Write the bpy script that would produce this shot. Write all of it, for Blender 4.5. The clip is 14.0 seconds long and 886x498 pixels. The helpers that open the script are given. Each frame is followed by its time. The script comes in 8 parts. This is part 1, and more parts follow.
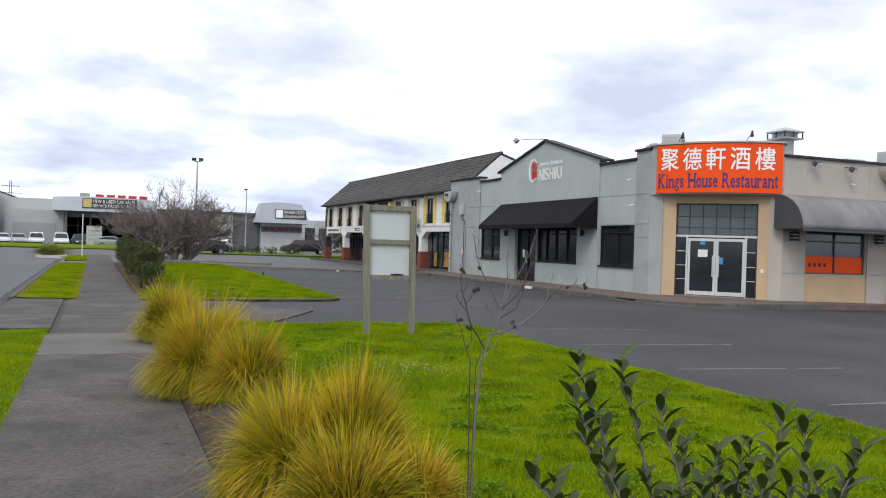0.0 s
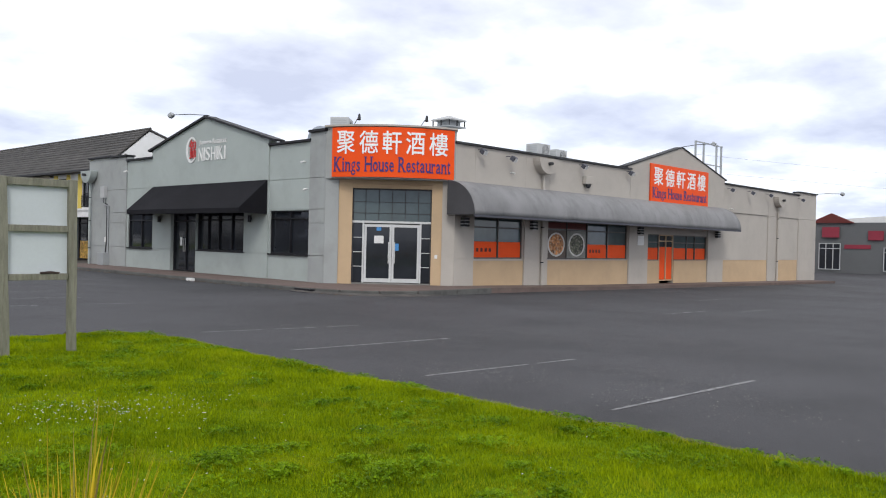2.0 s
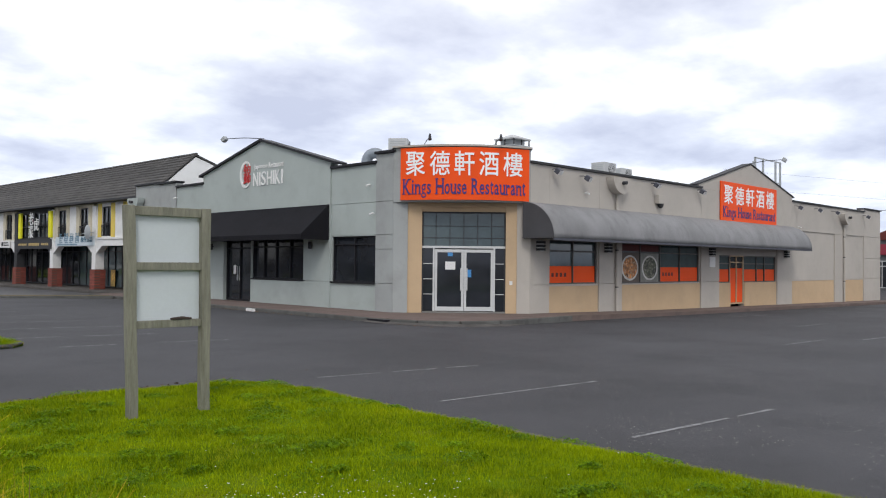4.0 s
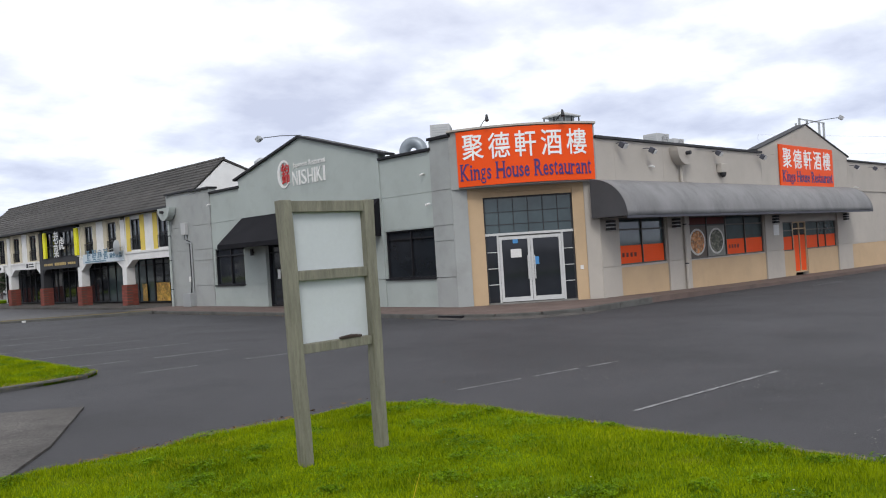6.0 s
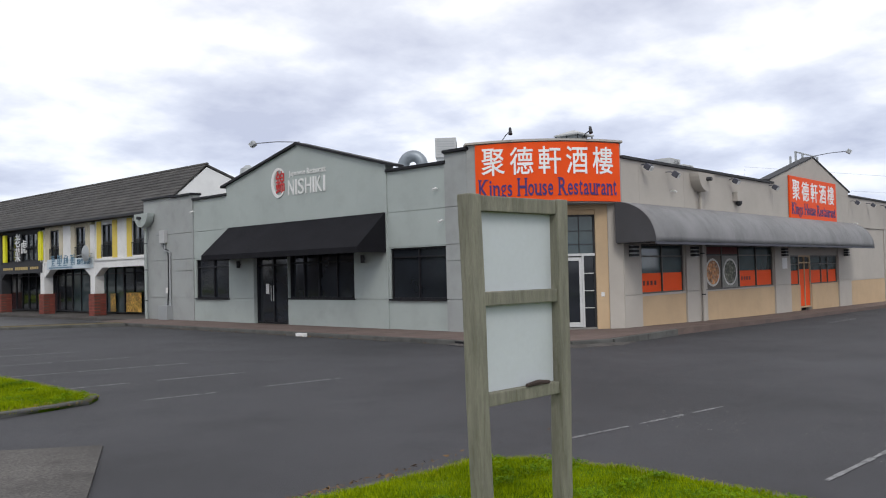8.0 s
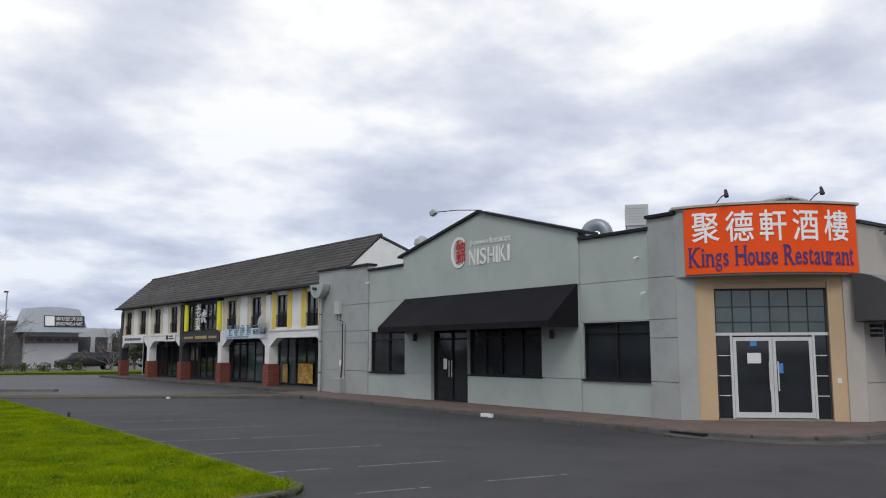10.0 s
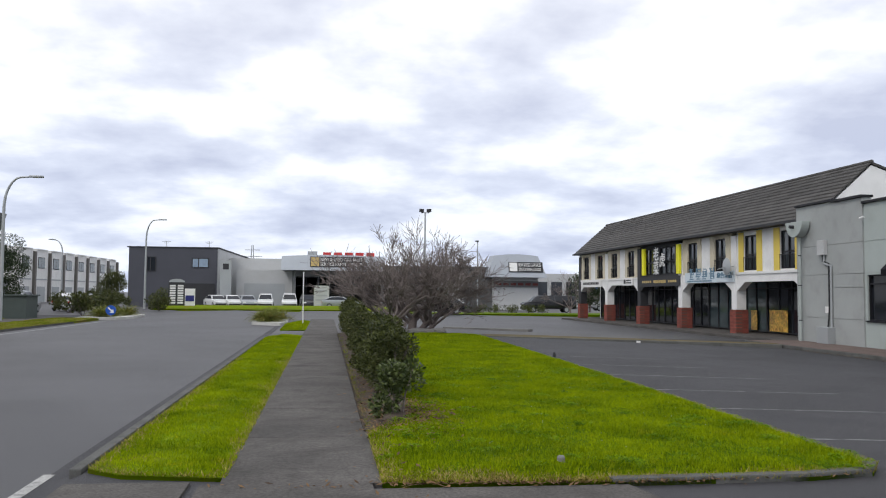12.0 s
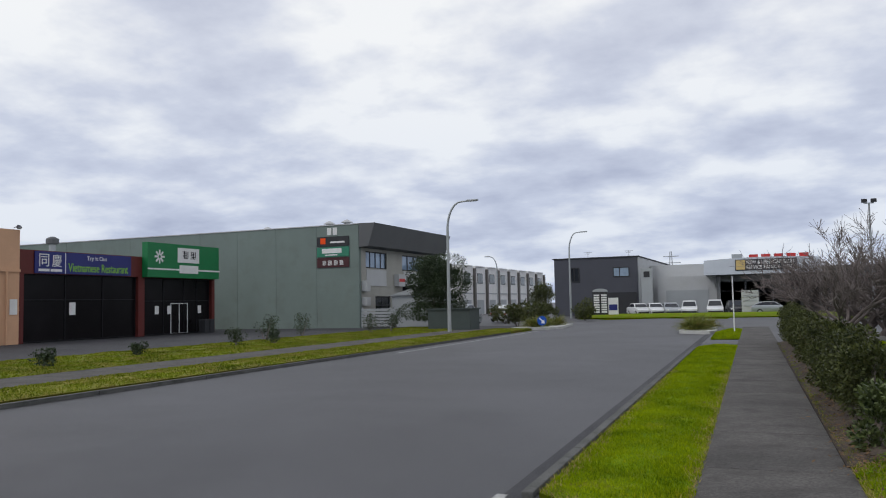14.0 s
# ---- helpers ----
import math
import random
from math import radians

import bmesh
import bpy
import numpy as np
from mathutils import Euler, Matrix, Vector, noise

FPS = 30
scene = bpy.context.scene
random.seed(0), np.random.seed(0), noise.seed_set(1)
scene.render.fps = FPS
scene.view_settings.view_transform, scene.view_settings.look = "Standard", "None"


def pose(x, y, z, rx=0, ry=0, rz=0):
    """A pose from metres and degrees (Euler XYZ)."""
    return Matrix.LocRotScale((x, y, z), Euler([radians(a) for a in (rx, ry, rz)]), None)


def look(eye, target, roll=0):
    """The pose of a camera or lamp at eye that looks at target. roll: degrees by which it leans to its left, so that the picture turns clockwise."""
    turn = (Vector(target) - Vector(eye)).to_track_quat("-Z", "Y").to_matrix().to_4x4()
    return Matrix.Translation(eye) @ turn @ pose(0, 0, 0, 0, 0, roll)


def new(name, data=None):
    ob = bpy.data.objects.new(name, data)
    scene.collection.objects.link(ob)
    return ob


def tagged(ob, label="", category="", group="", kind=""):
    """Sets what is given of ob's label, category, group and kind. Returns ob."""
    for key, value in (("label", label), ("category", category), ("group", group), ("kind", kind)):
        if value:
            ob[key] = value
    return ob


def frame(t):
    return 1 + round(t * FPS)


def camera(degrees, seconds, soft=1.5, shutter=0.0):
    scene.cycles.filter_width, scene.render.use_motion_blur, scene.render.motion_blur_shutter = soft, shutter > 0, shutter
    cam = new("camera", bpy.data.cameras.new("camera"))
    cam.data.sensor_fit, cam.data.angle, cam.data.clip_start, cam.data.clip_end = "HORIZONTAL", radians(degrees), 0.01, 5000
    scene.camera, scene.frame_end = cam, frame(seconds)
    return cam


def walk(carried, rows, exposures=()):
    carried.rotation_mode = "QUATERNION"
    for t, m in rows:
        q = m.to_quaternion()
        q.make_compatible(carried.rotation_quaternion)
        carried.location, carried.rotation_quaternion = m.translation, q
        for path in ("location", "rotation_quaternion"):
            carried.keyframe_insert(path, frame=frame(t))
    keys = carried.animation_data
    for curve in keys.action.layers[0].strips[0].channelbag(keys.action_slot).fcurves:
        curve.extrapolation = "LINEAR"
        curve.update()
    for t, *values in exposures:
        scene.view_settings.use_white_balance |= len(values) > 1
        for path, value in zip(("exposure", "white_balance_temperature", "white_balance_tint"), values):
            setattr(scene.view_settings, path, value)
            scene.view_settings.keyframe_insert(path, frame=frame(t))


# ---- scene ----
cam = camera(57.3, 14.0, 1.1)
METRES, EYE, TILT, LEAN, TURN = 15.0, 1.59, 0.0, 0.0, -21.6
ROWS = [
    (0.0, 0.0, 0.0, 0.0, 0.01, -0.28, -1.77),
    (0.5, -0.0069, 0.0445, 0.0011, -4.03, -0.31, -1.92),
    (1.0, -0.017, 0.0869, 0.0004, -12.34, -0.27, -1.7),
    (1.5, -0.0247, 0.1229, 0.0005, -19.32, -0.31, -1.49),
    (2.0, -0.0354, 0.1623, -0.0016, -24.75, -0.53, -1.32),
    (2.2, -0.0420, 0.1769, -0.0010, -25.21, -0.88, -1.41),
    (2.5, -0.0519, 0.1987, 0.0, -24.66, -0.98, -1.3),
    (3.0, -0.0678, 0.2355, 0.0029, -24.04, -1.0, -1.01),
    (3.5, -0.087, 0.2702, 0.004, -23.78, -0.63, -0.59),
    (4.0, -0.1041, 0.3063, 0.0055, -23.3, 0.98, -0.55),
    (4.2, -0.1109, 0.3207, 0.0061, -22.48, 1.17, -0.55),
    (6.3, -0.1801, 0.4727, 0.0085, -22.78, 0.37, 3.82),
    (6.5, -0.1857, 0.4872, 0.0087, -23.03, 0.62, 3.44),
    (7.0, -0.1996, 0.5234, 0.0093, -26.05, 1.21, 2.99),
    (7.2, -0.2052, 0.5379, 0.0095, -27.69, 1.32, 2.30),
    (9.3, -0.2465, 0.7037, 0.0163, -19.87, 4.31, -0.49),
    (9.5, -0.2490, 0.7169, 0.0165, -19.64, 5.66, -0.17),
    (10.0, -0.2605, 0.7472, 0.0145, -15.20, 7.11, 0.12),
    (10.5, -0.2827, 0.7807, 0.0125, -6.57, 6.45, -1.00),
    (11.0, -0.2955, 0.8085, 0.0104, -3.76, 3.66, -0.98),
    (11.5, -0.3144, 0.8362, 0.0106, 6.77, 3.48, -0.79),
    (12.0, -0.3289, 0.8611, 0.0105, 15.15, 3.19, -0.48),
    (12.5, -0.3441, 0.8854, 0.0109, 20.6, 3.2, -0.49),
    (13.0, -0.3574, 0.9024, 0.0112, 23.61, 3.02, 0.15),
    (13.5, -0.3673, 0.9109, 0.0131, 34.05, 3.42, 0.66),
    (14.0, -0.3745, 0.909, 0.0131, 44.16, 3.9, 1.19),
]
walk(cam, [(t, pose(0, 0, EYE, TILT, LEAN, TURN) @ pose(METRES * x, METRES * y, METRES * z, 90 + pitch, roll, yaw)) for t, x, y, z, yaw, pitch, roll in ROWS],
     [(0.0, 0.15, 6500, 10), (1.0, 0.0, 6500, 10), (2.0, 0.13, 6500, 10), (3.0, 0.12, 6500, 10), (3.5, -0.08, 6500, 10), (4.2, 0.05, 6500, 10), (6.5, 0.02, 6500, 10), (7.0, -0.1, 6500, 10), (9.5, -0.06, 6500, 10), (10.0, -0.3, 6450, 10), (10.5, -0.22, 6450, 10), (11.0, -0.1, 6500, 10), (11.5, 0.0, 6500, 10), (12.5, -0.1, 6500, 10), (13.3, -0.16, 6450, 10), (14.0, -0.44, 6330, 10)])

# ---- sky and sun ----
world = bpy.data.worlds.new("overcast_sky")
scene.world = world
world.use_nodes = True
wn, wl = world.node_tree.nodes, world.node_tree.links
wn.clear()


def wnode(kind, **values):
    n = wn.new(kind)
    for k, v in values.items():
        n.inputs[k].default_value = v
    return n


SUN_EL, SUN_AZ = 45.0, 224.0
sky = wn.new("ShaderNodeTexSky")
sky.sky_type, sky.sun_disc = "NISHITA", False
sky.sun_elevation, sky.sun_rotation = radians(SUN_EL), radians(SUN_AZ)
skyb = wnode("ShaderNodeBackground", Strength=0.10)
wl.new(sky.outputs[0], skyb.inputs["Color"])
tc = wn.new("ShaderNodeTexCoord")
sep = wn.new("ShaderNodeSeparateXYZ")
wl.new(tc.outputs["Generated"], sep.inputs[0])
hz = wn.new("ShaderNodeMath")
hz.operation = "MAXIMUM"
hz.inputs[1].default_value = 0.0
wl.new(sep.outputs[2], hz.inputs[0])
hz2 = wn.new("ShaderNodeMath")
hz2.inputs[1].default_value = 0.22
wl.new(hz.outputs[0], hz2.inputs[0])
flat = wn.new("ShaderNodeCombineXYZ")
for k in (0, 1):
    dv = wn.new("ShaderNodeMath")
    dv.operation = "DIVIDE"
    wl.new(sep.outputs[k], dv.inputs[0])
    wl.new(hz2.outputs[0], dv.inputs[1])
    wl.new(dv.outputs[0], flat.inputs[k])
cl = wnode("ShaderNodeTexNoise", Scale=1.75, Detail=6.0, Roughness=0.53, Distortion=0.0)
wl.new(flat.outputs[0], cl.inputs["Vector"])
ramp = wn.new("ShaderNodeValToRGB")
ramp.color_ramp.elements[0].position, ramp.color_ramp.elements[0].color = 0.33, (0.57, 0.60, 0.72, 1)
ramp.color_ramp.elements[1].position, ramp.color_ramp.elements[1].color = 0.58, (1.07, 1.07, 1.06, 1)
mid = ramp.color_ramp.elements.new(0.46)
mid.color = (0.76, 0.79, 0.885, 1)
wl.new(cl.outputs["Fac"], ramp.inputs["Fac"])
cloudb = wnode("ShaderNodeBackground", Strength=1.22)
low = wn.new("ShaderNodeMapRange")
low.inputs[1].default_value, low.inputs[2].default_value = 0.0, 0.32
wl.new(sep.outputs[2], low.inputs[0])
tone = wn.new("ShaderNodeMix")
tone.data_type = "RGBA"
wl.new(low.outputs[0], tone.inputs[0])
tone.inputs[6].default_value, tone.inputs[7].default_value = (0.78, 0.83, 0.93, 1), (1.0, 1.0, 1.0, 1)
both = wn.new("ShaderNodeMix")
both.data_type, both.blend_type = "RGBA", "MULTIPLY"
both.inputs[0].default_value = 1.0
wl.new(ramp.outputs["Color"], both.inputs[6])
wl.new(tone.outputs[2], both.inputs[7])
wl.new(both.outputs[2], cloudb.inputs["Color"])
mixw = wnode("ShaderNodeMixShader", Fac=0.93)
wl.new(skyb.outputs[0], mixw.inputs[1])
wl.new(cloudb.outputs[0], mixw.inputs[2])
wout = wn.new("ShaderNodeOutputWorld")
wl.new(mixw.outputs[0], wout.inputs["Surface"])

sun_data = bpy.data.lights.new("sun", "SUN")
sun_data.energy, sun_data.angle, sun_data.color = 1.3, radians(20), (1.0, 0.96, 0.9)
sun = new("sun", sun_data)
sun_dir = Vector((math.sin(radians(SUN_AZ)) * math.cos(radians(SUN_EL)), math.cos(radians(SUN_AZ)) * math.cos(radians(SUN_EL)), math.sin(radians(SUN_EL))))
sun.matrix_world = look(sun_dir * 60, (0, 0, 0))
# ---- end light ----

# ---- building tools ----
class Geo:
    """Vertices and faces of one mesh in the making."""

    def __init__(self):
        self.v, self.f = [], []

    def add(self, verts, faces):
        n = len(self.v)
        self.v += [tuple(p) for p in verts]
        self.f += [tuple(n + i for i in face) for face in faces]
        return self

    def box(self, x0, x1, y0, y1, z0, z1, m=None):
        c = [Vector((x, y, z)) for z in (z0, z1) for y in (y0, y1) for x in (x0, x1)]
        if m is not None:
            c = [m @ p for p in c]
        return self.add(c, [(0, 2, 3, 1), (4, 5, 7, 6), (0, 1, 5, 4), (2, 6, 7, 3), (0, 4, 6, 2), (1, 3, 7, 5)])

    def prism(self, poly, lift, m=None):
        """A flat outline in x, y, lifted along z from lift[0] to lift[1]."""
        n = len(poly)
        c = [Vector((x, y, z)) for z in lift for x, y in poly]
        if m is not None:
            c = [m @ p for p in c]
        return self.add(c, [tuple(range(n))[::-1], tuple(range(n, 2 * n))] + [(i, (i + 1) % n, n + (i + 1) % n, n + i) for i in range(n)])

    def tube(self, path, radii, sides=8):
        rings = []
        path = [Vector(p) for p in path]
        if not isinstance(radii, (list, tuple)):
            radii = [radii] * len(path)
        for i, p in enumerate(path):
            d = (path[min(i + 1, len(path) - 1)] - path[max(i - 1, 0)]).normalized()
            a = d.orthogonal().normalized() if i == 0 else (rings[-1][1] - d * rings[-1][1].dot(d)).normalized()
            b = d.cross(a)
            rings.append(([p + (a * math.cos(6.2832 * k / sides) + b * math.sin(6.2832 * k / sides)) * radii[i] for k in range(sides)], a))
        n = len(self.v)
        for ring, _ in rings:
            self.v += [tuple(q) for q in ring]
        for i in range(len(path) - 1):
            for k in range(sides):
                self.f.append((n + i * sides + k, n + i * sides + (k + 1) % sides, n + (i + 1) * sides + (k + 1) % sides, n + (i + 1) * sides + k))
        self.f.append(tuple(n + k for k in range(sides))[::-1])
        self.f.append(tuple(n + (len(path) - 1) * sides + k for k in range(sides)))
        return self

    def cyl(self, x, y, z0, z1, r, sides=16):
        return self.tube([(x, y, z0), (x, y, z1)], r, sides)

    def cells(self, a, z, holes, put):
        """Fills the rectangle a x z but for the holes with boxes, by put(a0, a1, z0, z1)."""
        ca = sorted({*a, *(min(max(q, a[0]), a[1]) for h in holes for q in h[:2])})
        for a0, a1 in zip(ca, ca[1:]):
            cz = sorted({*z, *(min(max(q, z[0]), z[1]) for h in holes for q in h[2:] if h[0] < (a0 + a1) / 2 < h[1])})
            for z0, z1 in zip(cz, cz[1:]):
                if not any(h[0] < (a0 + a1) / 2 < h[1] and h[2] < (z0 + z1) / 2 < h[3] for h in holes):
                    put(a0, a1, z0, z1)
        return self


def weld(geo):
    """Joins corners that meet and drops the faces between two touching boxes."""
    at, order = {}, []
    for q in geo.v:
        k = tuple(round(c, 4) for c in q)
        order.append(at.setdefault(k, len(at)))
    count = {}
    for face in geo.f:
        fs = tuple(order[i] for i in face)
        count.setdefault(tuple(sorted(fs)), []).append(fs)
    geo.v, geo.f = list(at), [fs[0] for fs in count.values() if len(fs) == 1]
    return geo


ROOTS = {}


def root(name, m, label, category, group="", kind=""):
    """A thing: an Empty at its base, to which parts are added."""
    ob = new(name)
    ob.empty_display_size = 0.2
    ob.matrix_basis = m
    ROOTS[ob] = m
    return tagged(ob, label, category, group, kind)


def mesh_of(name, geo, material, inverse=None, smooth=False, bevel=0.0):
    me = bpy.data.meshes.new(name)
    v = geo.v if inverse is None else [inverse @ Vector(p) for p in geo.v]
    me.from_pydata(v, [], geo.f)
    if bevel:
        b = bmesh.new()
        b.from_mesh(me)
        bmesh.ops.remove_doubles(b, verts=b.verts, dist=1e-5)
        edges = [e for e in b.edges if len(e.link_faces) == 2 and e.calc_face_angle(0) > 0.6]
        bmesh.ops.bevel(b, geom=edges, offset=bevel, segments=2, affect="EDGES", profile=0.6)
        b.to_mesh(me)
        b.free()
    if smooth:
        me.polygons.foreach_set("use_smooth", [True] * len(me.polygons))
        me.set_sharp_from_angle(angle=radians(40))
    for mt in material if isinstance(material, (list, tuple)) else [material]:
        me.materials.append(mt)
    return me


def part(name, geo, material, parent, label="", local=False, smooth=False, bevel=0.0):
    """One mesh under a thing, or under one of its parts. Places are the world's, or with local the thing's own."""
    m = ROOTS[parent]
    ob = new(name, mesh_of(name, geo, material, None if local else m.inverted(), smooth, bevel))
    ob.parent = parent
    ROOTS[ob] = m
    return tagged(ob, label)


def thing(name, geo, material, label, category, group="", kind="", smooth=False, bevel=0.0, base=None):
    """A thing of one mesh, with its origin at base."""
    base = base or (0, 0, 0)
    m = Matrix.Translation(base)
    ob = new(name, mesh_of(name, geo, material, m.inverted(), smooth, bevel))
    ob.matrix_basis = m
    ROOTS[ob] = m
    return tagged(ob, label, category, group, kind)


def raw_mesh(name, verts, tris, material, smooth=False):
    """A mesh from arrays of places and triangles."""
    me = bpy.data.meshes.new(name)
    me.vertices.add(len(verts))
    me.vertices.foreach_set("co", np.asarray(verts, np.float32).ravel())
    me.loops.add(tris.size)
    me.polygons.add(len(tris))
    me.loops.foreach_set("vertex_index", tris.astype(np.int32).ravel())
    me.polygons.foreach_set("loop_start", np.arange(0, tris.size, tris.shape[1], dtype=np.int32))
    if smooth:
        me.polygons.foreach_set("use_smooth", np.ones(len(tris), bool))
    me.update(calc_edges=True)
    me.materials.append(material)
    return me


# ---- materials ----
def mat(name, c, rough=0.7, var=0.12, scale=0.8, fine=30.0, bump=0.15, metal=0.0, stain=None, amount=0.0, rand=0.0, spec=0.4, stretch=(1, 1, 1), fine_var=0.1):
    """A surface with large patches, fine grain, stains and relief."""
    m = bpy.data.materials.new(name)
    m.use_nodes = True
    n, l = m.node_tree.nodes, m.node_tree.links
    b = n["Principled BSDF"]
    b.inputs["Roughness"].default_value, b.inputs["Metallic"].default_value = rough, metal
    b.inputs["Specular IOR Level"].default_value = spec
    t = n.new("ShaderNodeTexCoord")
    mp = n.new("ShaderNodeMapping")
    mp.inputs["Scale"].default_value = stretch
    l.new(t.outputs["Object"], mp.inputs["Vector"])

    def noise_of(s, detail):
        q = n.new("ShaderNodeTexNoise")
        q.inputs["Scale"].default_value, q.inputs["Detail"].default_value, q.inputs["Roughness"].default_value = s, detail, 0.6
        l.new(mp.outputs[0], q.inputs["Vector"])
        return q.outputs["Fac"]

    def mix(kind, fac, a, bb):
        q = n.new("ShaderNodeMix")
        q.data_type, q.blend_type = "RGBA", kind
        for sock, value in ((0, fac), (6, a), (7, bb)):
            if hasattr(value, "links"):
                l.new(value, q.inputs[sock])
            else:
                q.inputs[sock].default_value = value if sock == 0 else (*value[:3], 1)
        return q.outputs[2]

    def spread(fac, lo, hi):
        q = n.new("ShaderNodeMapRange")
        q.inputs[1].default_value, q.inputs[2].default_value = lo, hi
        l.new(fac, q.inputs[0])
        return q.outputs[0]

    big, small = noise_of(scale, 5), noise_of(fine, 3)
    col = mix("MIX", spread(big, 0.3, 0.7), [x * (1 - var) for x in c], [min(1, x * (1 + var)) for x in c])
    col = mix("MIX", spread(small, 0.3, 0.7), mix("MULTIPLY", 1.0, col, (1 - fine_var,) * 3), mix("MULTIPLY", 1.0, col, (1 + fine_var,) * 3))
    if stain:
        col = mix("MIX", mix("MULTIPLY", 1.0, spread(noise_of(scale * 2.3, 8), 0.5, 0.72), (amount,) * 3), col, stain)
    if rand:
        o = n.new("ShaderNodeObjectInfo")
        hs = n.new("ShaderNodeHueSaturation")
        l.new(spread(o.outputs["Random"], 0, 1), hs.inputs["Value"])
        q = hs.inputs["Value"].links[0].from_node
        q.inputs[3].default_value, q.inputs[4].default_value = 1 - rand, 1 + rand
        l.new(col, hs.inputs["Color"])
        col = hs.outputs[0]
    l.new(col, b.inputs["Base Color"])
    if bump:
        bp = n.new("ShaderNodeBump")
        bp.inputs["Strength"].default_value, bp.inputs["Distance"].default_value = bump, 0.02
        l.new(small, bp.inputs["Height"])
        l.new(bp.outputs[0], b.inputs["Normal"])
    return m


def leafy(name, dark, light, dry=None, scale=0.6, translucent=0.3, rough=0.6, dry_lo=0.55, dry_hi=0.75, spec=0.25):
    """Leaves and blades: patches by place, a tone for each blade, some light passing through."""
    m = bpy.data.materials.new(name)
    m.use_nodes = True
    n, l = m.node_tree.nodes, m.node_tree.links
    b = n["Principled BSDF"]
    b.inputs["Roughness"].default_value = rough
    b.inputs["Specular IOR Level"].default_value = spec
    g = n.new("ShaderNodeNewGeometry")
    q = n.new("ShaderNodeTexNoise")
    q.inputs["Scale"].default_value, q.inputs["Detail"].default_value = scale, 5
    l.new(g.outputs["Position"], q.inputs["Vector"])
    add = n.new("ShaderNodeMath")
    add.operation = "MULTIPLY_ADD"
    add.inputs[1].default_value = 0.55
    l.new(g.outputs["Random Per Island"], add.inputs[0])
    l.new(q.outputs["Fac"], add.inputs[2])
    r = n.new("ShaderNodeMapRange")
    r.inputs[1].default_value, r.inputs[2].default_value = 0.42, 1.1
    l.new(add.outputs[0], r.inputs[0])
    mx = n.new("ShaderNodeMix")
    mx.data_type = "RGBA"
    l.new(r.outputs[0], mx.inputs[0])
    mx.inputs[6].default_value, mx.inputs[7].default_value = (*dark, 1), (*light, 1)
    col = mx.outputs[2]
    if dry:
        q2 = n.new("ShaderNodeTexNoise")
        q2.inputs["Scale"].default_value, q2.inputs["Detail"].default_value = scale * 2.1, 6
        l.new(g.outputs["Position"], q2.inputs["Vector"])
        ad = n.new("ShaderNodeMath")
        ad.operation = "MULTIPLY_ADD"
        ad.inputs[1].default_value = 0.25
        l.new(g.outputs["Random Per Island"], ad.inputs[0])
        l.new(q2.outputs["Fac"], ad.inputs[2])
        r2 = n.new("ShaderNodeMapRange")
        r2.inputs[1].default_value, r2.inputs[2].default_value = dry_lo, dry_hi
        l.new(ad.outputs[0], r2.inputs[0])
        m2 = n.new("ShaderNodeMix")
        m2.data_type = "RGBA"
        l.new(r2.outputs[0], m2.inputs[0])
        l.new(col, m2.inputs[6])
        m2.inputs[7].default_value = (*dry, 1)
        col = m2.outputs[2]
    l.new(col, b.inputs["Base Color"])
    tr = n.new("ShaderNodeBsdfTranslucent")
    l.new(col, tr.inputs["Color"])
    ms = n.new("ShaderNodeMixShader")
    ms.inputs[0].default_value = translucent
    l.new(b.outputs[0], ms.inputs[1])
    l.new(tr.outputs[0], ms.inputs[2])
    l.new(ms.outputs[0], n["Material Output"].inputs["Surface"])
    return m


def glass_dark(name, c=(0.018, 0.021, 0.027), rough=0.06, spec=0.5):
    """Tinted window film over a dark room: glossy, with slight waves. Paler colours c carry painted sky reflection."""
    m = mat(name, c, rough=rough, var=0.3, scale=0.5, fine=1.5, bump=0.02, spec=spec)
    return m


M_ASPHALT = mat("carpark_asphalt", (0.040, 0.0395, 0.0445), 0.74, 0.32, 0.22, 90, 0.5, stain=(0.022, 0.022, 0.025), amount=0.8, fine_var=0.28)
M_ROAD = mat("road_asphalt", (0.065, 0.065, 0.070), 0.58, 0.26, 0.13, 90, 0.4, stain=(0.040, 0.040, 0.043), amount=0.75, fine_var=0.22)
M_PATH = mat("path_concrete", (0.080, 0.074, 0.069), 0.9, 0.34, 0.8, 34, 0.6, stain=(0.045, 0.041, 0.038), amount=0.95, fine_var=0.42)
M_CONC = mat("pale_concrete", (0.2, 0.195, 0.185), 0.9, 0.18, 1.2, 70, 0.4, stain=(0.10, 0.098, 0.09), amount=0.5)
M_KERB = mat("kerb_concrete", (0.10, 0.10, 0.095), 0.9, 0.25, 1.5, 50, 0.5, stain=(0.045, 0.047, 0.04), amount=0.7)
M_PAVER = mat("brick_paver", (0.132, 0.096, 0.084), 0.9, 0.2, 1.0, 40, 0.3, stain=(0.07, 0.06, 0.055), amount=0.5)
M_LINE = mat("worn_line_paint", (0.215, 0.215, 0.22), 0.8, 0.35, 4.0, 40, 0.2, stain=(0.045, 0.045, 0.05), amount=1.0, fine_var=0.45)
M_ROADLINE = mat("road_line_paint", (0.36, 0.36, 0.35), 0.8, 0.2, 3.0, 40, 0.2, stain=(0.10, 0.10, 0.10), amount=0.9, fine_var=0.3)
M_FASCIA = mat("cool_grey_fascia", (0.36, 0.39, 0.43), 0.6, 0.06, 0.4, 40, 0.03)
M_SOIL = mat("bark_mulch", (0.062, 0.046, 0.034), 0.95, 0.4, 3.0, 26, 1.0, stain=(0.11, 0.085, 0.06), amount=0.7, fine_var=0.4)
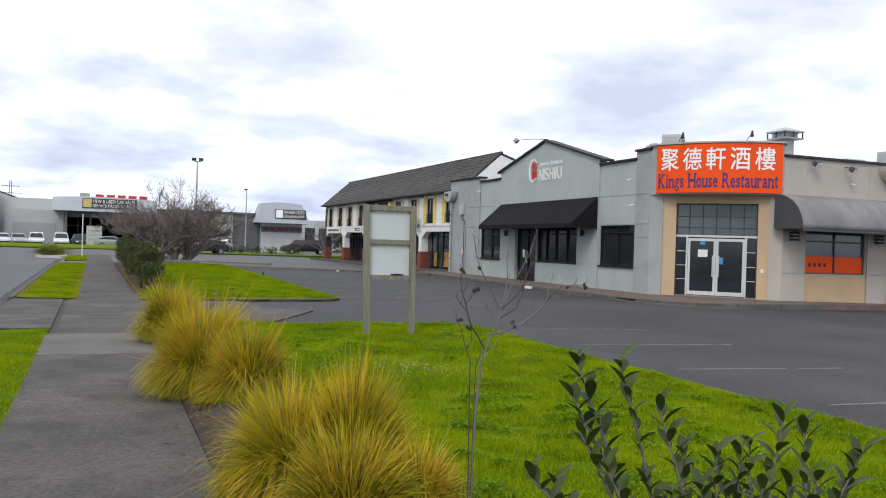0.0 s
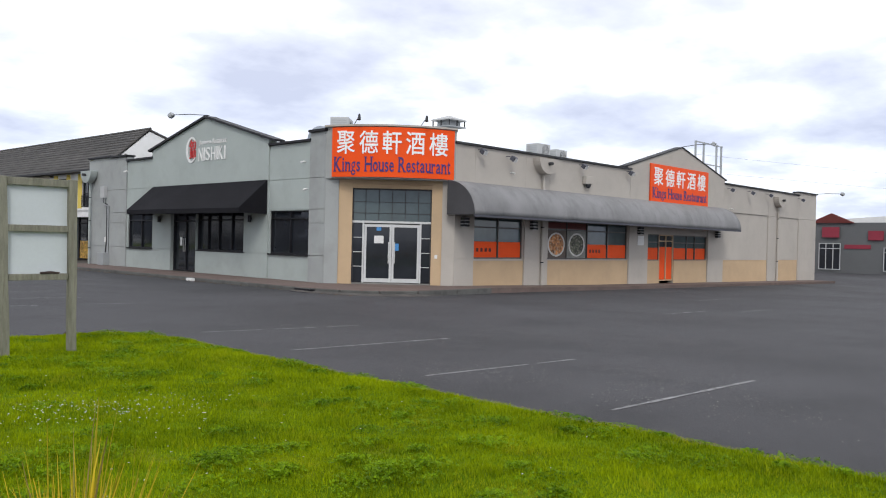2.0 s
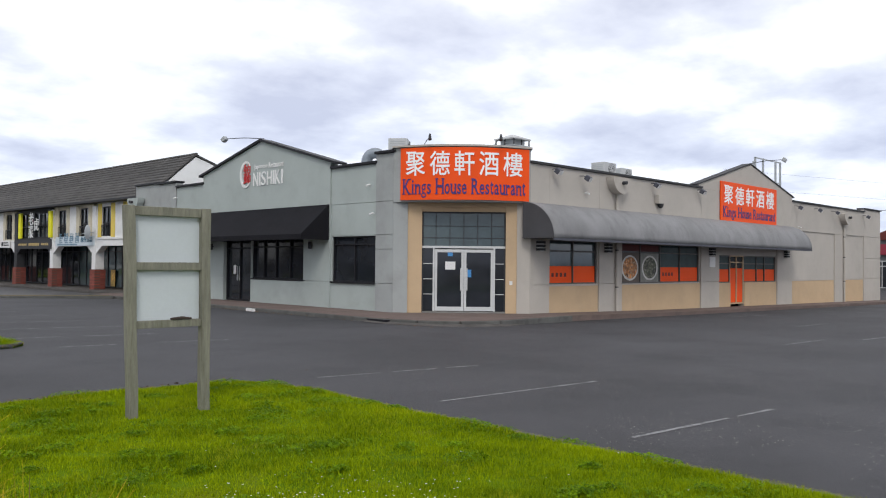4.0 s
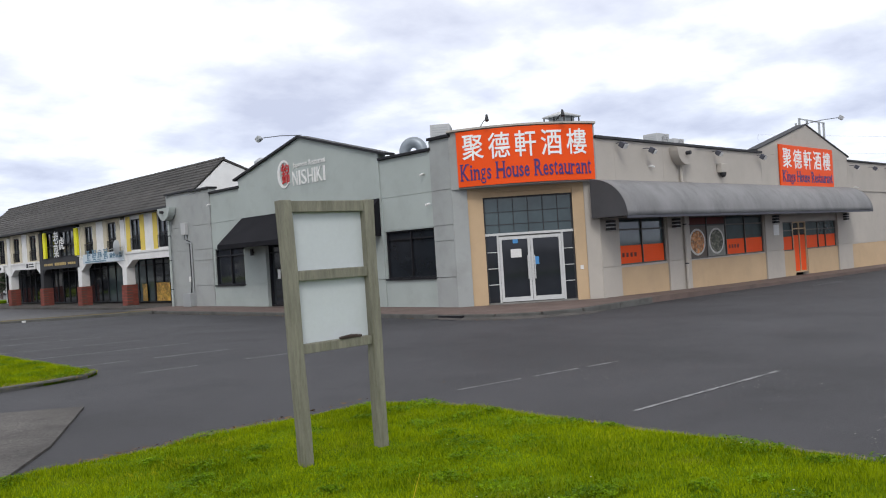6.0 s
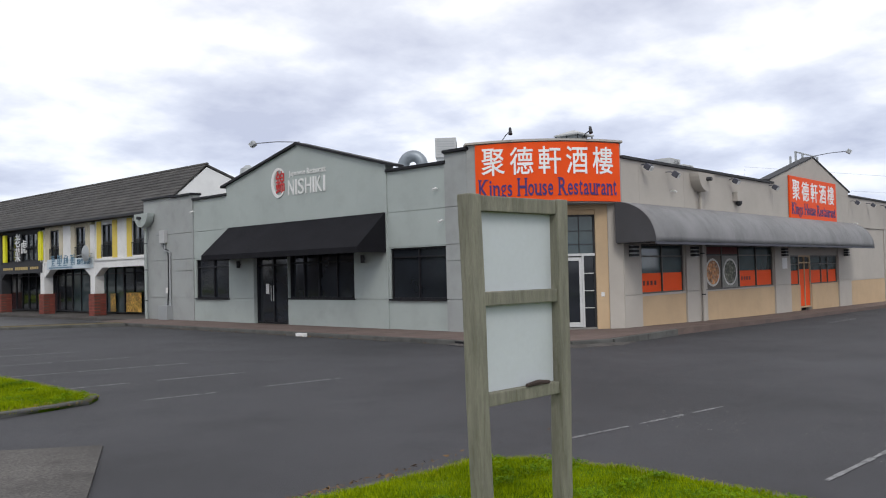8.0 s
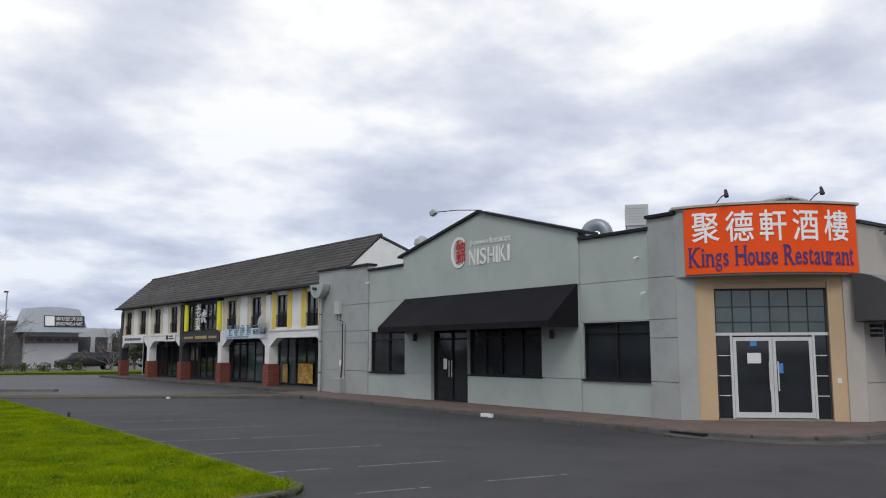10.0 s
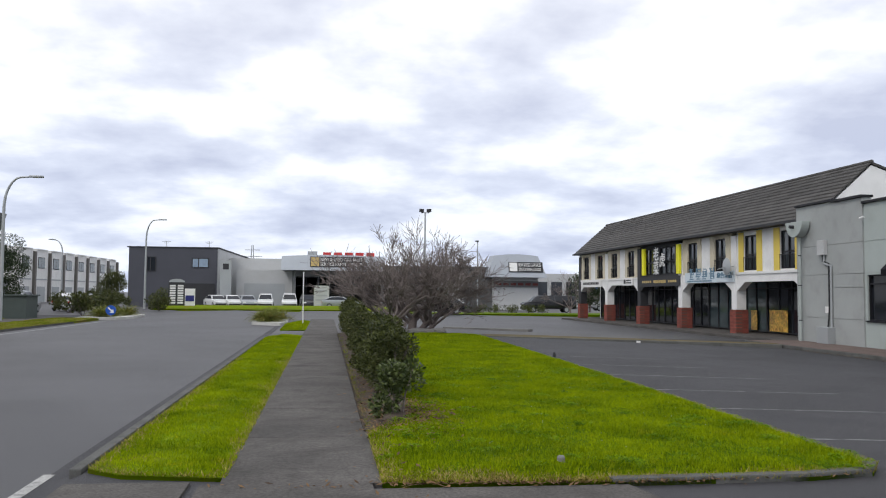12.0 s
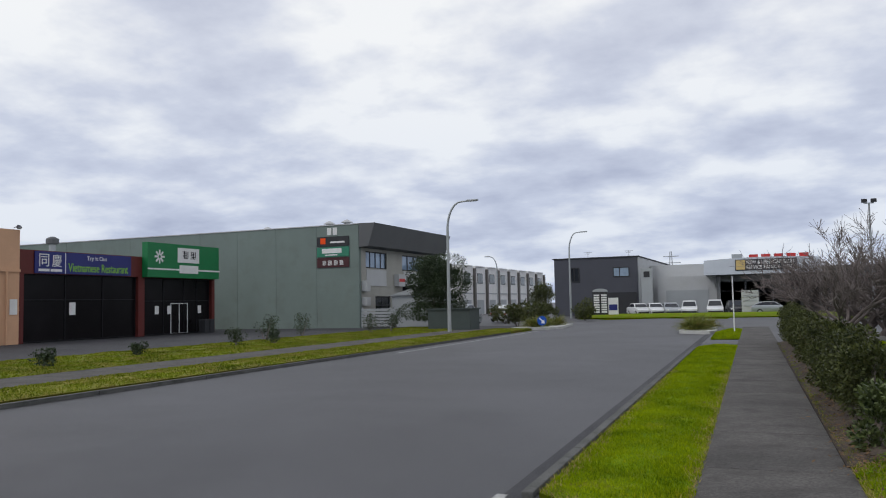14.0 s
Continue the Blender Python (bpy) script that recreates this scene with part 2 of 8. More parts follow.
M_TURF = leafy("turf", (0.045, 0.095, 0.001), (0.14, 0.215, 0.002), (0.16, 0.17, 0.01), 0.9, 0.0, 0.9, 0.66, 0.9, 0.05)
M_CLOVER = leafy("clover_leaves", (0.04, 0.10, 0.002), (0.21, 0.34, 0.004), None, 2.0, 0.3, 0.6, spec=0.08)
M_GRASS = leafy("grass_blades", (0.075, 0.135, 0.001), (0.35, 0.435, 0.003), (0.45, 0.40, 0.02), 1.1, 0.4, 0.6, 0.78, 1.0, 0.08)
M_FARGRASS = leafy("dull_grass_blades", (0.055, 0.085, 0.006), (0.25, 0.30, 0.02), (0.30, 0.25, 0.07), 0.5, 0.3, 0.7, 0.6, 0.9, 0.06)
M_GREY = mat("cool_grey_plaster", (0.368, 0.41, 0.395), 0.8, 0.06, 0.5, 60, 0.15, stain=(0.24, 0.25, 0.24), amount=0.3, fine_var=0.05)
M_PIER = mat("mid_grey_plaster", (0.325, 0.342, 0.338), 0.8, 0.07, 0.5, 60, 0.15, stain=(0.2, 0.2, 0.19), amount=0.35, fine_var=0.05)
M_BEIGE = mat("warm_grey_plaster", (0.435, 0.403, 0.362), 0.8, 0.06, 0.5, 60, 0.15, stain=(0.33, 0.30, 0.27), amount=0.3, fine_var=0.04)
M_TAN = mat("tan_plaster", (0.51, 0.37, 0.23), 0.8, 0.07, 0.6, 60, 0.15, stain=(0.36, 0.28, 0.19), amount=0.3, fine_var=0.04)
M_BLACKTRIM = mat("black_trim", (0.014, 0.014, 0.017), 0.5, 0.2, 2, 30, 0.05, spec=0.2)
M_CANVAS = mat("black_canvas", (0.012, 0.012, 0.015), 0.9, 0.2, 1, 120, 0.2, spec=0.15)
M_GREYCANVAS = mat("grey_canvas", (0.20, 0.20, 0.205), 0.7, 0.18, 0.9, 120, 0.15, stain=(0.10, 0.10, 0.105), amount=0.5, stretch=(0.9, 0.6, 0.5))
M_GLASS = glass_dark("dark_glass")
M_SHOPGLASS = glass_dark("shaded_shop_glass", (0.008, 0.007, 0.008), 0.25, 0.12)
# green tint, lifted in the base colour to paint in reflected sky
M_GLASS2 = glass_dark("green_glass_sky_tone", (0.055, 0.08, 0.085), 0.05, 0.6)
M_WINGLASS = glass_dark("upstairs_glass", (0.045, 0.055, 0.06), 0.06, 0.6)
M_ALU = mat("white_aluminium", (0.55, 0.56, 0.56), 0.45, 0.05, 2, 40, 0.03)
M_STEEL = mat("galvanised_steel", (0.36, 0.38, 0.39), 0.5, 0.05, 0.6, 30, 0.02, metal=0.3, fine_var=0.03)
M_ORANGE = mat("orange_sign_face", (0.84, 0.085, 0.008), 0.55, 0.04, 1.0, 40, 0.02, fine_var=0.03, spec=0.2)
M_WHITE = mat("white_paint", (0.72, 0.72, 0.71), 0.55, 0.06, 1.0, 40, 0.04, stain=(0.5, 0.5, 0.47), amount=0.25)
M_SIGNWHITE = mat("clean_white_vinyl", (0.86, 0.86, 0.85), 0.5, 0.03, 1.0, 40, 0.0, fine_var=0.02)
M_PURPLE = mat("purple_letters", (0.055, 0.028, 0.15), 0.5, 0.1, 1, 30, 0.0)
M_ROOF = mat("dark_roof_tiles", (0.055, 0.052, 0.05), 0.8, 0.25, 0.8, 20, 0.3, stain=(0.10, 0.095, 0.085), amount=0.4, rand=0.15)
M_CREAM = mat("cream_plaster", (0.56, 0.51, 0.39), 0.8, 0.08, 0.7, 50, 0.1, stain=(0.38, 0.35, 0.28), amount=0.4)
M_YELLOW = mat("yellow_paint", (0.68, 0.52, 0.10), 0.7, 0.06, 0.8, 50, 0.05)
M_BRIGHTYEL = mat("bright_yellow_panel", (0.75, 0.72, 0.02), 0.6, 0.05, 0.8, 50, 0.02)
M_BRICK = mat("red_brick", (0.22, 0.055, 0.04), 0.85, 0.2, 2, 40, 0.2, rand=0.2)
M_MORTAR = mat("mortar", (0.13, 0.065, 0.052), 0.9, 0.1, 2, 40, 0.2)
M_CHAR = mat("charcoal_paint", (0.03, 0.031, 0.035), 0.7, 0.1, 1, 40, 0.05)
M_WOOD = mat("weathered_timber", (0.21, 0.205, 0.16), 0.85, 0.25, 3.0, 40, 0.5, stain=(0.11, 0.115, 0.07), amount=0.6, stretch=(6, 6, 0.7))
M_BOARD = mat("pale_board", (0.52, 0.56, 0.58), 0.6, 0.03, 1.0, 30, 0.0, stain=(0.46, 0.49, 0.5), amount=0.3, fine_var=0.02)
M_GREENWALL = mat("sage_green_wall", (0.172, 0.216, 0.198), 0.8, 0.08, 0.3, 40, 0.1, stain=(0.13, 0.15, 0.13), amount=0.4)
M_DARKGREY = mat("dark_grey_cladding", (0.065, 0.068, 0.085), 0.7, 0.07, 0.4, 40, 0.05)
M_PALEWALL = mat("pale_cladding", (0.45, 0.46, 0.465), 0.7, 0.06, 0.4, 40, 0.05, stain=(0.4, 0.4, 0.38), amount=0.3)
M_BLUE = mat("blue_sign", (0.02, 0.025, 0.16), 0.5, 0.06, 1, 40, 0.02)
M_GREEN = mat("green_sign", (0.005, 0.17, 0.05), 0.5, 0.06, 1, 40, 0.02)
M_LIME = mat("lime_letters", (0.25, 0.55, 0.05), 0.5, 0.06, 1, 40, 0.0)
M_RED = mat("red_paint", (0.5, 0.03, 0.03), 0.5, 0.08, 1, 40, 0.02)
M_MAROON = mat("maroon_fascia", (0.11, 0.018, 0.015), 0.6, 0.12, 1, 40, 0.05)
M_PEACH = mat("peach_render", (0.60, 0.36, 0.22), 0.8, 0.06, 1, 40, 0.1)
M_LEAF = leafy("hedge_leaves", (0.02, 0.029, 0.009), (0.105, 0.118, 0.036), (0.13, 0.095, 0.045), 1.2, 0.15, 0.45, 0.78, 1.0, 0.2)
M_OLIVE = leafy("olive_grass", (0.07, 0.10, 0.02), (0.26, 0.27, 0.06), None, 1.0, 0.3, 0.6)
M_DRYTURF = leafy("dry_turf", (0.06, 0.05, 0.022), (0.14, 0.11, 0.045), None, 1.5, 0.0, 0.9)
M_LEAFDK = leafy("tree_leaves", (0.018, 0.03, 0.016), (0.06, 0.085, 0.04), None, 0.8, 0.15, 0.45)
M_LEAF2 = leafy("glossy_leaves", (0.016, 0.030, 0.006), (0.065, 0.088, 0.02), None, 5.0, 0.15, 0.45)
M_CAMELLIA = leafy("camellia_leaves", (0.016, 0.030, 0.008), (0.12, 0.15, 0.05), None, 6.0, 0.15, 0.35)
M_STRAW = leafy("straw_blades", (0.16, 0.12, 0.035), (0.50, 0.40, 0.13), None, 3.0, 0.3, 0.7)
M_SEDGE = leafy("sedge_blades", (0.20, 0.19, 0.012), (0.66, 0.53, 0.03), (0.68, 0.44, 0.035), 1.5, 0.4, 0.55, 0.55, 0.9, 0.12)
M_SEDGEGREEN = leafy("green_sedge_blades", (0.05, 0.085, 0.006), (0.27, 0.32, 0.02), None, 2.0, 0.3, 0.55, spec=0.12)
M_BARK = mat("grey_bark", (0.165, 0.138, 0.13), 0.9, 0.2, 4, 60, 0.4)
M_TWIG = mat("pale_twigs", (0.15, 0.13, 0.12), 0.85, 0.2, 8, 80, 0.2)
M_DRYSTEM = mat("dark_stems", (0.07, 0.05, 0.045), 0.85, 0.2, 8, 80, 0.2)
M_POD = mat("seed_pods", (0.05, 0.035, 0.03), 0.9, 0.3, 20, 80, 0.4)
M_TYRE = mat("tyre_rubber", (0.015, 0.015, 0.016), 0.9, 0.1, 2, 40, 0.1)

# ---- ground ----
SL = 0.031                      # the street leans this much from y


def sx(u, y):
    """The x of a street line that passes x = u at y = 0."""
    return u - SL * y


def ground_z(x, y=0.0):
    """The height of the asphalt in the car park."""
    return -0.02 - 0.0115 * max(0.0, min(x, 80.0) - 7.0)


def make_ground():
    prof = [(-2500, -0.3), (-70, -0.06), (-26.2, -0.04), (-14.35, -0.06), (-13.75, -0.12), (-13.3, -0.13), (-8, -0.03), (-2.16, -0.13), (-1.95, -0.12), (-1.7, -0.03),
            (3.0, -0.02), (7.0, -0.02), (30.0, -0.285), (58.0, -0.61), (72.0, -0.36), (2500, -0.36)]
    rows = [-2500, -60, -5, 15, 21.2, 48, 56, 78, 100, 220, 2500]
    verts = [(sx(u, min(max(y, -60), 220)), y, z) for y in rows for u, z in prof]
    n, faces, idx = len(prof), [], []
    for j in range(len(rows) - 1):
        for i in range(n - 1):
            faces.append((j * n + i, j * n + i + 1, (j + 1) * n + i + 1, (j + 1) * n + i))
            idx.append(1 if 3 <= i <= 6 or rows[j] >= 48 and i > 8 or rows[j] >= 78 else 0)
    me = bpy.data.meshes.new("ground")
    me.from_pydata(verts, [], faces)
    me.materials.append(M_ASPHALT)
    me.materials.append(M_ROAD)
    me.polygons.foreach_set("material_index", idx)
    return tagged(new("ground", me), "grey asphalt car park and road", "ground", kind="structure")


make_ground()


def slab(name, poly, z0, z1, material, label, category):
    return thing(name, Geo().prism(poly, (z0, z1)), material, label, category, kind="structure")


# footpath beside the road, in poured bays
M_PATHPALE = mat("pale_path_bay", (0.125, 0.12, 0.113), 0.9, 0.2, 0.9, 45, 0.5, stain=(0.085, 0.08, 0.075), amount=0.6)


def footpath():
    r = root("footpath", Matrix.Translation((0, 0, 0)), "grey concrete footpath with dark stains and joints", "footpath", kind="structure")
    y = -8.0
    k = 0
    while y < 66:
        step = 2.45 if y < 48 else 4.0
        g = Geo()
        a, b = y + 0.003, y + step - 0.003
        le, ri = (-0.6, 0.86) if y < 14 else (-0.45, 1.0) if y < 19 else (-0.28, 1.12)
        g.prism([(sx(le - 0.05, a), a), (sx(ri + 0.05, a), a), (sx(ri + 0.05, b), b), (sx(le - 0.05, b), b)], (-0.1, 0.012 + 0.0015 * (k % 3)))
        part("paving_bay", g, M_PATHPALE if k == 8 else M_PATH, r)
        y += step
        k += 1


footpath()

# the driveway's concrete apron between footpath and car park
slab("driveway_apron", [(sx(0.87, 14.9), 14.85), (2.15, 14.95), (2.95, 16.1), (4.1, 18.3), (3.2, 19.0), (2.75, 21.2), (sx(0.87, 21.2), 21.2)], -0.1, 0.006, M_PATH, "worn grey driveway apron", "driveway")
slab("driveway_crossing", [(sx(-1.72, 15.0), 15.0), (sx(-0.61, 15.0), 15.0), (sx(-0.61, 21.6), 21.6), (sx(-1.72, 21.6), 21.6)], -0.1, 0.004, M_PATH, "grey vehicle crossing over the verge", "driveway")

# grass areas: outline, height of turf
ISLE_A = [(sx(0.86, -8), -8.0), (6.35, -8.0), (6.38, 5.0), (6.32, 8.5), (6.36, 11.5), (6.45, 13.2), (6.3, 14.15), (5.75, 14.6), (4.2, 14.72), (2.3, 14.8), (sx(0.9, 14.75), 14.75)]
ISLE_B = [(sx(1.14, 21.35), 21.35), (2.6, 21.22), (4.6, 21.3), (5.35, 21.45), (5.62, 21.8), (5.66, 24.0), (5.72, 35.0), (5.62, 47.3), (4.8, 48.3), (sx(1.14, 48.5), 48.5)]
VERGE_A = [(sx(-1.68, -8), -8.0), (sx(-0.62, -8), -8.0), (sx(-0.62, 14.8), 14.8), (sx(-1.68, 14.3), 14.3)]
VERGE_B = [(sx(-1.68, 22.2), 22.2), (sx(-1.3, 21.9), 21.9), (sx(-0.3, 21.7), 21.7), (sx(-0.3, 47.5), 47.5), (sx(-1.2, 47.8), 47.8), (sx(-1.68, 46.5), 46.5)]
VERGE_C = [(sx(-1.5, 52.6), 52.6), (sx(-0.3, 52.6), 52.6), (sx(-0.3, 64.5), 64.5), (sx(-1.0, 65), 65.0), (sx(-1.6, 60), 60.0)]
FAR_A = [(-13.9, -10.0), (sx(-13.75, 68), 68.0), (sx(-16.6, 68), 68.0), (sx(-16.3, 20), 20.0), (-16.2, -10.0)]
FAR_B = [(-18.6, -10.0), (sx(-18.9, 72), 72.0), (sx(-24.6, 72), 72.0), (-26.0, 30.0), (-26.0, -10.0)]
TURN_A = [(sx(-16.5, 97), 97.0), (8.0, 94.0), (8.0, 106.0), (sx(-17.5, 106), 106.0)]
RIGHT_FAR = [(4.0, 86.0), (34.0, 84.0), (34.0, 90.0), (4.0, 91.0)]


def inside(poly, x, y):
    """Which of the places lie inside the outline."""
    hit = np.zeros(len(x), bool)
    for (ax, ay), (bx, by) in zip(poly, poly[1:] + poly[:1]):
        if ay != by:
            cross = ((ay > y) != (by > y)) & (x < (bx - ax) * (y - ay) / (by - ay) + ax)
            hit ^= cross
    return hit


def edge_gap(poly, x, y):
    """The distance of places from the outline."""
    best = np.full(len(x), 1e9)
    for (ax, ay), (bx, by) in zip(poly, poly[1:] + poly[:1]):
        dx, dy = bx - ax, by - ay
        t = np.clip(((x - ax) * dx + (y - ay) * dy) / (dx * dx + dy * dy), 0, 1)
        best = np.minimum(best, np.hypot(x - ax - t * dx, y - ay - t * dy))
    return best


def wave(x, y, s):
    """Slow unevenness between -1 and 1."""
    return (np.sin(x * 1.7 * s + 1.3 * np.sin(y * 1.1 * s)) + np.sin(y * 1.9 * s + 1.7 * np.sin(x * 1.3 * s + 2)) + np.sin((x + y) * 2.9 * s + 4)) / 3


def turf_height(poly, x, y, top):
    d = edge_gap(poly, x, y)
    return top * np.clip(0.2 + d / 0.45, 0, 1) + 0.02 * wave(x, y, 1.0) * np.clip(d / 0.5, 0, 1)


def turf(name, poly, top, cell, label, material=None, category="lawn"):
    """A sheet of turf with a soft edge, filled with the outline's own rim."""
    rim = []
    for (ax, ay), (bx, by) in zip(poly, poly[1:] + poly[:1]):
        n = max(1, int(math.hypot(bx - ax, by - ay) / cell))
        rim += [(ax + (bx - ax) * i / n, ay + (by - ay) * i / n) for i in range(n)]
    xs, ys = [p[0] for p in poly], [p[1] for p in poly]
    gx, gy = np.meshgrid(np.arange(min(xs), max(xs) + cell, cell), np.arange(min(ys), max(ys) + cell, cell))
    gx, gy = gx.ravel(), gy.ravel()
    keep = inside(poly, gx, gy) & (edge_gap(poly, gx, gy) > cell * 0.4)
    pts = rim + list(zip(gx[keep], gy[keep]))
    from mathutils.geometry import delaunay_2d_cdt
    n = len(rim)
    vo, _, fo, *_ = delaunay_2d_cdt([Vector(p) for p in pts], [(i, (i + 1) % n) for i in range(n)], [], 1, 1e-5)
    x, y = np.array([v[0] for v in vo]), np.array([v[1] for v in vo])
    z = turf_height(poly, x, y, top)
    me = bpy.data.meshes.new(name)
    skirt = len(vo)
    low = [(px, py, -0.15) for px, py in rim]
    me.from_pydata([(float(a), float(c), float(d)) for a, c, d in zip(x, y, z)] + low, [], [tuple(f) for f in fo] + [(i, (i + 1) % n, skirt + (i + 1) % n, skirt + i) for i in range(n)])
    me.polygons.foreach_set("use_smooth", [True] * len(me.polygons))
    me.materials.append(material or M_TURF)
    return tagged(new(name, me), label, category, kind="structure")


LAWNS = [("lawn", ISLE_A, 0.11, 0.35), ("lawn", ISLE_B, 0.10, 0.5), ("lawn", VERGE_A, 0.04, 0.35), ("lawn", VERGE_B, 0.05, 0.4), ("lawn", VERGE_C, 0.05, 0.6),
         ("lawn", FAR_A, 0.06, 1.2), ("lawn", FAR_B, 0.10, 1.5), ("lawn", TURN_A, 0.35, 1.5), ("lawn", RIGHT_FAR, 0.06, 1.5)]
for nm, poly, top, cell in LAWNS:
    turf(nm, poly, top, cell, "bright green mown grass verge", M_FARGRASS if poly in (FAR_A, FAR_B) else None)


def kerb_line(points, width, z0, z1, piece=1.2, label="weathered concrete kerb"):
    """A kerb along a line, in cast lengths."""
    r = root("kerb", Matrix.Translation((points[0][0], points[0][1], z0)), label, "kerb", kind="structure")
    for (ax, ay), (bx, by) in zip(points, points[1:]):
        d = Vector((bx - ax, by - ay, 0))
        n = max(1, round(d.length / piece))
        side = Vector((-d.y, d.x, 0)).normalized() * width
        for i in range(n):
            p, q = Vector((ax, ay, 0)) + d * ((i + 0.004) / n), Vector((ax, ay, 0)) + d * ((i + 0.996) / n)
            g = Geo().prism([tuple(p[:2]), tuple(q[:2]), tuple((q + side)[:2]), tuple((p + side)[:2])], (z0, z1))
            part("kerb_stone", g, M_KERB, r, bevel=0.018 if d.length < 30 else 0.0)


kerb_line(ISLE_A[1:10], 0.14, -0.12, 0.055)
kerb_line(ISLE_B[1:8], 0.14, -0.12, 0.055)
kerb_line([(sx(-1.72, -8), -8), (sx(-1.72, 14.2), 14.2)], 0.12, -0.14, 0.012, 2.4)
kerb_line([(sx(-1.74, 22.2), 22.2), (sx(-1.74, 46.5), 46.5)], 0.12, -0.14, 0.012, 2.4)
kerb_line([(sx(-13.78, 68), 68), (sx(-13.78, -10), -10)], -0.14, -0.14, -0.02, 4.0)
slab("far_footpath", [(-16.25, -10), (sx(-16.35, 20), 20), (sx(-16.65, 70), 70), (sx(-18.85, 70), 70), (-18.55, -10)], -0.1, 0.02, M_PATH, "grey concrete footpath across the road", "footpath")

# the strip of kerbed grass that parts the two car parks
slab("divider_strip", [(5.9, 47.9), (8.9, 46.4), (11.3, 45.1), (15.9, 42.3), (16.3, 43.2), (11.6, 46.4), (8.0, 49.0), (6.0, 49.8)], -0.2, -0.005, M_DRYTURF, "low kerbed strip of dry grass between the car parks", "traffic island")
kerb_line([(5.8, 47.8), (8.8, 46.3), (11.2, 45.0), (15.9, 42.15)], 0.14, -0.2, 0.005)
slab("end_island", [(4.9, 55.6), (8.8, 53.0), (9.1, 53.3), (5.1, 56.1)], -0.1, 0.06, M_CONC, "narrow concrete kerbed island", "traffic island")

# painted lines
def lines():
    rows = [((7.2, 6.64), (10.3, 6.54)), ((7.2, 9.18), (10.0, 8.98)), ((7.25, 11.92), (10.38, 11.77)), ((7.36, 14.58), (10.4, 14.2)),
            ((6.0, 21.1), (7.1, 20.97)), ((8.0, 20.95), (9.49, 20.79)), ((5.9, 23.46), (9.25, 23.0)), ((5.9, 26.18), (9.3, 25.66)), ((5.87, 28.74), (9.25, 28.16)),
            ((5.93, 31.6), (9.2, 30.85)), ((5.9, 34.3), (9.1, 33.5)), ((5.9, 37.1), (9.1, 36.2)), ((19.4, 12.65), (21.7, 12.62)), ((22.6, 12.0), (24.4, 11.9)), ((26.5, 15.2), (29.0, 15.2)),
            ((30.0, 19.0), (33.0, 19.0)), ((7.0, 3.9), (10.0, 3.85)), ((7.0, 1.3), (10.0, 1.25))]
    r = root("parking_line", Matrix.Translation((7, 6.5, 0)), "worn white parking bay lines on asphalt", "road marking", kind="structure")
    worn = random.Random(4)
    for (ax, ay), (bx, by) in rows:
        g = Geo()
        n = 14
        for i in range(n):
            w = 0.03 * worn.uniform(0.55, 1.1)
            if worn.random() < 0.06:
                continue
            p = [(ax + (bx - ax) * k / n, ay + (by - ay) * k / n) for k in (i, i + 1)]
            z = [ground_z(q[0] + SL * q[1]) for q in p]
            g.add([(p[0][0], p[0][1] - w, z[0] + 0.005), (p[1][0], p[1][1] - w, z[1] + 0.005), (p[1][0], p[1][1] + w, z[1] + 0.005), (p[0][0], p[0][1] + w, z[0] + 0.005)], [(0, 1, 2, 3)])
        part("line", g, M_LINE, r)
    part("line", Geo().add([(sx(-13.1, 44), 44, -0.121), (sx(-12.98, 44), 44, -0.121), (sx(-12.98, 67), 67, -0.121), (sx(-13.1, 67), 67, -0.121)], [(0, 1, 2, 3)]), M_ROADLINE, r, "white road line")
    g = Geo()
    for y0, y1 in ((19.4, 22.6), (11.0, 14.0)):
        g.add([(sx(-2.22, y0), y0, -0.122), (sx(-2.10, y0), y0, -0.122), (sx(-2.10, y1), y1, -0.122), (sx(-2.22, y1), y1, -0.122)], [(0, 1, 2, 3)])
    part("line", g, M_ROADLINE, r, "white road line")


lines()


# ---- lettering ----
def letters(text, width, height, gap=1.0, depth=0.02, bold=0.0):
    """Raised lettering as a Geo in x (along), z (up), y (out, towards -y), centred on nothing: from x = 0 to width."""
    cu = bpy.data.curves.new("lettering", "FONT")
    cu.body, cu.space_character, cu.extrude, cu.resolution_u, cu.offset = text, gap, 0.5, 3, bold
    ob = bpy.data.objects.new("lettering", cu)
    scene.collection.objects.link(ob)
    bpy.context.view_layer.update()
    me = bpy.data.meshes.new_from_object(ob.evaluated_get(bpy.context.evaluated_depsgraph_get()))
    v = np.array([tuple(q.co) for q in me.vertices])
    faces = [tuple(q.vertices) for q in me.polygons]
    bpy.data.objects.remove(ob)
    bpy.data.meshes.remove(me)
    lo, hi = v.min(0), v.max(0)
    x = (v[:, 0] - lo[0]) / (hi[0] - lo[0]) * width
    z = (v[:, 1] - lo[1]) / (hi[1] - lo[1]) * height
    y = -(v[:, 2] + 0.5) * depth
    g = Geo()
    g.v, g.f = [tuple(map(float, q)) for q in np.stack([x, y, z], 1)], faces
    return g


def put(geo, m):
    """The same Geo, moved by a pose."""
    geo.v = [tuple(m @ Vector(p)) for p in geo.v]
    return geo


def wall_pose(x, y, z, ax, ay):
    """A pose whose x runs along (ax, ay), whose -y looks out of the wall and whose z is up."""
    d = Vector((ax, ay, 0)).normalized()
    m = Matrix(((d.x, -d.y, 0, x), (d.y, d.x, 0, y), (0, 0, 1, z), (0, 0, 0, 1)))
    return m


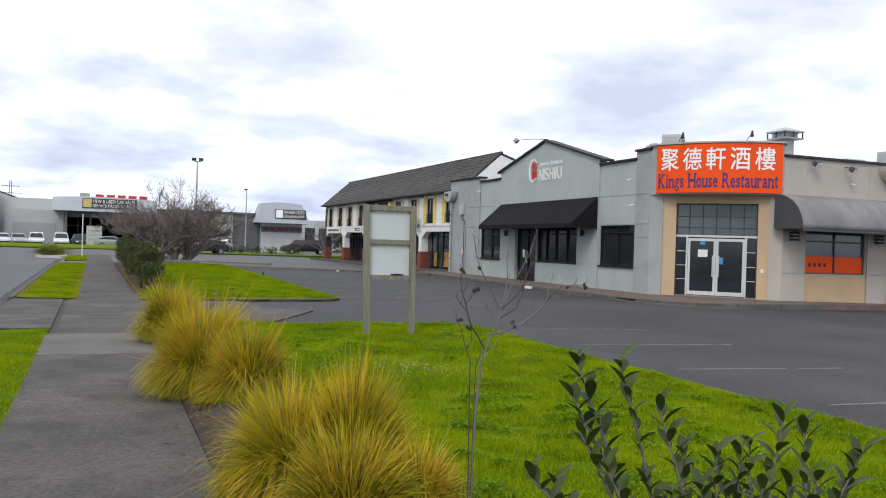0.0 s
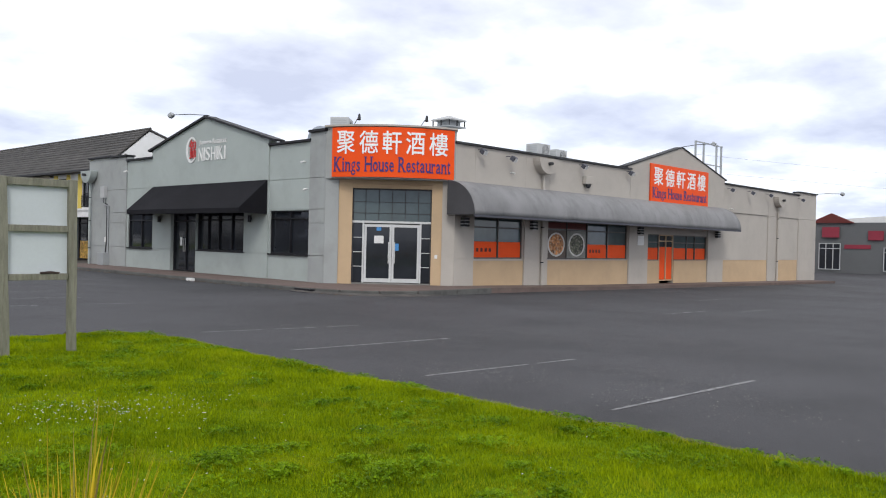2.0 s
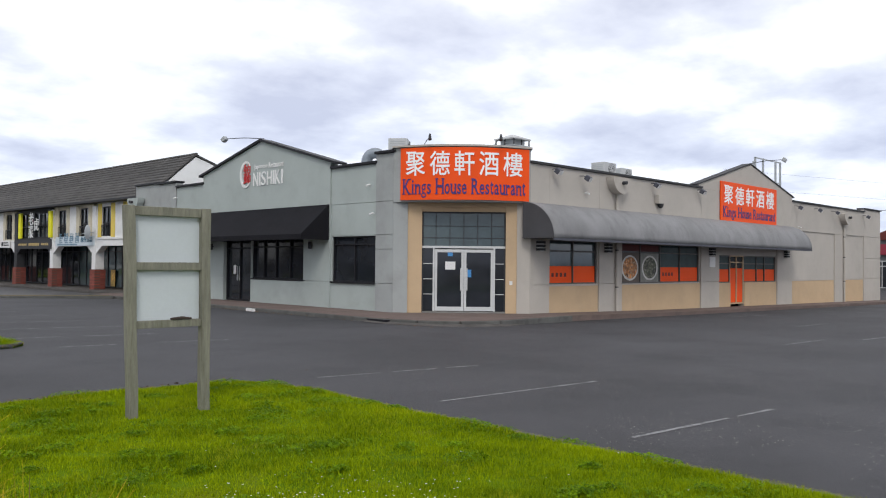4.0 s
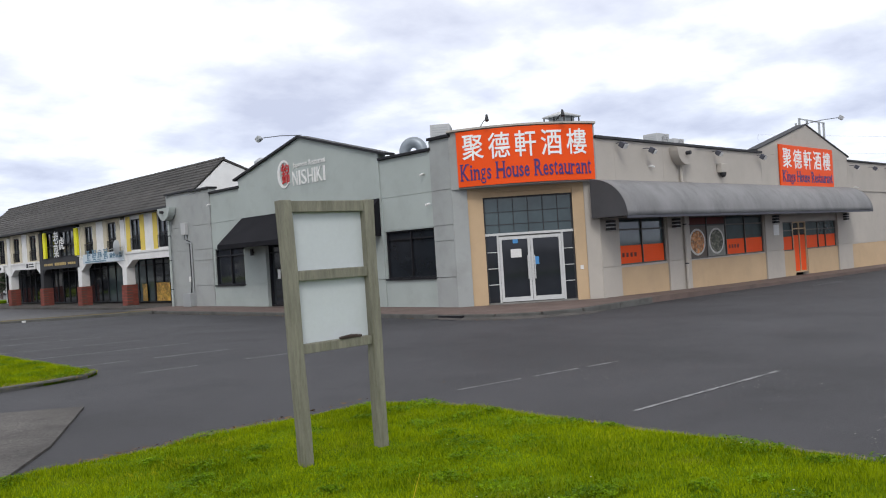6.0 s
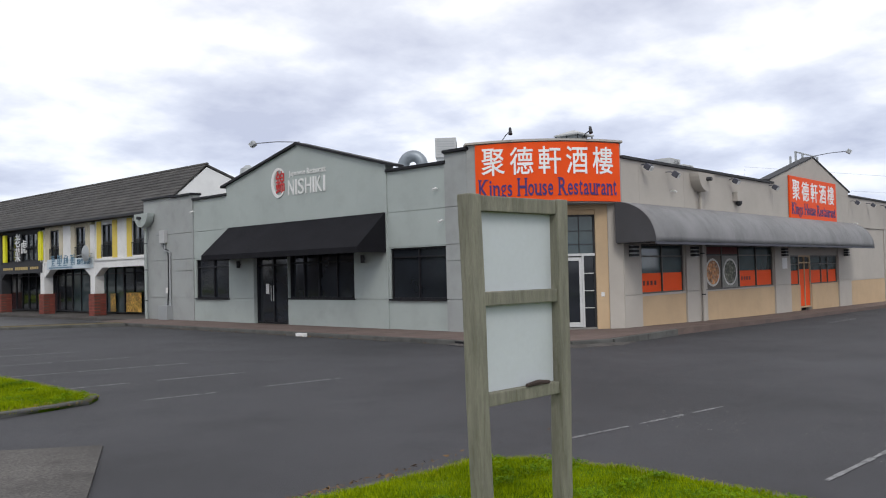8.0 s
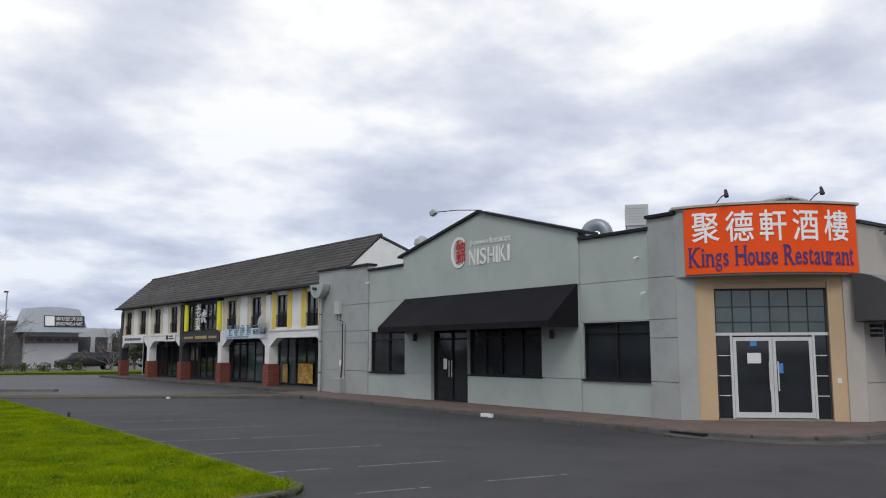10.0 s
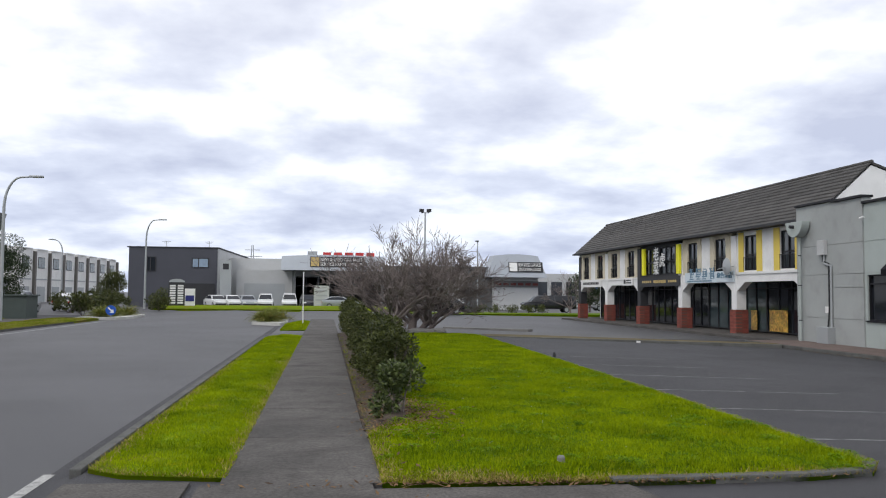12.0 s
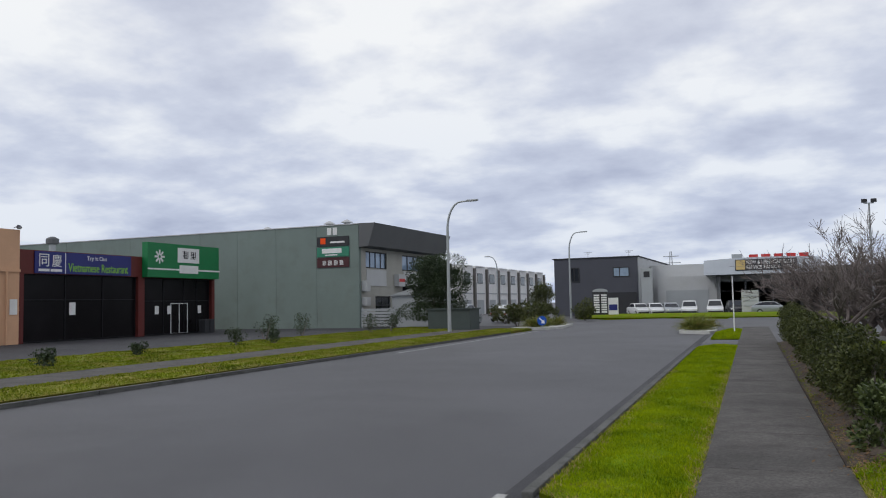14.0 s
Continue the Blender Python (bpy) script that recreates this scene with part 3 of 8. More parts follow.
def window_unit(parent, name, m, w, h, mullions=(), transoms=(), frame_mat=None, glass=None, bar=0.05, depth=0.1, label="", gl_back=0.05):
    """A framed window in its opening: x along, z up, -y out. Bars at the given fractions."""
    g = Geo()
    xs = [0] + [q * w for q in mullions] + [w]
    zs = [0] + [q * h for q in transoms] + [h]
    lip = lambda q, full: bar if q in (0, full) else bar / 2
    holes = [(a + lip(a, w), b - lip(b, w), c + lip(c, h), e - lip(e, h)) for a, b in zip(xs, xs[1:]) for c, e in zip(zs, zs[1:])]
    g.cells((0, w), (0, h), holes, lambda p, q, r, s: g.box(p, q, 0, depth, r, s, m))
    weld(g)
    fr = part(name, g, frame_mat or M_BLACKTRIM, parent, label)
    part("pane", Geo().box(bar * 0.6, w - bar * 0.6, gl_back, gl_back + 0.012, bar * 0.6, h - bar * 0.6, m), glass or M_GLASS, fr, "dark reflective glass")
    return fr


# ---- corner building with two restaurants ----
corner = root("restaurant_building", Matrix.Translation((18.3, 22.1, 0)), "single-storey grey and beige rendered restaurant building with parapets", "building")
XF, YF = 18.3, 22.1
BASE = -0.8


def grey_wall():
    """The cool grey front, along y."""
    holes = [(26.25, 28.72, 0.96, 2.59), (30.45, 34.15, 0.97, 2.57), (34.17, 36.35, -0.02, 2.57), (38.07, 40.65, 0.94, 2.56)]
    seg = [(25.3, 26.22, 5.38, 0.05), (26.22, 28.8, 5.08, 0.0), (28.8, 38.2, 5.3, 0.05), (38.2, 40.8, 5.10, 0.0), (40.8, 42.6, 5.34, 0.05), (42.6, 45.2, 5.40, 0.0)]
    for a0, a1, top, out in seg:
        hs = [h for h in holes if h[0] < a1 and h[1] > a0]
        g = Geo()
        g.cells((a0, a1), (BASE, top), hs, lambda p, q, r, s: g.box(XF + 0.03, XF + 0.3, p, q, r, s))
        paint = M_PIER if a1 - a0 < 2 or a0 > 42 else M_GREY
        part("wall", weld(g), paint, corner)
        # rendered panels with open joints
        levels = [BASE, 0.955, 2.62, 3.75, top] if out == 0 else [BASE, 0.955, 2.12, 2.62, 3.75, top]
        if a0 == 28.8:
            levels = [BASE, 0.955, 3.75, top]
        for z0, z1 in zip(levels, levels[1:]):
            g = Geo()
            g.cells((a0 + 0.004, a1 - 0.004), (z0 + 0.008, z1 - 0.008), hs, lambda p, q, r, s: g.box(XF - out, XF + 0.032, p, q, r, s))
            part("render_panel", weld(g), paint, corner)
        if a0 != 28.8:
            part("coping", Geo().box(XF - out - 0.1, XF + 0.36, a0 - 0.05, a1 + (0.0 if a0 < 45 else 0.05), top, top + 0.09), M_BLACKTRIM, corner, "black metal coping", bevel=0.01)
    # the gable over the middle
    prof = [(28.8, 5.292), (38.2, 5.292), (38.2, 5.46), (33.45, 6.56), (28.8, 5.34)]
    g = Geo()
    n = len(prof)
    g.add([(x, y, z) for x in (XF - 0.05, XF + 0.3) for y, z in prof], [tuple(range(n))[::-1], tuple(range(n, 2 * n))] + [(i, (i + 1) % n, n + (i + 1) % n, n + i) for i in range(n)])
    part("gable", g, M_GREY, corner)
    g = Geo()
    for (ya, za), (yb, zb) in (((28.35, 5.215), (33.45, 6.56)), ((33.45, 6.56), (38.45, 5.40))):
        g.add([(x, y, z + dz) for y, z in ((ya, za), (yb, zb)) for dz in (0.002, 0.09) for x in (XF - 0.16, XF + 0.36)],
              [(0, 1, 3, 2), (4, 6, 7, 5), (0, 4, 5, 1), (2, 3, 7, 6), (0, 2, 6, 4), (1, 5, 7, 3)])
    part("coping", g, M_BLACKTRIM, corner, "black metal coping")
    # windows and the glazed door; seen from the street, along = -y
    for h, mull, tr in ((holes[0], (0.5,), (0.82,)), (holes[1], (0.22, 0.45, 0.72), (0.8,)), (holes[3], (0.5,), (0.8,))):
        window_unit(corner, "window", wall_pose(XF + 0.06, h[1], h[2], 0, -1), h[1] - h[0], h[3] - h[2], mull, tr, depth=0.14, gl_back=0.07)
        part("sill", Geo().box(XF - 0.07, XF + 0.06, h[0] - 0.03, h[1] + 0.03, h[2] - 0.05, h[2]), M_BLACKTRIM, corner)
    d = window_unit(corner, "door", wall_pose(XF + 0.1, 36.35, 0.0, 0, -1), 2.18, 2.57, (0.5,), (0.86,), depth=0.12, bar=0.07, label="black framed glass double door", gl_back=0.06)
    g = Geo()
    for yy in (35.34, 35.18):
        g.tube([(XF + 0.03, yy, 0.85), (XF + 0.03, yy, 1.45)], 0.016, 8)
    part("handle", g, M_ALU, d, "brushed steel pull handles")
    part("notice", Geo().box(XF + 0.093, XF + 0.097, 35.55, 35.76, 1.12, 1.5), M_WHITE, d, "white paper notice")


grey_wall()


def black_awning():
    y0, y1 = 28.85, 38.05
    r = root("canvas_awning", Matrix.Translation((XF, 33.4, 2.5)), "black canvas awning over a restaurant entrance", "awning")
    g = Geo()
    g.add([(x, y, z) for y in (y0, y1) for x, z in ((XF - 0.06, 3.78), (17.0, 2.66), (17.0, 2.47), (17.02, 2.47), (17.02, 2.63), (XF - 0.06, 3.74))],
          [(0, 1, 2, 3, 4, 5), (11, 10, 9, 8, 7, 6)] + [(i, i + 6, (i + 1) % 6 + 6, (i + 1) % 6) for i in range(6)])
    part("canopy", g, M_CANVAS, r)
    for y in (y0, y1 - 0.02):
        g = Geo()
        g.add([(x, y + dy, z) for dy in (0, 0.02) for x, z in ((XF - 0.06, 3.74), (17.02, 2.63), (17.02, 2.47), (XF - 0.06, 2.47))], [(0, 1, 2, 3), (7, 6, 5, 4), (0, 4, 5, 1), (1, 5, 6, 2), (2, 6, 7, 3), (3, 7, 4, 0)])
        part("side_panel", g, M_CANVAS, r)
    for k in range(5):
        y = y0 + 0.1 + (y1 - y0 - 0.2) * k / 4
        part("frame_bar", Geo().tube([(XF - 0.05, y, 2.5), (17.05, y, 2.5)], 0.015, 6), M_BLACKTRIM, r)


black_awning()

WIDTHS = {"K": 0.74, "i": 0.27, "n": 0.52, "g": 0.47, "s": 0.38, " ": 0.3, "H": 0.76, "o": 0.5, "u": 0.52, "e": 0.45, "R": 0.7, "t": 0.32, "a": 0.46, "r": 0.38}
SERIFS = {"K": ((0.12, "bt"), (0.88, "bt")), "H": ((0.1, "bt"), (0.9, "bt")), "R": ((0.12, "bt"), (0.92, "b")), "i": ((0.5, "bm"),), "n": ((0.12, "bm"), (0.88, "b")), "u": ((0.1, "m"), (0.86, "bm")), "r": ((0.2, "bm"),)}


def serif_line(parent, text, width, cap, place):
    """A line of bold serif lettering, each letter a part; place() moves a letter on to its board."""
    unit = width / (sum(WIDTHS[c] for c in text) + 0.09 * (len(text) - 1))
    x, low = 0.0, 0.66 * cap
    for c in text:
        w = WIDTHS[c] * unit
        if c != " ":
            down = 0.24 * cap if c == "g" else 0.0
            tall = cap if c.isupper() else 0.93 * cap if c == "i" else 0.86 * cap if c == "t" else low + down
            g = letters(c, w * (0.62 if c == "i" else 1.0), tall, depth=0.012, bold=0.0 if c == "g" else 0.013)
            g.v = [(p[0] + x + (0.19 * w if c == "i" else 0.0), p[1], p[2] - down) for p in g.v]
            half, bar = 0.115 * unit * (1.25 if c.isupper() else 1.0), 0.07 * cap
            for at, where in SERIFS.get(c, ()):
                for z in [{"b": 0.0, "t": tall - bar, "m": low - bar}[q] for q in where]:
                    a0, a1 = x + at * w - half, x + at * w + (half if z == 0.0 or c.isupper() else 0.2 * half)
                    g.box(a0, a1, -0.013, 0.0, z, z + bar)
            part("letter", place(g), M_PURPLE, parent, "purple letter")
        x += w + 0.09 * unit


# the chamfered corner entrance
CH = wall_pose(18.3, 25.3, 0, 1, -1)
CL = 4.525


def corner_entrance():
    hole = [(0.93, 3.75, -0.1, 3.40)]
    g = Geo()
    g.cells((0.02, CL - 0.02), (BASE, 3.8), hole, lambda p, q, r, s: g.box(p, q, 0.08, 0.35, r, s, CH))
    part("wall", weld(g), M_TAN, corner, "tan rendered wall round the entrance")
    for a0, a1 in ((-0.035, 0.45), (4.12, CL + 0.035)):
        part("pier", Geo().box(a0, a1, -0.02, 0.1, BASE, 3.78, CH), M_PIER if a0 < 1 else M_BEIGE, corner)
    for a0, a1, z0, z1 in ((0.45, 0.93, BASE, 3.55), (3.75, 4.12, BASE, 3.55), (0.45, 4.12, 3.55, 3.80)):
        part("pier", Geo().box(a0, a1, 0.03, 0.1, z0, z1, CH), M_TAN, corner, "tan rendered pier")
    fr = Geo()
    for a in (0.93, 3.70):
        fr.box(a, a + 0.05, 0.12, 0.22, 0.02, 3.40, CH)
    fr.box(0.98, 3.70, 0.12, 0.22, 3.35, 3.40, CH)
    for a in (0.93 + 2.82 * k / 6 for k in range(1, 6)):
        fr.box(a - 0.012, a + 0.012, 0.135, 0.2, 2.24, 3.35, CH)
    for z in (2.52, 2.92):
        fr.box(0.98, 3.70, 0.14, 0.19, z - 0.01, z + 0.01, CH)
    f1 = part("window_frame", fr, M_CHAR, corner, "dark metal glazing bars")
    bars = Geo()
    bars.box(0.94, 3.74, 0.105, 0.225, 2.17, 2.245, CH)
    for a in (1.30, 3.34):
        bars.box(a, a + 0.06, 0.105, 0.225, 0.02, 2.17, CH)
    for a0, a1 in ((0.98, 1.30), (3.40, 3.70)):
        for z in (0.62, 1.13, 1.65):
            bars.box(a0, a1, 0.13, 0.2, z - 0.012, z + 0.012, CH)
    part("window_frame", bars, M_ALU, corner, "white aluminium frame")
    for a0, a1, z0, z1 in ((0.98, 3.70, 2.24, 3.35), (0.98, 1.30, 0.05, 2.17), (3.40, 3.70, 0.05, 2.17)):
        part("pane", Geo().box(a0, a1, 0.16, 0.17, z0, z1, CH), M_GLASS2 if z0 > 1 else M_GLASS, f1)
    for a0, a1 in ((1.37, 2.345), (2.355, 3.335)):
        g = Geo()
        for p, q, z0, z1 in ((a0, a0 + 0.08, 0.06, 2.13), (a1 - 0.08, a1, 0.06, 2.13), (a0 + 0.08, a1 - 0.08, 2.03, 2.13), (a0 + 0.08, a1 - 0.08, 0.06, 0.2)):
            g.box(p, q, 0.115, 0.17, z0, z1, CH)
        d = part("door", g, M_ALU, corner, "white aluminium glazed door leaf")
        part("pane", Geo().box(a0 + 0.06, a1 - 0.06, 0.14, 0.15, 0.15, 2.08, CH), M_GLASS, d, "dark glass")
        a = a1 - 0.10 if a0 < 2 else a0 + 0.10
        part("handle", Geo().tube([CH @ Vector((a, 0.05, 0.75)), CH @ Vector((a, 0.05, 1.5))], 0.02, 8), M_ALU, d, "long steel pull handle")
        if a0 < 2:
            part("notice", Geo().box(1.72, 2.06, 0.132, 0.137, 1.45, 1.72, CH), M_WHITE, d, "white paper notices")
            part("sticker", Geo().box(1.8, 1.97, 0.132, 0.137, 1.9, 2.03, CH), M_WINBLUE, d, "small blue sticker")
        else:
            part("notice", Geo().box(2.46, 2.60, 0.132, 0.137, 1.2, 1.45, CH), M_WINBLUE, d, "blue paper notice")
    part("step", Geo().box(0.95, 3.74, -0.03, 0.3, -0.1, 0.04, CH), M_CONC, corner)
    part("bell_plate", Geo().box(3.88, 3.98, 0.015, 0.03, 0.95, 1.08, CH), M_WHITE, corner, "white plastic plate")
    # curved drum above the entrance
    n = 20
    arc = []
    for k in range(n + 1):
        s = k / n
        arc.append((-0.04 + (CL + 0.08) * s, -0.02 - 0.62 * (1 - (2 * s - 1) ** 2)))
    back = [(CL + 0.04, 0.4), (-0.04, 0.4)]
    part("drum", put(Geo().prism(arc + back, (3.70, 5.51)), CH), M_PIER, corner, "curved rendered parapet")
    big = [(x + (x - CL / 2) * 0.02, y - 0.1) for x, y in arc]
    part("coping", put(Geo().prism(big + [(CL + 0.1, 0.45), (-0.1, 0.45)], (5.51, 5.57)), CH), M_BEIGE, corner, "pale cornice")
    # sign face that follows the curve
    sgn = root("shop_sign", Matrix.Translation((19.6, 23.4, 3.8)), "curved orange restaurant sign with white and purple lettering", "sign")
    face = []
    for k in range(31):
        s = 0.052 + 0.935 * k / 30
        face.append((-0.04 + (CL + 0.08) * s, -0.09 - 0.62 * (1 - (2 * s - 1) ** 2)))
    inner = [(x, y + 0.05) for x, y in face][::-1]
    part("sign_face", put(Geo().prism(face + inner, (3.75, 5.48)), CH), M_ORANGE, sgn)

    def curve_on(geo, x0, z0, out):
        v = []
        for x, y, z in geo.v:
            a = (x + x0)
            s = (a + 0.04) / (CL + 0.08)
            v.append(tuple(CH @ Vector((a, out - 0.62 * (1 - (2 * s - 1) ** 2) + y, z + z0))))
        geo.v = v
        return geo

    for k, ch in enumerate("聚德軒酒樓"):
        part("character", curve_on(letters(ch, 0.66, 0.80, depth=0.015, bold=0.009), 0.37 + 0.81 * k, 4.55, -0.096), M_SIGNWHITE, sgn, "white character")
    serif_line(sgn, "Kings House Restaurant", 4.08, 0.52, lambda g: curve_on(g, 0.29, 3.93, -0.096))


M_WINBLUE = mat("blue_paper", (0.06, 0.25, 0.55), 0.6, 0.1, 5, 30, 0.0)
corner_entrance()


def beige_wall():
    """The long side, along x."""
    holes = [(22.63, 25.5, 0.96, 2.52), (27.1, 33.3, 0.94, 2.52), (35.1, 41.33, 0.88, 2.15), (36.3, 37.75, -0.3, 2.15)]
    bays = [(21.5, 22.55, 0.06, 0), (22.55, 25.55, 0.0, 1), (25.55, 27.08, 0.06, 0), (27.08, 33.35, 0.0, 1), (33.35, 35.06, 0.06, 0), (35.06, 41.36, 0.0, 1), (41.36, 43.2, 0.06, 0),
            (43.2, 49.3, 0.0, 2), (49.3, 50.9, 0.06, 0), (50.9, 54.2, 0.0, 2), (54.2, 57.3, 0.06, 0)]
    for a0, a1, out, kind in bays:
        hs = [h for h in holes if h[0] < a1 and h[1] > a0]
        top = 5.06 if a1 < 54.5 else 5.25
        g = Geo()
        g.cells((a0, a1), (BASE, top), hs, lambda p, q, r, s: g.box(p, q, YF + 0.03, YF + 0.3, r, s))
        part("wall", weld(g), M_BEIGE, corner)
        mid = 0.9 if kind else 0.96
        for z0, z1 in ((BASE, mid), (mid, 3.55), (3.55, top)) if kind else ((BASE, mid), (mid, 2.2), (2.2, 3.55), (3.55, top)):
            g = Geo()
            o = 0.05 if z0 >= 3.5 else out
            g.cells((a0 + 0.004, a1 - 0.004), (z0 + 0.008, z1 - 0.008), hs, lambda p, q, r, s: g.box(p, q, YF - o, YF + 0.032, r, s))
            part("render_panel", weld(g), M_TAN if kind and z0 == BASE else M_BEIGE, corner)
        if not 33.0 < (a0 + a1) / 2 < 43.2:
            part("coping", Geo().box(a0 - 0.02, a1 + 0.02, YF - 0.13, YF + 0.36, top, top + 0.08), M_CHAR, corner, "dark metal coping")
    prof = [(33.1, 5.05), (43.2, 5.05), (43.2, 5.3), (38.2, 6.55), (33.1, 5.22)]
    g, n = Geo(), 5
    g.add([(x, y, z) for y in (YF - 0.06, YF + 0.3) for x, z in prof], [tuple(range(n)), tuple(range(n, 2 * n))[::-1]] + [(i, n + i, n + (i + 1) % n, (i + 1) % n) for i in range(n)])
    part("gable", g, M_BEIGE, corner)
    g = Geo()
    for (xa, za), (xb, zb) in (((32.9, 5.17), (38.2, 6.55)), ((38.2, 6.55), (43.4, 5.25))):
        g.add([(x, y, z + dz) for x, z in ((xa, za), (xb, zb)) for dz in (0.002, 0.055) for y in (YF - 0.1, YF + 0.34)],
              [(0, 1, 3, 2), (4, 6, 7, 5), (0, 4, 5, 1), (2, 3, 7, 6), (0, 2, 6, 4), (1, 5, 7, 3)])
    part("coping", g, M_CHAR, corner, "dark metal coping")
    window_unit(corner, "window", wall_pose(22.63, YF + 0.05, 0.96, 1, 0), 2.87, 1.56, (0.5,), (0.75,), M_BRONZE, M_GLASS2, depth=0.12)
    w2 = window_unit(corner, "window", wall_pose(27.1, YF + 0.05, 0.94, 1, 0), 6.2, 1.58, (0.235, 0.48, 0.74), (0.77,), M_BRONZE, M_GLASS2, depth=0.12)
    window_unit(corner, "window", wall_pose(35.1, YF + 0.05, 0.88, 1, 0), 1.2, 1.27, (), (0.7,), M_BRONZE, M_GLASS2, depth=0.12)
    window_unit(corner, "window", wall_pose(37.75, YF + 0.05, 0.88, 1, 0), 3.58, 1.27, (0.4, 0.65), (0.7,), M_BRONZE, M_GLASS2, depth=0.12)
    d = window_unit(corner, "door", wall_pose(36.3, YF + 0.05, -0.12, 1, 0), 1.45, 2.27, (0.5,), (0.86,), M_TAN, depth=0.12, bar=0.06, label="timber framed door with orange panels")
    for a in (36.38, 37.08):
        part("panel", Geo().box(a, a + 0.58, YF + 0.075, YF + 0.085, -0.05, 1.55), M_ORANGE, d, "orange film")
    for a0, a1, z0, z1 in ((22.68, 24.02, 1.0, 1.6), (24.1, 25.46, 1.0, 1.6), (30.15, 31.62, 0.98, 1.58), (31.74, 33.25, 0.98, 1.58), (35.15, 36.25, 0.92, 1.5), (37.8, 39.1, 0.92, 1.5), (39.22, 40.0, 0.92, 1.5), (40.12, 41.28, 0.92, 1.5)):
        part("window_film", Geo().box(a0, a1, YF + 0.085, YF + 0.092, z0, z1), M_ORANGE, corner, "orange window film")
    for x0 in (22.85, 30.3):
        for k in range(4):
            part("mark", Geo().box(x0 + 0.24 * k, x0 + 0.24 * k + 0.13, YF + 0.08, YF + 0.084, 1.22, 1.36), M_MAROON, corner)
    # two food posters: pale sheets with a round dish
    for a0, bg, dish in ((27.15, M_DISHBG, M_DISH), (28.62, M_DISHBG2, M_DISH2)):
        p = part("poster", Geo().box(a0, a0 + 1.38, YF + 0.082, YF + 0.09, 0.98, 2.14), bg, corner, "food poster with a round plate")
        ring = [(a0 + 0.70 + 0.60 * math.cos(k * 0.2618), 1.55 + 0.50 * math.sin(k * 0.2618)) for k in range(24)]
        mm = Matrix(((1, 0, 0, 0), (0, 0, -1, YF + 0.082), (0, 1, 0, 0), (0, 0, 0, 1)))
        part("plate", put(Geo().prism(ring, (0.001, 0.006)), mm), M_DISHRIM, p)
        ring = [(a0 + 0.70 + 0.51 * math.cos(k * 0.2618), 1.55 + 0.425 * math.sin(k * 0.2618)) for k in range(24)]
        part("dish", put(Geo().prism(ring, (0.0065, 0.010)), mm), dish, p)
    part("window_film", Geo().box(27.2, 30.0, YF + 0.08, YF + 0.088, 2.2, 2.46), M_MAROON, corner, "dark red film strip")
    part("notice", Geo().box(34.1, 34.65, YF - 0.075, YF - 0.062, 1.6, 2.05), M_WHITE, corner, "white notice plate")


M_BRONZE = mat("bronze_aluminium", (0.085, 0.08, 0.075), 0.5, 0.1, 2, 40, 0.03)
M_DISHRIM = mat("poster_plate_rim", (0.55, 0.54, 0.51), 0.5, 0.2, 3, 20, 0.0)
M_DISHBG = mat("poster_grey", (0.10, 0.075, 0.06), 0.5, 0.2, 3, 20, 0.0)
M_DISHBG2 = mat("poster_pale", (0.2, 0.2, 0.18), 0.5, 0.25, 3, 20, 0.0)
M_DISH = mat("poster_dish_orange", (0.42, 0.17, 0.05), 0.5, 0.6, 4.5, 9, 0.0, stain=(0.7, 0.6, 0.45), amount=0.8, fine_var=0.5)
M_DISH2 = mat("poster_dish_green", (0.06, 0.065, 0.04), 0.5, 0.6, 4.5, 9, 0.0, stain=(0.45, 0.42, 0.35), amount=0.8, fine_var=0.5)
beige_wall()


M_DARKCANVAS = mat("dark_grey_canvas", (0.06, 0.06, 0.065), 0.8, 0.15, 1.0, 120, 0.15)


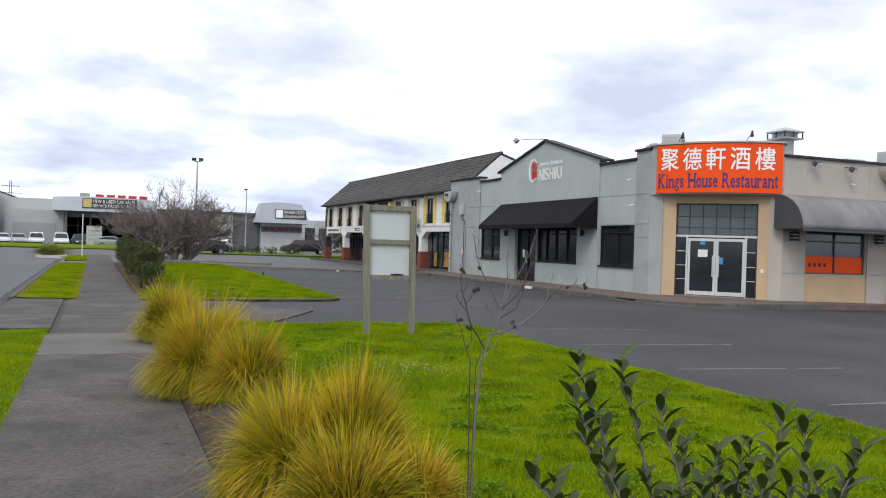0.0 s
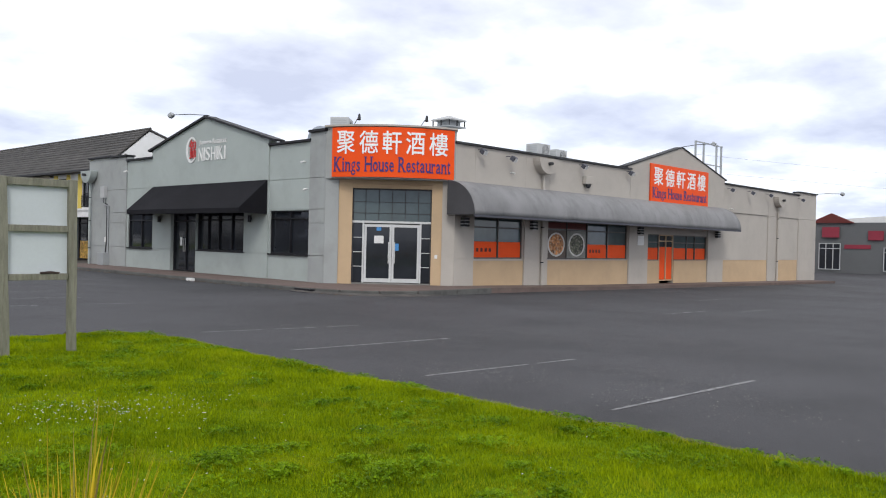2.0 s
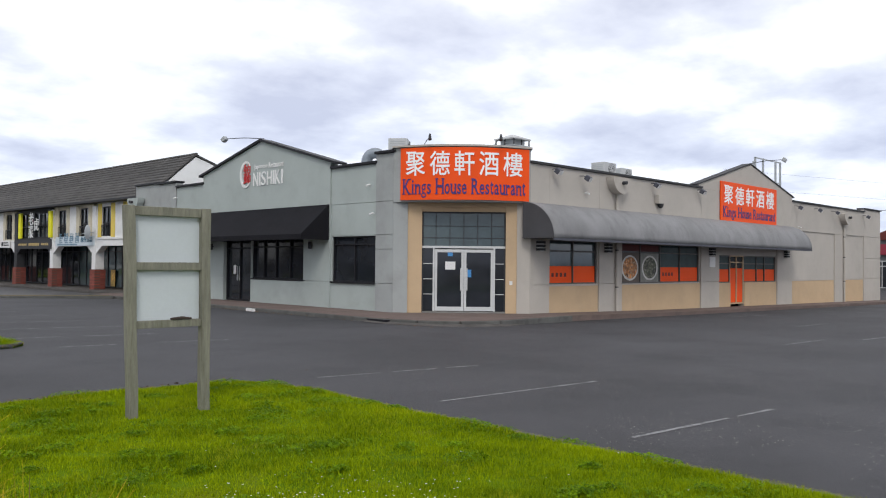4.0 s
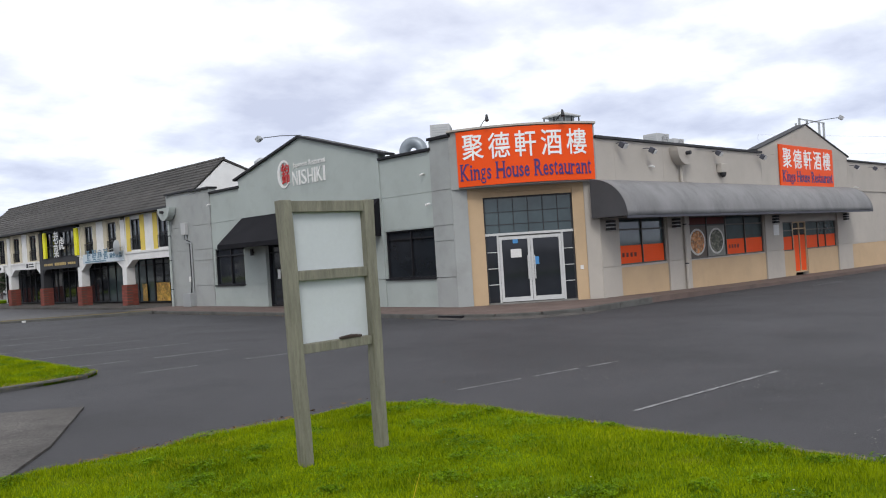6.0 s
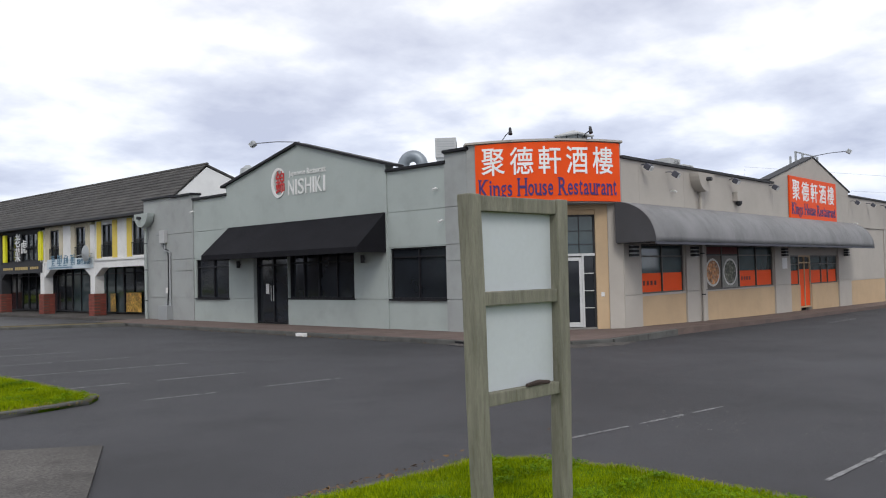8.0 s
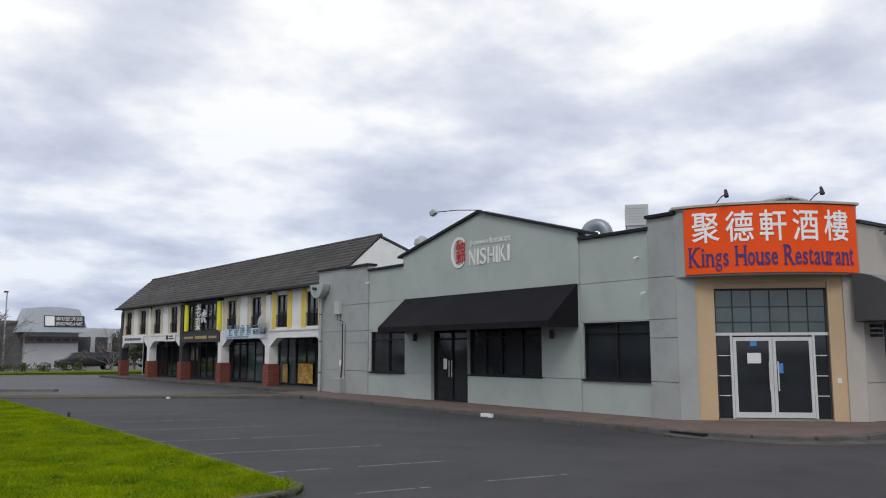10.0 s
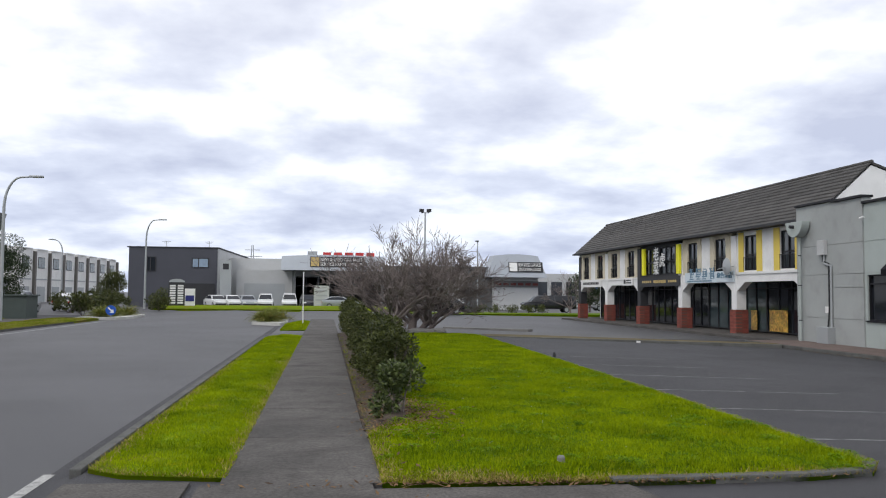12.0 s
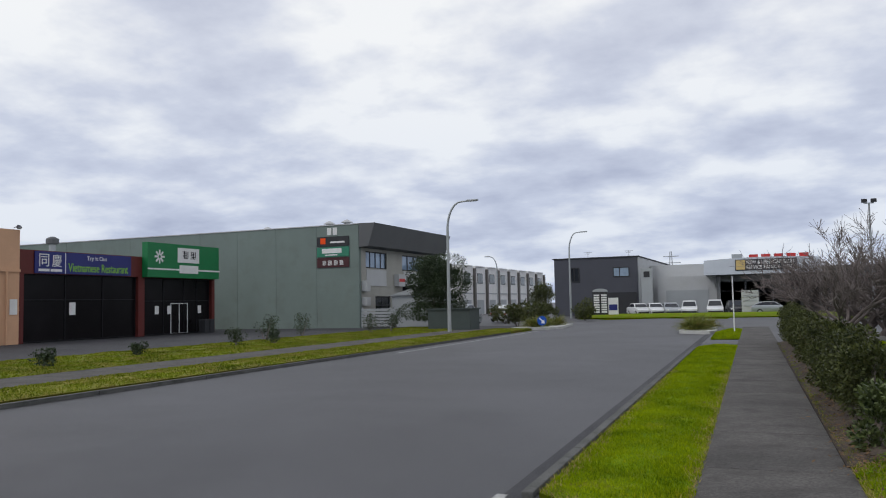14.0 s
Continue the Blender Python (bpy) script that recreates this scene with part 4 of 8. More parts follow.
def barrel_awning():
    x0, x1 = 21.15, 42.55
    r = root("barrel_awning", Matrix.Translation((32, YF, 2.5)), "long grey canvas awning with a rounded top", "awning")
    g = Geo()
    n, m = 12, 40
    prof = [(YF - 0.02 - 1.3 * math.sin(a), 2.52 + 1.2 * math.cos(a)) for a in (math.pi / 2 * k / n for k in range(n + 1))]
    for i in range(m):
        a, b = x0 + (x1 - x0) * i / m, x0 + (x1 - x0) * (i + 1) / m
        sag = [0.0008 * math.sin(k / n * 3.14) for k in range(n + 1)]
        base = len(g.v)
        for j, xx in enumerate((a, b)):
            s = 0.0 if (i + j) % 4 == 0 else 1.0
            g.v += [(xx, y + sag[k] * s, z - sag[k] * s) for k, (y, z) in enumerate(prof)]
        for k in range(n):
            g.f.append((base + k, base + n + 1 + k, base + n + 2 + k, base + k + 1))
    ob = part("canopy", weld(g), M_GREYCANVAS, r, smooth=True)
    sol = ob.modifiers.new("thickness", "SOLIDIFY")
    sol.thickness = 0.015
    for x in (x0, x1):
        g = Geo()
        ring = prof + [(YF - 0.02, 2.52)]
        g.add([(x + dx, y, z) for dx in (-0.012, 0.012) for y, z in ring], [tuple(range(n + 2)), tuple(range(n + 2, 2 * n + 4))[::-1]] + [(i, n + 2 + i, n + 2 + (i + 1) % (n + 2), (i + 1) % (n + 2)) for i in range(n + 2)])
        part("end_panel", g, M_DARKCANVAS, r, "dark grey canvas end")
    g = Geo().box(x0, x1, prof[-1][0] - 0.01, prof[-1][0] + 0.03, 2.44, 2.52)
    part("valance", g, M_DARKGREY, r)
    for k in range(12):
        g = Geo()
        x = x0 + 0.05 + (x1 - x0 - 0.1) * k / 11
        g.tube([(x, yy + 0.03, zz - 0.03) for yy, zz in prof], 0.012, 5)
        g.tube([(x, YF - 0.03, 2.5), (x, YF - 1.28, 2.5)], 0.012, 5)
        part("frame_hoop", g, M_BLACKTRIM, r)


barrel_awning()

sg = root("shop_sign", Matrix.Translation((38.2, 22.0, 3.7)), "flat orange restaurant sign with white and purple lettering", "sign")
part("sign_face", Geo().box(35.05, 41.05, YF - 0.14, YF - 0.07, 3.72, 5.52), M_ORANGE, sg, bevel=0.01)
for k, ch in enumerate("聚德軒酒樓"):
    part("character", put(letters(ch, 0.9, 0.86, depth=0.012, bold=0.009), wall_pose(35.32 + 1.12 * k, YF - 0.142, 4.5, 1, 0)), M_SIGNWHITE, sg, "white character")
serif_line(sg, "Kings House Restaurant", 5.6, 0.5, lambda g: put(g, wall_pose(35.25, YF - 0.142, 3.9, 1, 0)))

# roof and closing walls of the corner building
g = Geo()
g.prism([(18.62, 26.2), (18.62, 43.35), (57.0, 43.35), (57.0, 22.5), (21.8, 22.5)], (4.3, 4.45))
part("roof", g, M_STEEL, corner, "low pitched metal roof behind the parapet")
part("wall", Geo().box(18.6, 57.3, 43.3, 43.5, BASE, 4.9), M_GREY, corner)
part("wall", Geo().box(57.05, 57.3, 22.42, 43.3, BASE, 5.06), M_BEIGE, corner)

# footpath of pavers round the corner building
slab("shop_footpath", [(16.15, 45.2), (18.3, 45.2), (18.3, 25.3), (21.5, 22.1), (21.9, 22.1), (21.9, 20.72), (18.3, 20.66), (17.2, 21.15), (16.45, 22.1), (16.15, 23.6)], -0.75, -0.005, M_PAVER, "worn red-brown paved footpath beside the shops", "footpath")
g = Geo()
g.add([(x, y, z) for x, zt in ((21.9, -0.006), (30, -0.16), (57.3, -0.46)) for y in (20.72, 22.1) for z in (-0.9, zt)],
      [(0, 1, 3, 2), (8, 10, 11, 9)] + [f for k in (0, 4) for f in ((k + 1, k + 5, k + 7, k + 3), (k, k + 2, k + 6, k + 4), (k, k + 4, k + 5, k + 1), (k + 2, k + 3, k + 7, k + 6))])
thing("shop_footpath", g, M_PAVER, "worn red-brown paved footpath beside the shops", "footpath", kind="structure")
kerb_line([(16.14, 45.2), (16.14, 23.6), (16.44, 22.1), (17.19, 21.14), (18.3, 20.65), (21.9, 20.71)], -0.13, -0.4, -0.012, 1.5)


# worn concrete lip where the shop footpath drops to the car park
def kerb_ramp():
    inner = [(16.15, 24.4), (16.15, 23.6), (16.45, 22.1), (17.2, 21.15), (18.3, 20.66), (19.6, 20.68)]
    outer = [(16.08, 24.4), (15.75, 23.5), (16.02, 21.8), (16.9, 20.72), (18.2, 20.2), (19.6, 20.55)]
    g = Geo()
    for (a, b, c, d) in zip(inner, inner[1:], outer[1:], outer):
        zi, zo = [ground_z(p[0] + SL * p[1]) + 0.07 for p in (a, b)], [ground_z(p[0] + SL * p[1]) + 0.008 for p in (c, d)]
        g.add([(*a, zi[0]), (*b, zi[1]), (*c, zo[0]), (*d, zo[1]), (*a, -0.5), (*b, -0.5), (*c, -0.5), (*d, -0.5)],
              [(0, 1, 2, 3), (3, 2, 6, 7), (0, 3, 7, 4), (1, 5, 6, 2), (0, 4, 5, 1), (4, 7, 6, 5)])
    thing("kerb_ramp", weld(g), M_PATH, "worn concrete lip before the corner entrance", "kerb", kind="structure")


kerb_ramp()

# ---- two-storey shops ----
TWO = Matrix.Translation((18.95, 45.6, -0.03)) @ Matrix.Rotation(math.atan(SL), 4, "Z")
shops = root("two_storey_shops", TWO, "two-storey cream shop building with dark tiled roof and arcade", "building")


def lwall(x, y, z):
    """In the shops' own space: along -y, looking out to -x."""
    return Matrix(((0, 1, 0, x), (-1, 0, 0, y), (0, 0, 1, z), (0, 0, 0, 1)))


def lpart(name, geo, material, parent=None, label="", **k):
    return part(name, geo, material, parent or shops, label, local=True, **k)


def lwindow(name, m, w, h, mullions, transoms, frame_mat, glass, bar=0.05, depth=0.1, label=""):
    g = Geo()
    xs, zs = [0] + [q * w for q in mullions] + [w], [0] + [q * h for q in transoms] + [h]
    lip = lambda q, full: bar if q in (0, full) else bar / 2
    holes = [(a + lip(a, w), b - lip(b, w), c + lip(c, h), e - lip(e, h)) for a, b in zip(xs, xs[1:]) for c, e in zip(zs, zs[1:])]
    g.cells((0, w), (0, h), holes, lambda p, q, r, s: g.box(p, q, 0, depth, r, s, m))
    f = lpart(name, weld(g), frame_mat, None, label)
    lpart("pane", Geo().box(bar * 0.6, w - bar * 0.6, 0.05, 0.06, bar * 0.6, h - bar * 0.6, m), glass, f)
    return f


def two_storey():
    cols = [6.08 * k for k in range(6)]
    y0, y1 = -0.95, 30.7
    for k, y in enumerate(cols):
        dark = k in (3, 5)
        if k:
            base = lpart("column_base", Geo().box(-0.06, 0.56, y - 0.31, y + 0.31, -0.3, 1.14), M_MORTAR, None, "red brick column base")
            for c in range(14):
                z = 0.0 + c * 0.08
                for q, (bx0, bx1, by0, by1) in enumerate(((-0.066, 0.24, -0.316, -0.02), (-0.066, 0.24, 0.0, 0.316), (0.25, 0.566, -0.316, -0.02))):
                    sh = 0.0 if c % 2 else 0.08
                    lpart("brick", Geo().box(bx0, bx1, y + by0 + (sh if q < 1 else 0), y + by1, z + 0.008, z + 0.072), M_BRICK, base)
        lpart("column", Geo().box(0, 0.5, y - 0.25, y + 0.25, 1.14 if k else -0.3, 4.75), M_CHAR if dark else M_WHITE, None, "plastered column", bevel=0.01)
    for k in range(5):
        a, b = cols[k] + 0.25, cols[k + 1] - 0.25
        w = b - a
        wins = [(a + 0.22 * w - 0.57, a + 0.22 * w + 0.57, 3.02, 4.7), (a + 0.78 * w - 0.57, a + 0.78 * w + 0.57, 3.02, 4.68)]
        if k == 2:
            wins = [(a + 0.1 * w, a + 0.48 * w, 3.05, 4.68), (a + 0.52 * w, a + 0.9 * w, 3.05, 4.68)]
        wall_mat = M_CHAR if k == 2 else M_WHITE if k == 0 else M_CREAM
        g = Geo()
        g.cells((a, b), (2.92, 5.0), wins, lambda p, q, r, s: g.box(0.06, 0.36, p, q, r, s))
        lpart("wall", weld(g), wall_mat)
        # lintel band with slanted haunches
        ring = [(a, 2.05), (a + 0.75, 2.48), (b - 0.75, 2.48), (b, 2.05), (b, 2.92), (a, 2.92)]
        g = Geo()
        g.add([(x, y, z) for x in (0.03, 0.4) for y, z in ring], [tuple(range(6)), tuple(range(6, 12))[::-1]] + [(i, 6 + i, 6 + (i + 1) % 6, (i + 1) % 6) for i in range(6)])
        lpart("lintel", g, M_CHAR if k == 2 else M_WHITE)
        if k != 2:
            lpart("band", Geo().box(-0.02, 0.06, a, b, 2.84, 2.95), M_WHITE, None, "white moulded band")
        for wd in wins:
            lwindow("window", lwall(0.12, wd[1], wd[2]), wd[1] - wd[0], wd[3] - wd[2], (0.5,) if k != 2 else (0.33, 0.66), (0.45,), M_BLACKTRIM, M_WINGLASS, 0.07)
            if k != 2:
                gr = Geo()
                gr.box(0.02, 0.05, wd[0] - 0.02, wd[1] + 0.02, 3.62, 3.66)
                for q in range(9):
                    yy = wd[0] + (wd[1] - wd[0]) * q / 8
                    gr.box(0.025, 0.045, yy - 0.008, yy + 0.008, 3.02, 3.62)
                lpart("balustrade", gr, M_BLACKTRIM)
        # coloured panels beside the windows
        strips = [(wins[0][0] - 0.5, wins[0][0] - 0.02), (wins[0][1] + 0.02, wins[0][1] + 0.5), (wins[1][0] - 0.5, wins[1][0] - 0.02), (wins[1][1] + 0.02, wins[1][1] + 0.5)]
        for p, q in strips:
            p, q = max(p, a), min(q, b)
            if k == 2 or q - p < 0.1:
                continue
            if k == 0:
                lpart("panel", Geo().box(0.035, 0.06, p, q, 2.96, 4.86), M_YELLOW, None, "yellow painted panel")
            else:
                zz = 2.96
                row = 0
                while zz < 4.8:
                    lpart("stone", Geo().box(0.03 + 0.012 * ((row * 7 + k) % 3) / 2, 0.06, p + (0.06 if row % 2 else 0), q - (0 if row % 2 else 0.06), zz + 0.008, zz + 0.30), M_CREAM)
                    zz += 0.315
                    row += 1
        if k in (1, 3, 4):
            lpart("panel", Geo().box(0.04, 0.06, a + 0.42 * w, a + 0.58 * w, 2.96, 4.86), M_WHITE, None, "white rendered panel")
        # shopfront under the arcade
        fr = M_CHAR
        lwindow("shopfront", lwall(1.7, b + 0.25, 0.05), w + 0.5, 2.9, (0.18, 0.36, 0.52, 0.68, 0.84), (0.74,), fr, M_GLASS2 if k == 1 else M_GLASS, 0.06, 0.1, "dark glazed shopfront")
        lpart("soffit", Geo().box(0.4, 1.8, a, b, 2.9, 2.95), M_CREAM)
        if k in (0, 1):
            lpart("poster", Geo().box(1.64, 1.66, a + 0.1 * w, a + (0.34 if k == 0 else 0.2) * w, 0.12, 1.1) if k else Geo().box(1.64, 1.66, b - 0.3 * w, b - 0.02 * w, 0.12, 1.15), M_FOOD, None, "colourful food poster")
    # roof in courses, near slope to the street and a flatter one behind
    n = 13
    for c in range(n):
        t0, t1 = c / n, (c + 1) / n
        xa, za = -0.32 + 2.67 * t0, 5.0 + 2.36 * t0
        xb, zb = -0.32 + 2.67 * t1, 5.0 + 2.36 * t1
        g = Geo()
        m = 40
        for q in range(m):
            p0, p1 = y0 - 0.05 + (y1 - y0 + 0.2) * q / m, y0 - 0.05 + (y1 - y0 + 0.2) * (q + 1) / m
            lift = 0.012 * ((q * 37 + c * 17) % 5) / 4
            g.add([(xa - 0.04, p0, za + 0.03 + lift), (xa - 0.04, p1 - 0.01, za + 0.03 + lift), (xb + 0.02, p1 - 0.01, zb + 0.02), (xb + 0.02, p0, zb + 0.02),
                   (xa - 0.04, p0, za - 0.03), (xa - 0.04, p1 - 0.01, za - 0.03), (xb + 0.02, p1 - 0.01, zb - 0.03), (xb + 0.02, p0, zb - 0.03)],
                  [(0, 3, 2, 1), (4, 5, 6, 7), (0, 1, 5, 4), (2, 3, 7, 6), (1, 2, 6, 5), (0, 4, 7, 3)])
        lpart("tile_course", g, M_ROOF, None)
    g = Geo()
    g.add([(2.35, y0 - 0.05, 7.36), (2.35, y1 + 0.15, 7.36), (9.5, y1 + 0.15, 4.9), (9.5, y0 - 0.05, 4.9), (2.35, y0 - 0.05, 7.26), (2.35, y1 + 0.15, 7.26), (9.5, y1 + 0.15, 4.8), (9.5, y0 - 0.05, 4.8)],
          [(0, 3, 2, 1), (4, 5, 6, 7), (0, 1, 5, 4), (2, 3, 7, 6), (1, 2, 6, 5), (0, 4, 7, 3)])
    lpart("roof", g, M_ROOF)
    lpart("ridge", Geo().tube([(2.35, y0 - 0.05, 7.36), (2.35, y1 + 0.15, 7.36)], 0.09, 8), M_ROOF)
    lpart("gutter", Geo().box(-0.47, -0.33, y0 - 0.1, y1 + 0.1, 4.9, 5.02), M_CHAR, None, "dark metal gutter")
    lpart("eave", Geo().box(-0.36, 0.3, y0, y1, 4.9, 4.94), M_CHAR)
    for yy in (y0, y1 - 0.2):
        g = Geo()
        ring = [(1.75, -0.3), (9.3, -0.3), (9.3, 4.85), (2.35, 7.22), (0.06, 5.2), (0.06, 2.95), (1.75, 2.95)]
        g.add([(x, y, z) for y in (yy, yy + 0.2) for x, z in ring], [tuple(range(7)), tuple(range(7, 14))[::-1]] + [(i, 7 + i, 7 + (i + 1) % 7, (i + 1) % 7) for i in range(7)])
        lpart("gable_wall", g, M_WHITE)
    lpart("wall", Geo().box(9.2, 9.4, y0 + 0.2, y1 - 0.2, -0.3, 4.85), M_CREAM)
    lpart("floor", Geo().box(-1.2, 9.2, y0 + 0.25, y1 + 0.6, -0.3, 0.0), M_PATH, None, "concrete arcade floor")


M_FOOD = mat("food_poster", (0.62, 0.38, 0.08), 0.5, 0.5, 2.5, 9, 0.0, stain=(0.25, 0.05, 0.03), amount=0.8, fine_var=0.4)
two_storey()


def shop_board(y0, y1, z0, z1, bg, fg, rows, label, x=-0.06):
    """A fascia board with plain bars for writing that cannot be read."""
    m = TWO @ Matrix.Translation((x, (y0 + y1) / 2, z0))
    r = root("fascia_sign", m, label, "sign")
    part("board", Geo().box(0, 0.05, -(y1 - y0) / 2, (y1 - y0) / 2, 0, z1 - z0), bg, r, local=True)
    for a, b, c, d in rows:
        part("mark", Geo().box(-0.012, 0.001, (y1 - y0) / 2 - b, (y1 - y0) / 2 - a, c, d), fg, r, local=True)
    return r


M_BLUEGREY = mat("blue_grey_letters", (0.10, 0.2, 0.28), 0.5, 0.1, 1, 30, 0.0)
M_PALEBLUE = mat("pale_blue_board", (0.55, 0.62, 0.66), 0.5, 0.06, 1, 30, 0.02)
M_GOLD = mat("gold_letters", (0.45, 0.33, 0.12), 0.5, 0.1, 1, 30, 0.0)


def dense_block(x, z, w, h, rng):
    """Short uneven bars in the place of one bold character that cannot be read."""
    out = []
    for q in (0.0, 0.2, 0.4, 0.6, 0.82):
        a = rng.uniform(0.0, 0.3)
        out.append((x + w * a, x + w * rng.uniform(max(a + 0.35, 0.6), 1.0), z + h * q, z + h * q + 0.055))
    return out + [(x + w * q, x + w * q + 0.075, z + h * rng.uniform(0, 0.4), z + h * rng.uniform(0.65, 1.0)) for q in (rng.uniform(0.08, 0.3), rng.uniform(0.45, 0.6), rng.uniform(0.72, 0.88))]


glyphs = random.Random(17)
rows = [(0.3 + 0.17 * k, 0.43 + 0.17 * k, 0.05, 0.12) for k in range(17)]
for k in range(4):
    rows += dense_block(0.5 + 0.78 * k, 0.17, 0.62, 0.62, glyphs)
grocer = shop_board(5.95, 11.4, 2.5, 3.05, M_PALEBLUE, M_BLUEGREY, rows, "pale blue shop fascia sign with blue-grey marks")
part("lettering", put(letters("綠色食品", 1.5, 0.3, depth=0.02), lwall(-0.005, -1.0, 0.2)), M_BLUEGREY, grocer, "blue-grey characters", local=True)
shop_board(12.1, 17.85, 2.35, 2.95, M_CHAR, M_GOLD, [(0.3 + 0.3 * k, 0.52 + 0.3 * k, 0.22, 0.36) for k in range(5)] + [(2.1 + 0.26 * k, 2.3 + 0.26 * k, 0.2, 0.38) for k in range(7)] + [(4.2 + 0.3 * k, 4.42 + 0.3 * k, 0.22, 0.36) for k in range(4)], "black shop fascia sign with gold marks")
shop_board(19.2, 20.9, 2.45, 2.95, M_WHITE, M_CHAR, [(0.15, 0.5, 0.12, 0.4), (0.62, 1.5, 0.14, 0.22), (0.62, 1.4, 0.3, 0.38)], "small white shop sign with dark marks")
shop_board(25.3, 29.6, 2.4, 2.95, M_WHITE, M_CHAR, [(0.3 + 0.36 * k, 0.56 + 0.36 * k, 0.18, 0.36) for k in range(10)], "white shop sign with dark marks")
cs = root("character_sign", TWO @ Matrix.Translation((-0.12, 14.9, 2.95)), "tall dark sign with white characters and yellow side strips", "sign")
for ch, a, z in (("老", 0.55, 0.95), ("菜", 0.55, 0.1), ("虎", -0.35, 0.55)):
    part("character", put(letters(ch, 0.75, 0.8, depth=0.04), lwall(-0.05, a, z)), M_WHITE, cs, "white character", local=True)
for a in (2.1, -2.95):
    part("strip", Geo().box(-0.02, 0.1, a, a + 0.42, 0.1, 1.75), M_BRIGHTYEL, cs, "bright yellow strip", local=True)
part("bracket", Geo().box(-0.02, 0.14, -1.0, 1.0, 0.86, 0.92), M_CHAR, cs, local=True)
dish = root("satellite_dish", TWO @ Matrix.Translation((-0.1, 6.1, 3.25)), "grey satellite dish fixed to the wall", "satellite dish")
g = Geo()
for k in range(6):
    r0 = 0.42 * k / 5
    g.v += [(-0.35 + 0.5 * r0 * r0, r0 * math.cos(q * 0.3927), r0 * math.sin(q * 0.3927)) for q in range(16)]
for k in range(5):
    g.f += [(k * 16 + q, k * 16 + (q + 1) % 16, (k + 1) * 16 + (q + 1) % 16, (k + 1) * 16 + q) for q in range(16)]
part("reflector", g, M_STEEL, dish, local=True, smooth=True)
part("arm", Geo().tube([(0.1, 0, 0), (-0.35, 0, -0.05), (-0.75, 0, -0.15)], 0.02, 6), M_STEEL, dish, local=True)

# ---- wall fittings of the corner building ----
logo = root("wall_sign", Matrix.Translation((18.2, 33.5, 4.7)), "white raised restaurant lettering with a red round emblem", "sign")
for k, ch in enumerate("NISHIKI"):
    wide = 0.1 if ch == "I" else 0.34
    part("letter", put(letters(ch, wide, 0.56, depth=0.03), wall_pose(XF - 0.052, 34.02 - (0, 0.43, 0.59, 1.02, 1.45, 1.61, 2.04)[k], 4.75, 0, -1)), M_WHITE, logo)
part("lettering", put(letters("Japanese", 0.98, 0.24, depth=0.02), wall_pose(XF - 0.052, 33.98, 5.40, 0, -1)), M_WHITE, logo)
part("lettering", put(letters("Restaurant", 1.07, 0.22, depth=0.02), wall_pose(XF - 0.052, 32.9, 5.43, 0, -1)), M_WHITE, logo)
g = Geo()
ring_o = [(0.45 * math.cos(a), 0.56 * math.sin(a)) for a in (0.7 + k * (4.9 / 24) for k in range(25))]
ring_i = [(0.04 + 0.34 * math.cos(a), 0.47 * math.sin(a)) for a in (0.7 + k * (4.9 / 24) for k in range(25))][::-1]
part("crescent", put(Geo().prism(ring_o + ring_i, (0, 0.03)), Matrix(((0, 0, -1, XF - 0.052), (-1, 0, 0, 34.62), (0, 1, 0, 5.27), (0, 0, 0, 1)))), M_WHITE, logo, "white crescent")
part("emblem", put(letters("錦", 0.52, 0.84, depth=0.03), wall_pose(XF - 0.054, 34.78, 4.86, 0, -1)), M_RED, logo, "red character")


def rain_head(x, y, z, nx, ny, top, label, material):
    """A half-round hopper against the wall with its downpipe; (nx, ny) points out of the wall."""
    r = root("downpipe", Matrix.Translation((x, y, -0.4)), label, "downpipe")
    out = Vector((nx, ny, 0))
    along = Vector((-ny, nx, 0))
    g = Geo()
    ring = [(0.62 * math.cos(a), 0.62 * math.sin(a)) for a in (math.pi + math.pi * k / 14 for k in range(15))]
    m = Matrix(((along.x, 0, out.x, x), (along.y, 0, out.y, y), (0, 1, 0, top), (0, 0, 0, 1)))
    part("hopper", put(Geo().prism(ring, (0.0, 0.34)), m), material, r, bevel=0.015)
    p = Vector((x, y, 0)) + out * 0.09
    part("spout", Geo().tube([p + Vector((0, 0, top - 0.2)) + out * 0.2, p + Vector((0, 0, top - 0.2)) + out * 0.42], 0.07, 10), M_CHAR, r)
    part("pipe", Geo().tube([p + Vector((0, 0, z)), p + Vector((0, 0, top - 0.4))], 0.055, 10), material, r)
    for q in (0.8, 2.2, 3.4):
        if q < top - 0.7:
            part("strap", Geo().tube([p + Vector((0, 0, q)), p + Vector((0, 0, q + 0.04))], 0.068, 10), M_CHAR, r)


rain_head(18.25, 44.75, -0.05, -1, 0, 4.78, "grey half-round rainwater head and downpipe", M_GREY)
rain_head(26.6, 22.05, -0.3, 0, -1, 4.95, "beige half-round rainwater head and downpipe", M_BEIGE)
rain_head(50.6, 22.05, -0.6, 0, -1, 4.75, "beige half-round rainwater head and downpipe", M_BEIGE)
meter = root("meter_box", Matrix.Translation((18.25, 43.0, 0)), "grey electrical meter boxes with conduits on the wall", "meter box")
part("upper_box", Geo().box(XF - 0.16, XF, 43.05, 43.5, 3.38, 3.95), M_PALEWALL, meter, bevel=0.015)
part("lower_box", Geo().box(XF - 0.35, XF, 42.55, 43.3, 0.0, 0.62), M_STEEL, meter, bevel=0.015)
part("conduit", Geo().tube([(XF - 0.05, 43.2, 3.38), (XF - 0.05, 43.2, 3.05), (XF - 0.05, 42.75, 2.95), (XF - 0.05, 42.75, 0.62)], 0.045, 8), M_STEEL, meter)
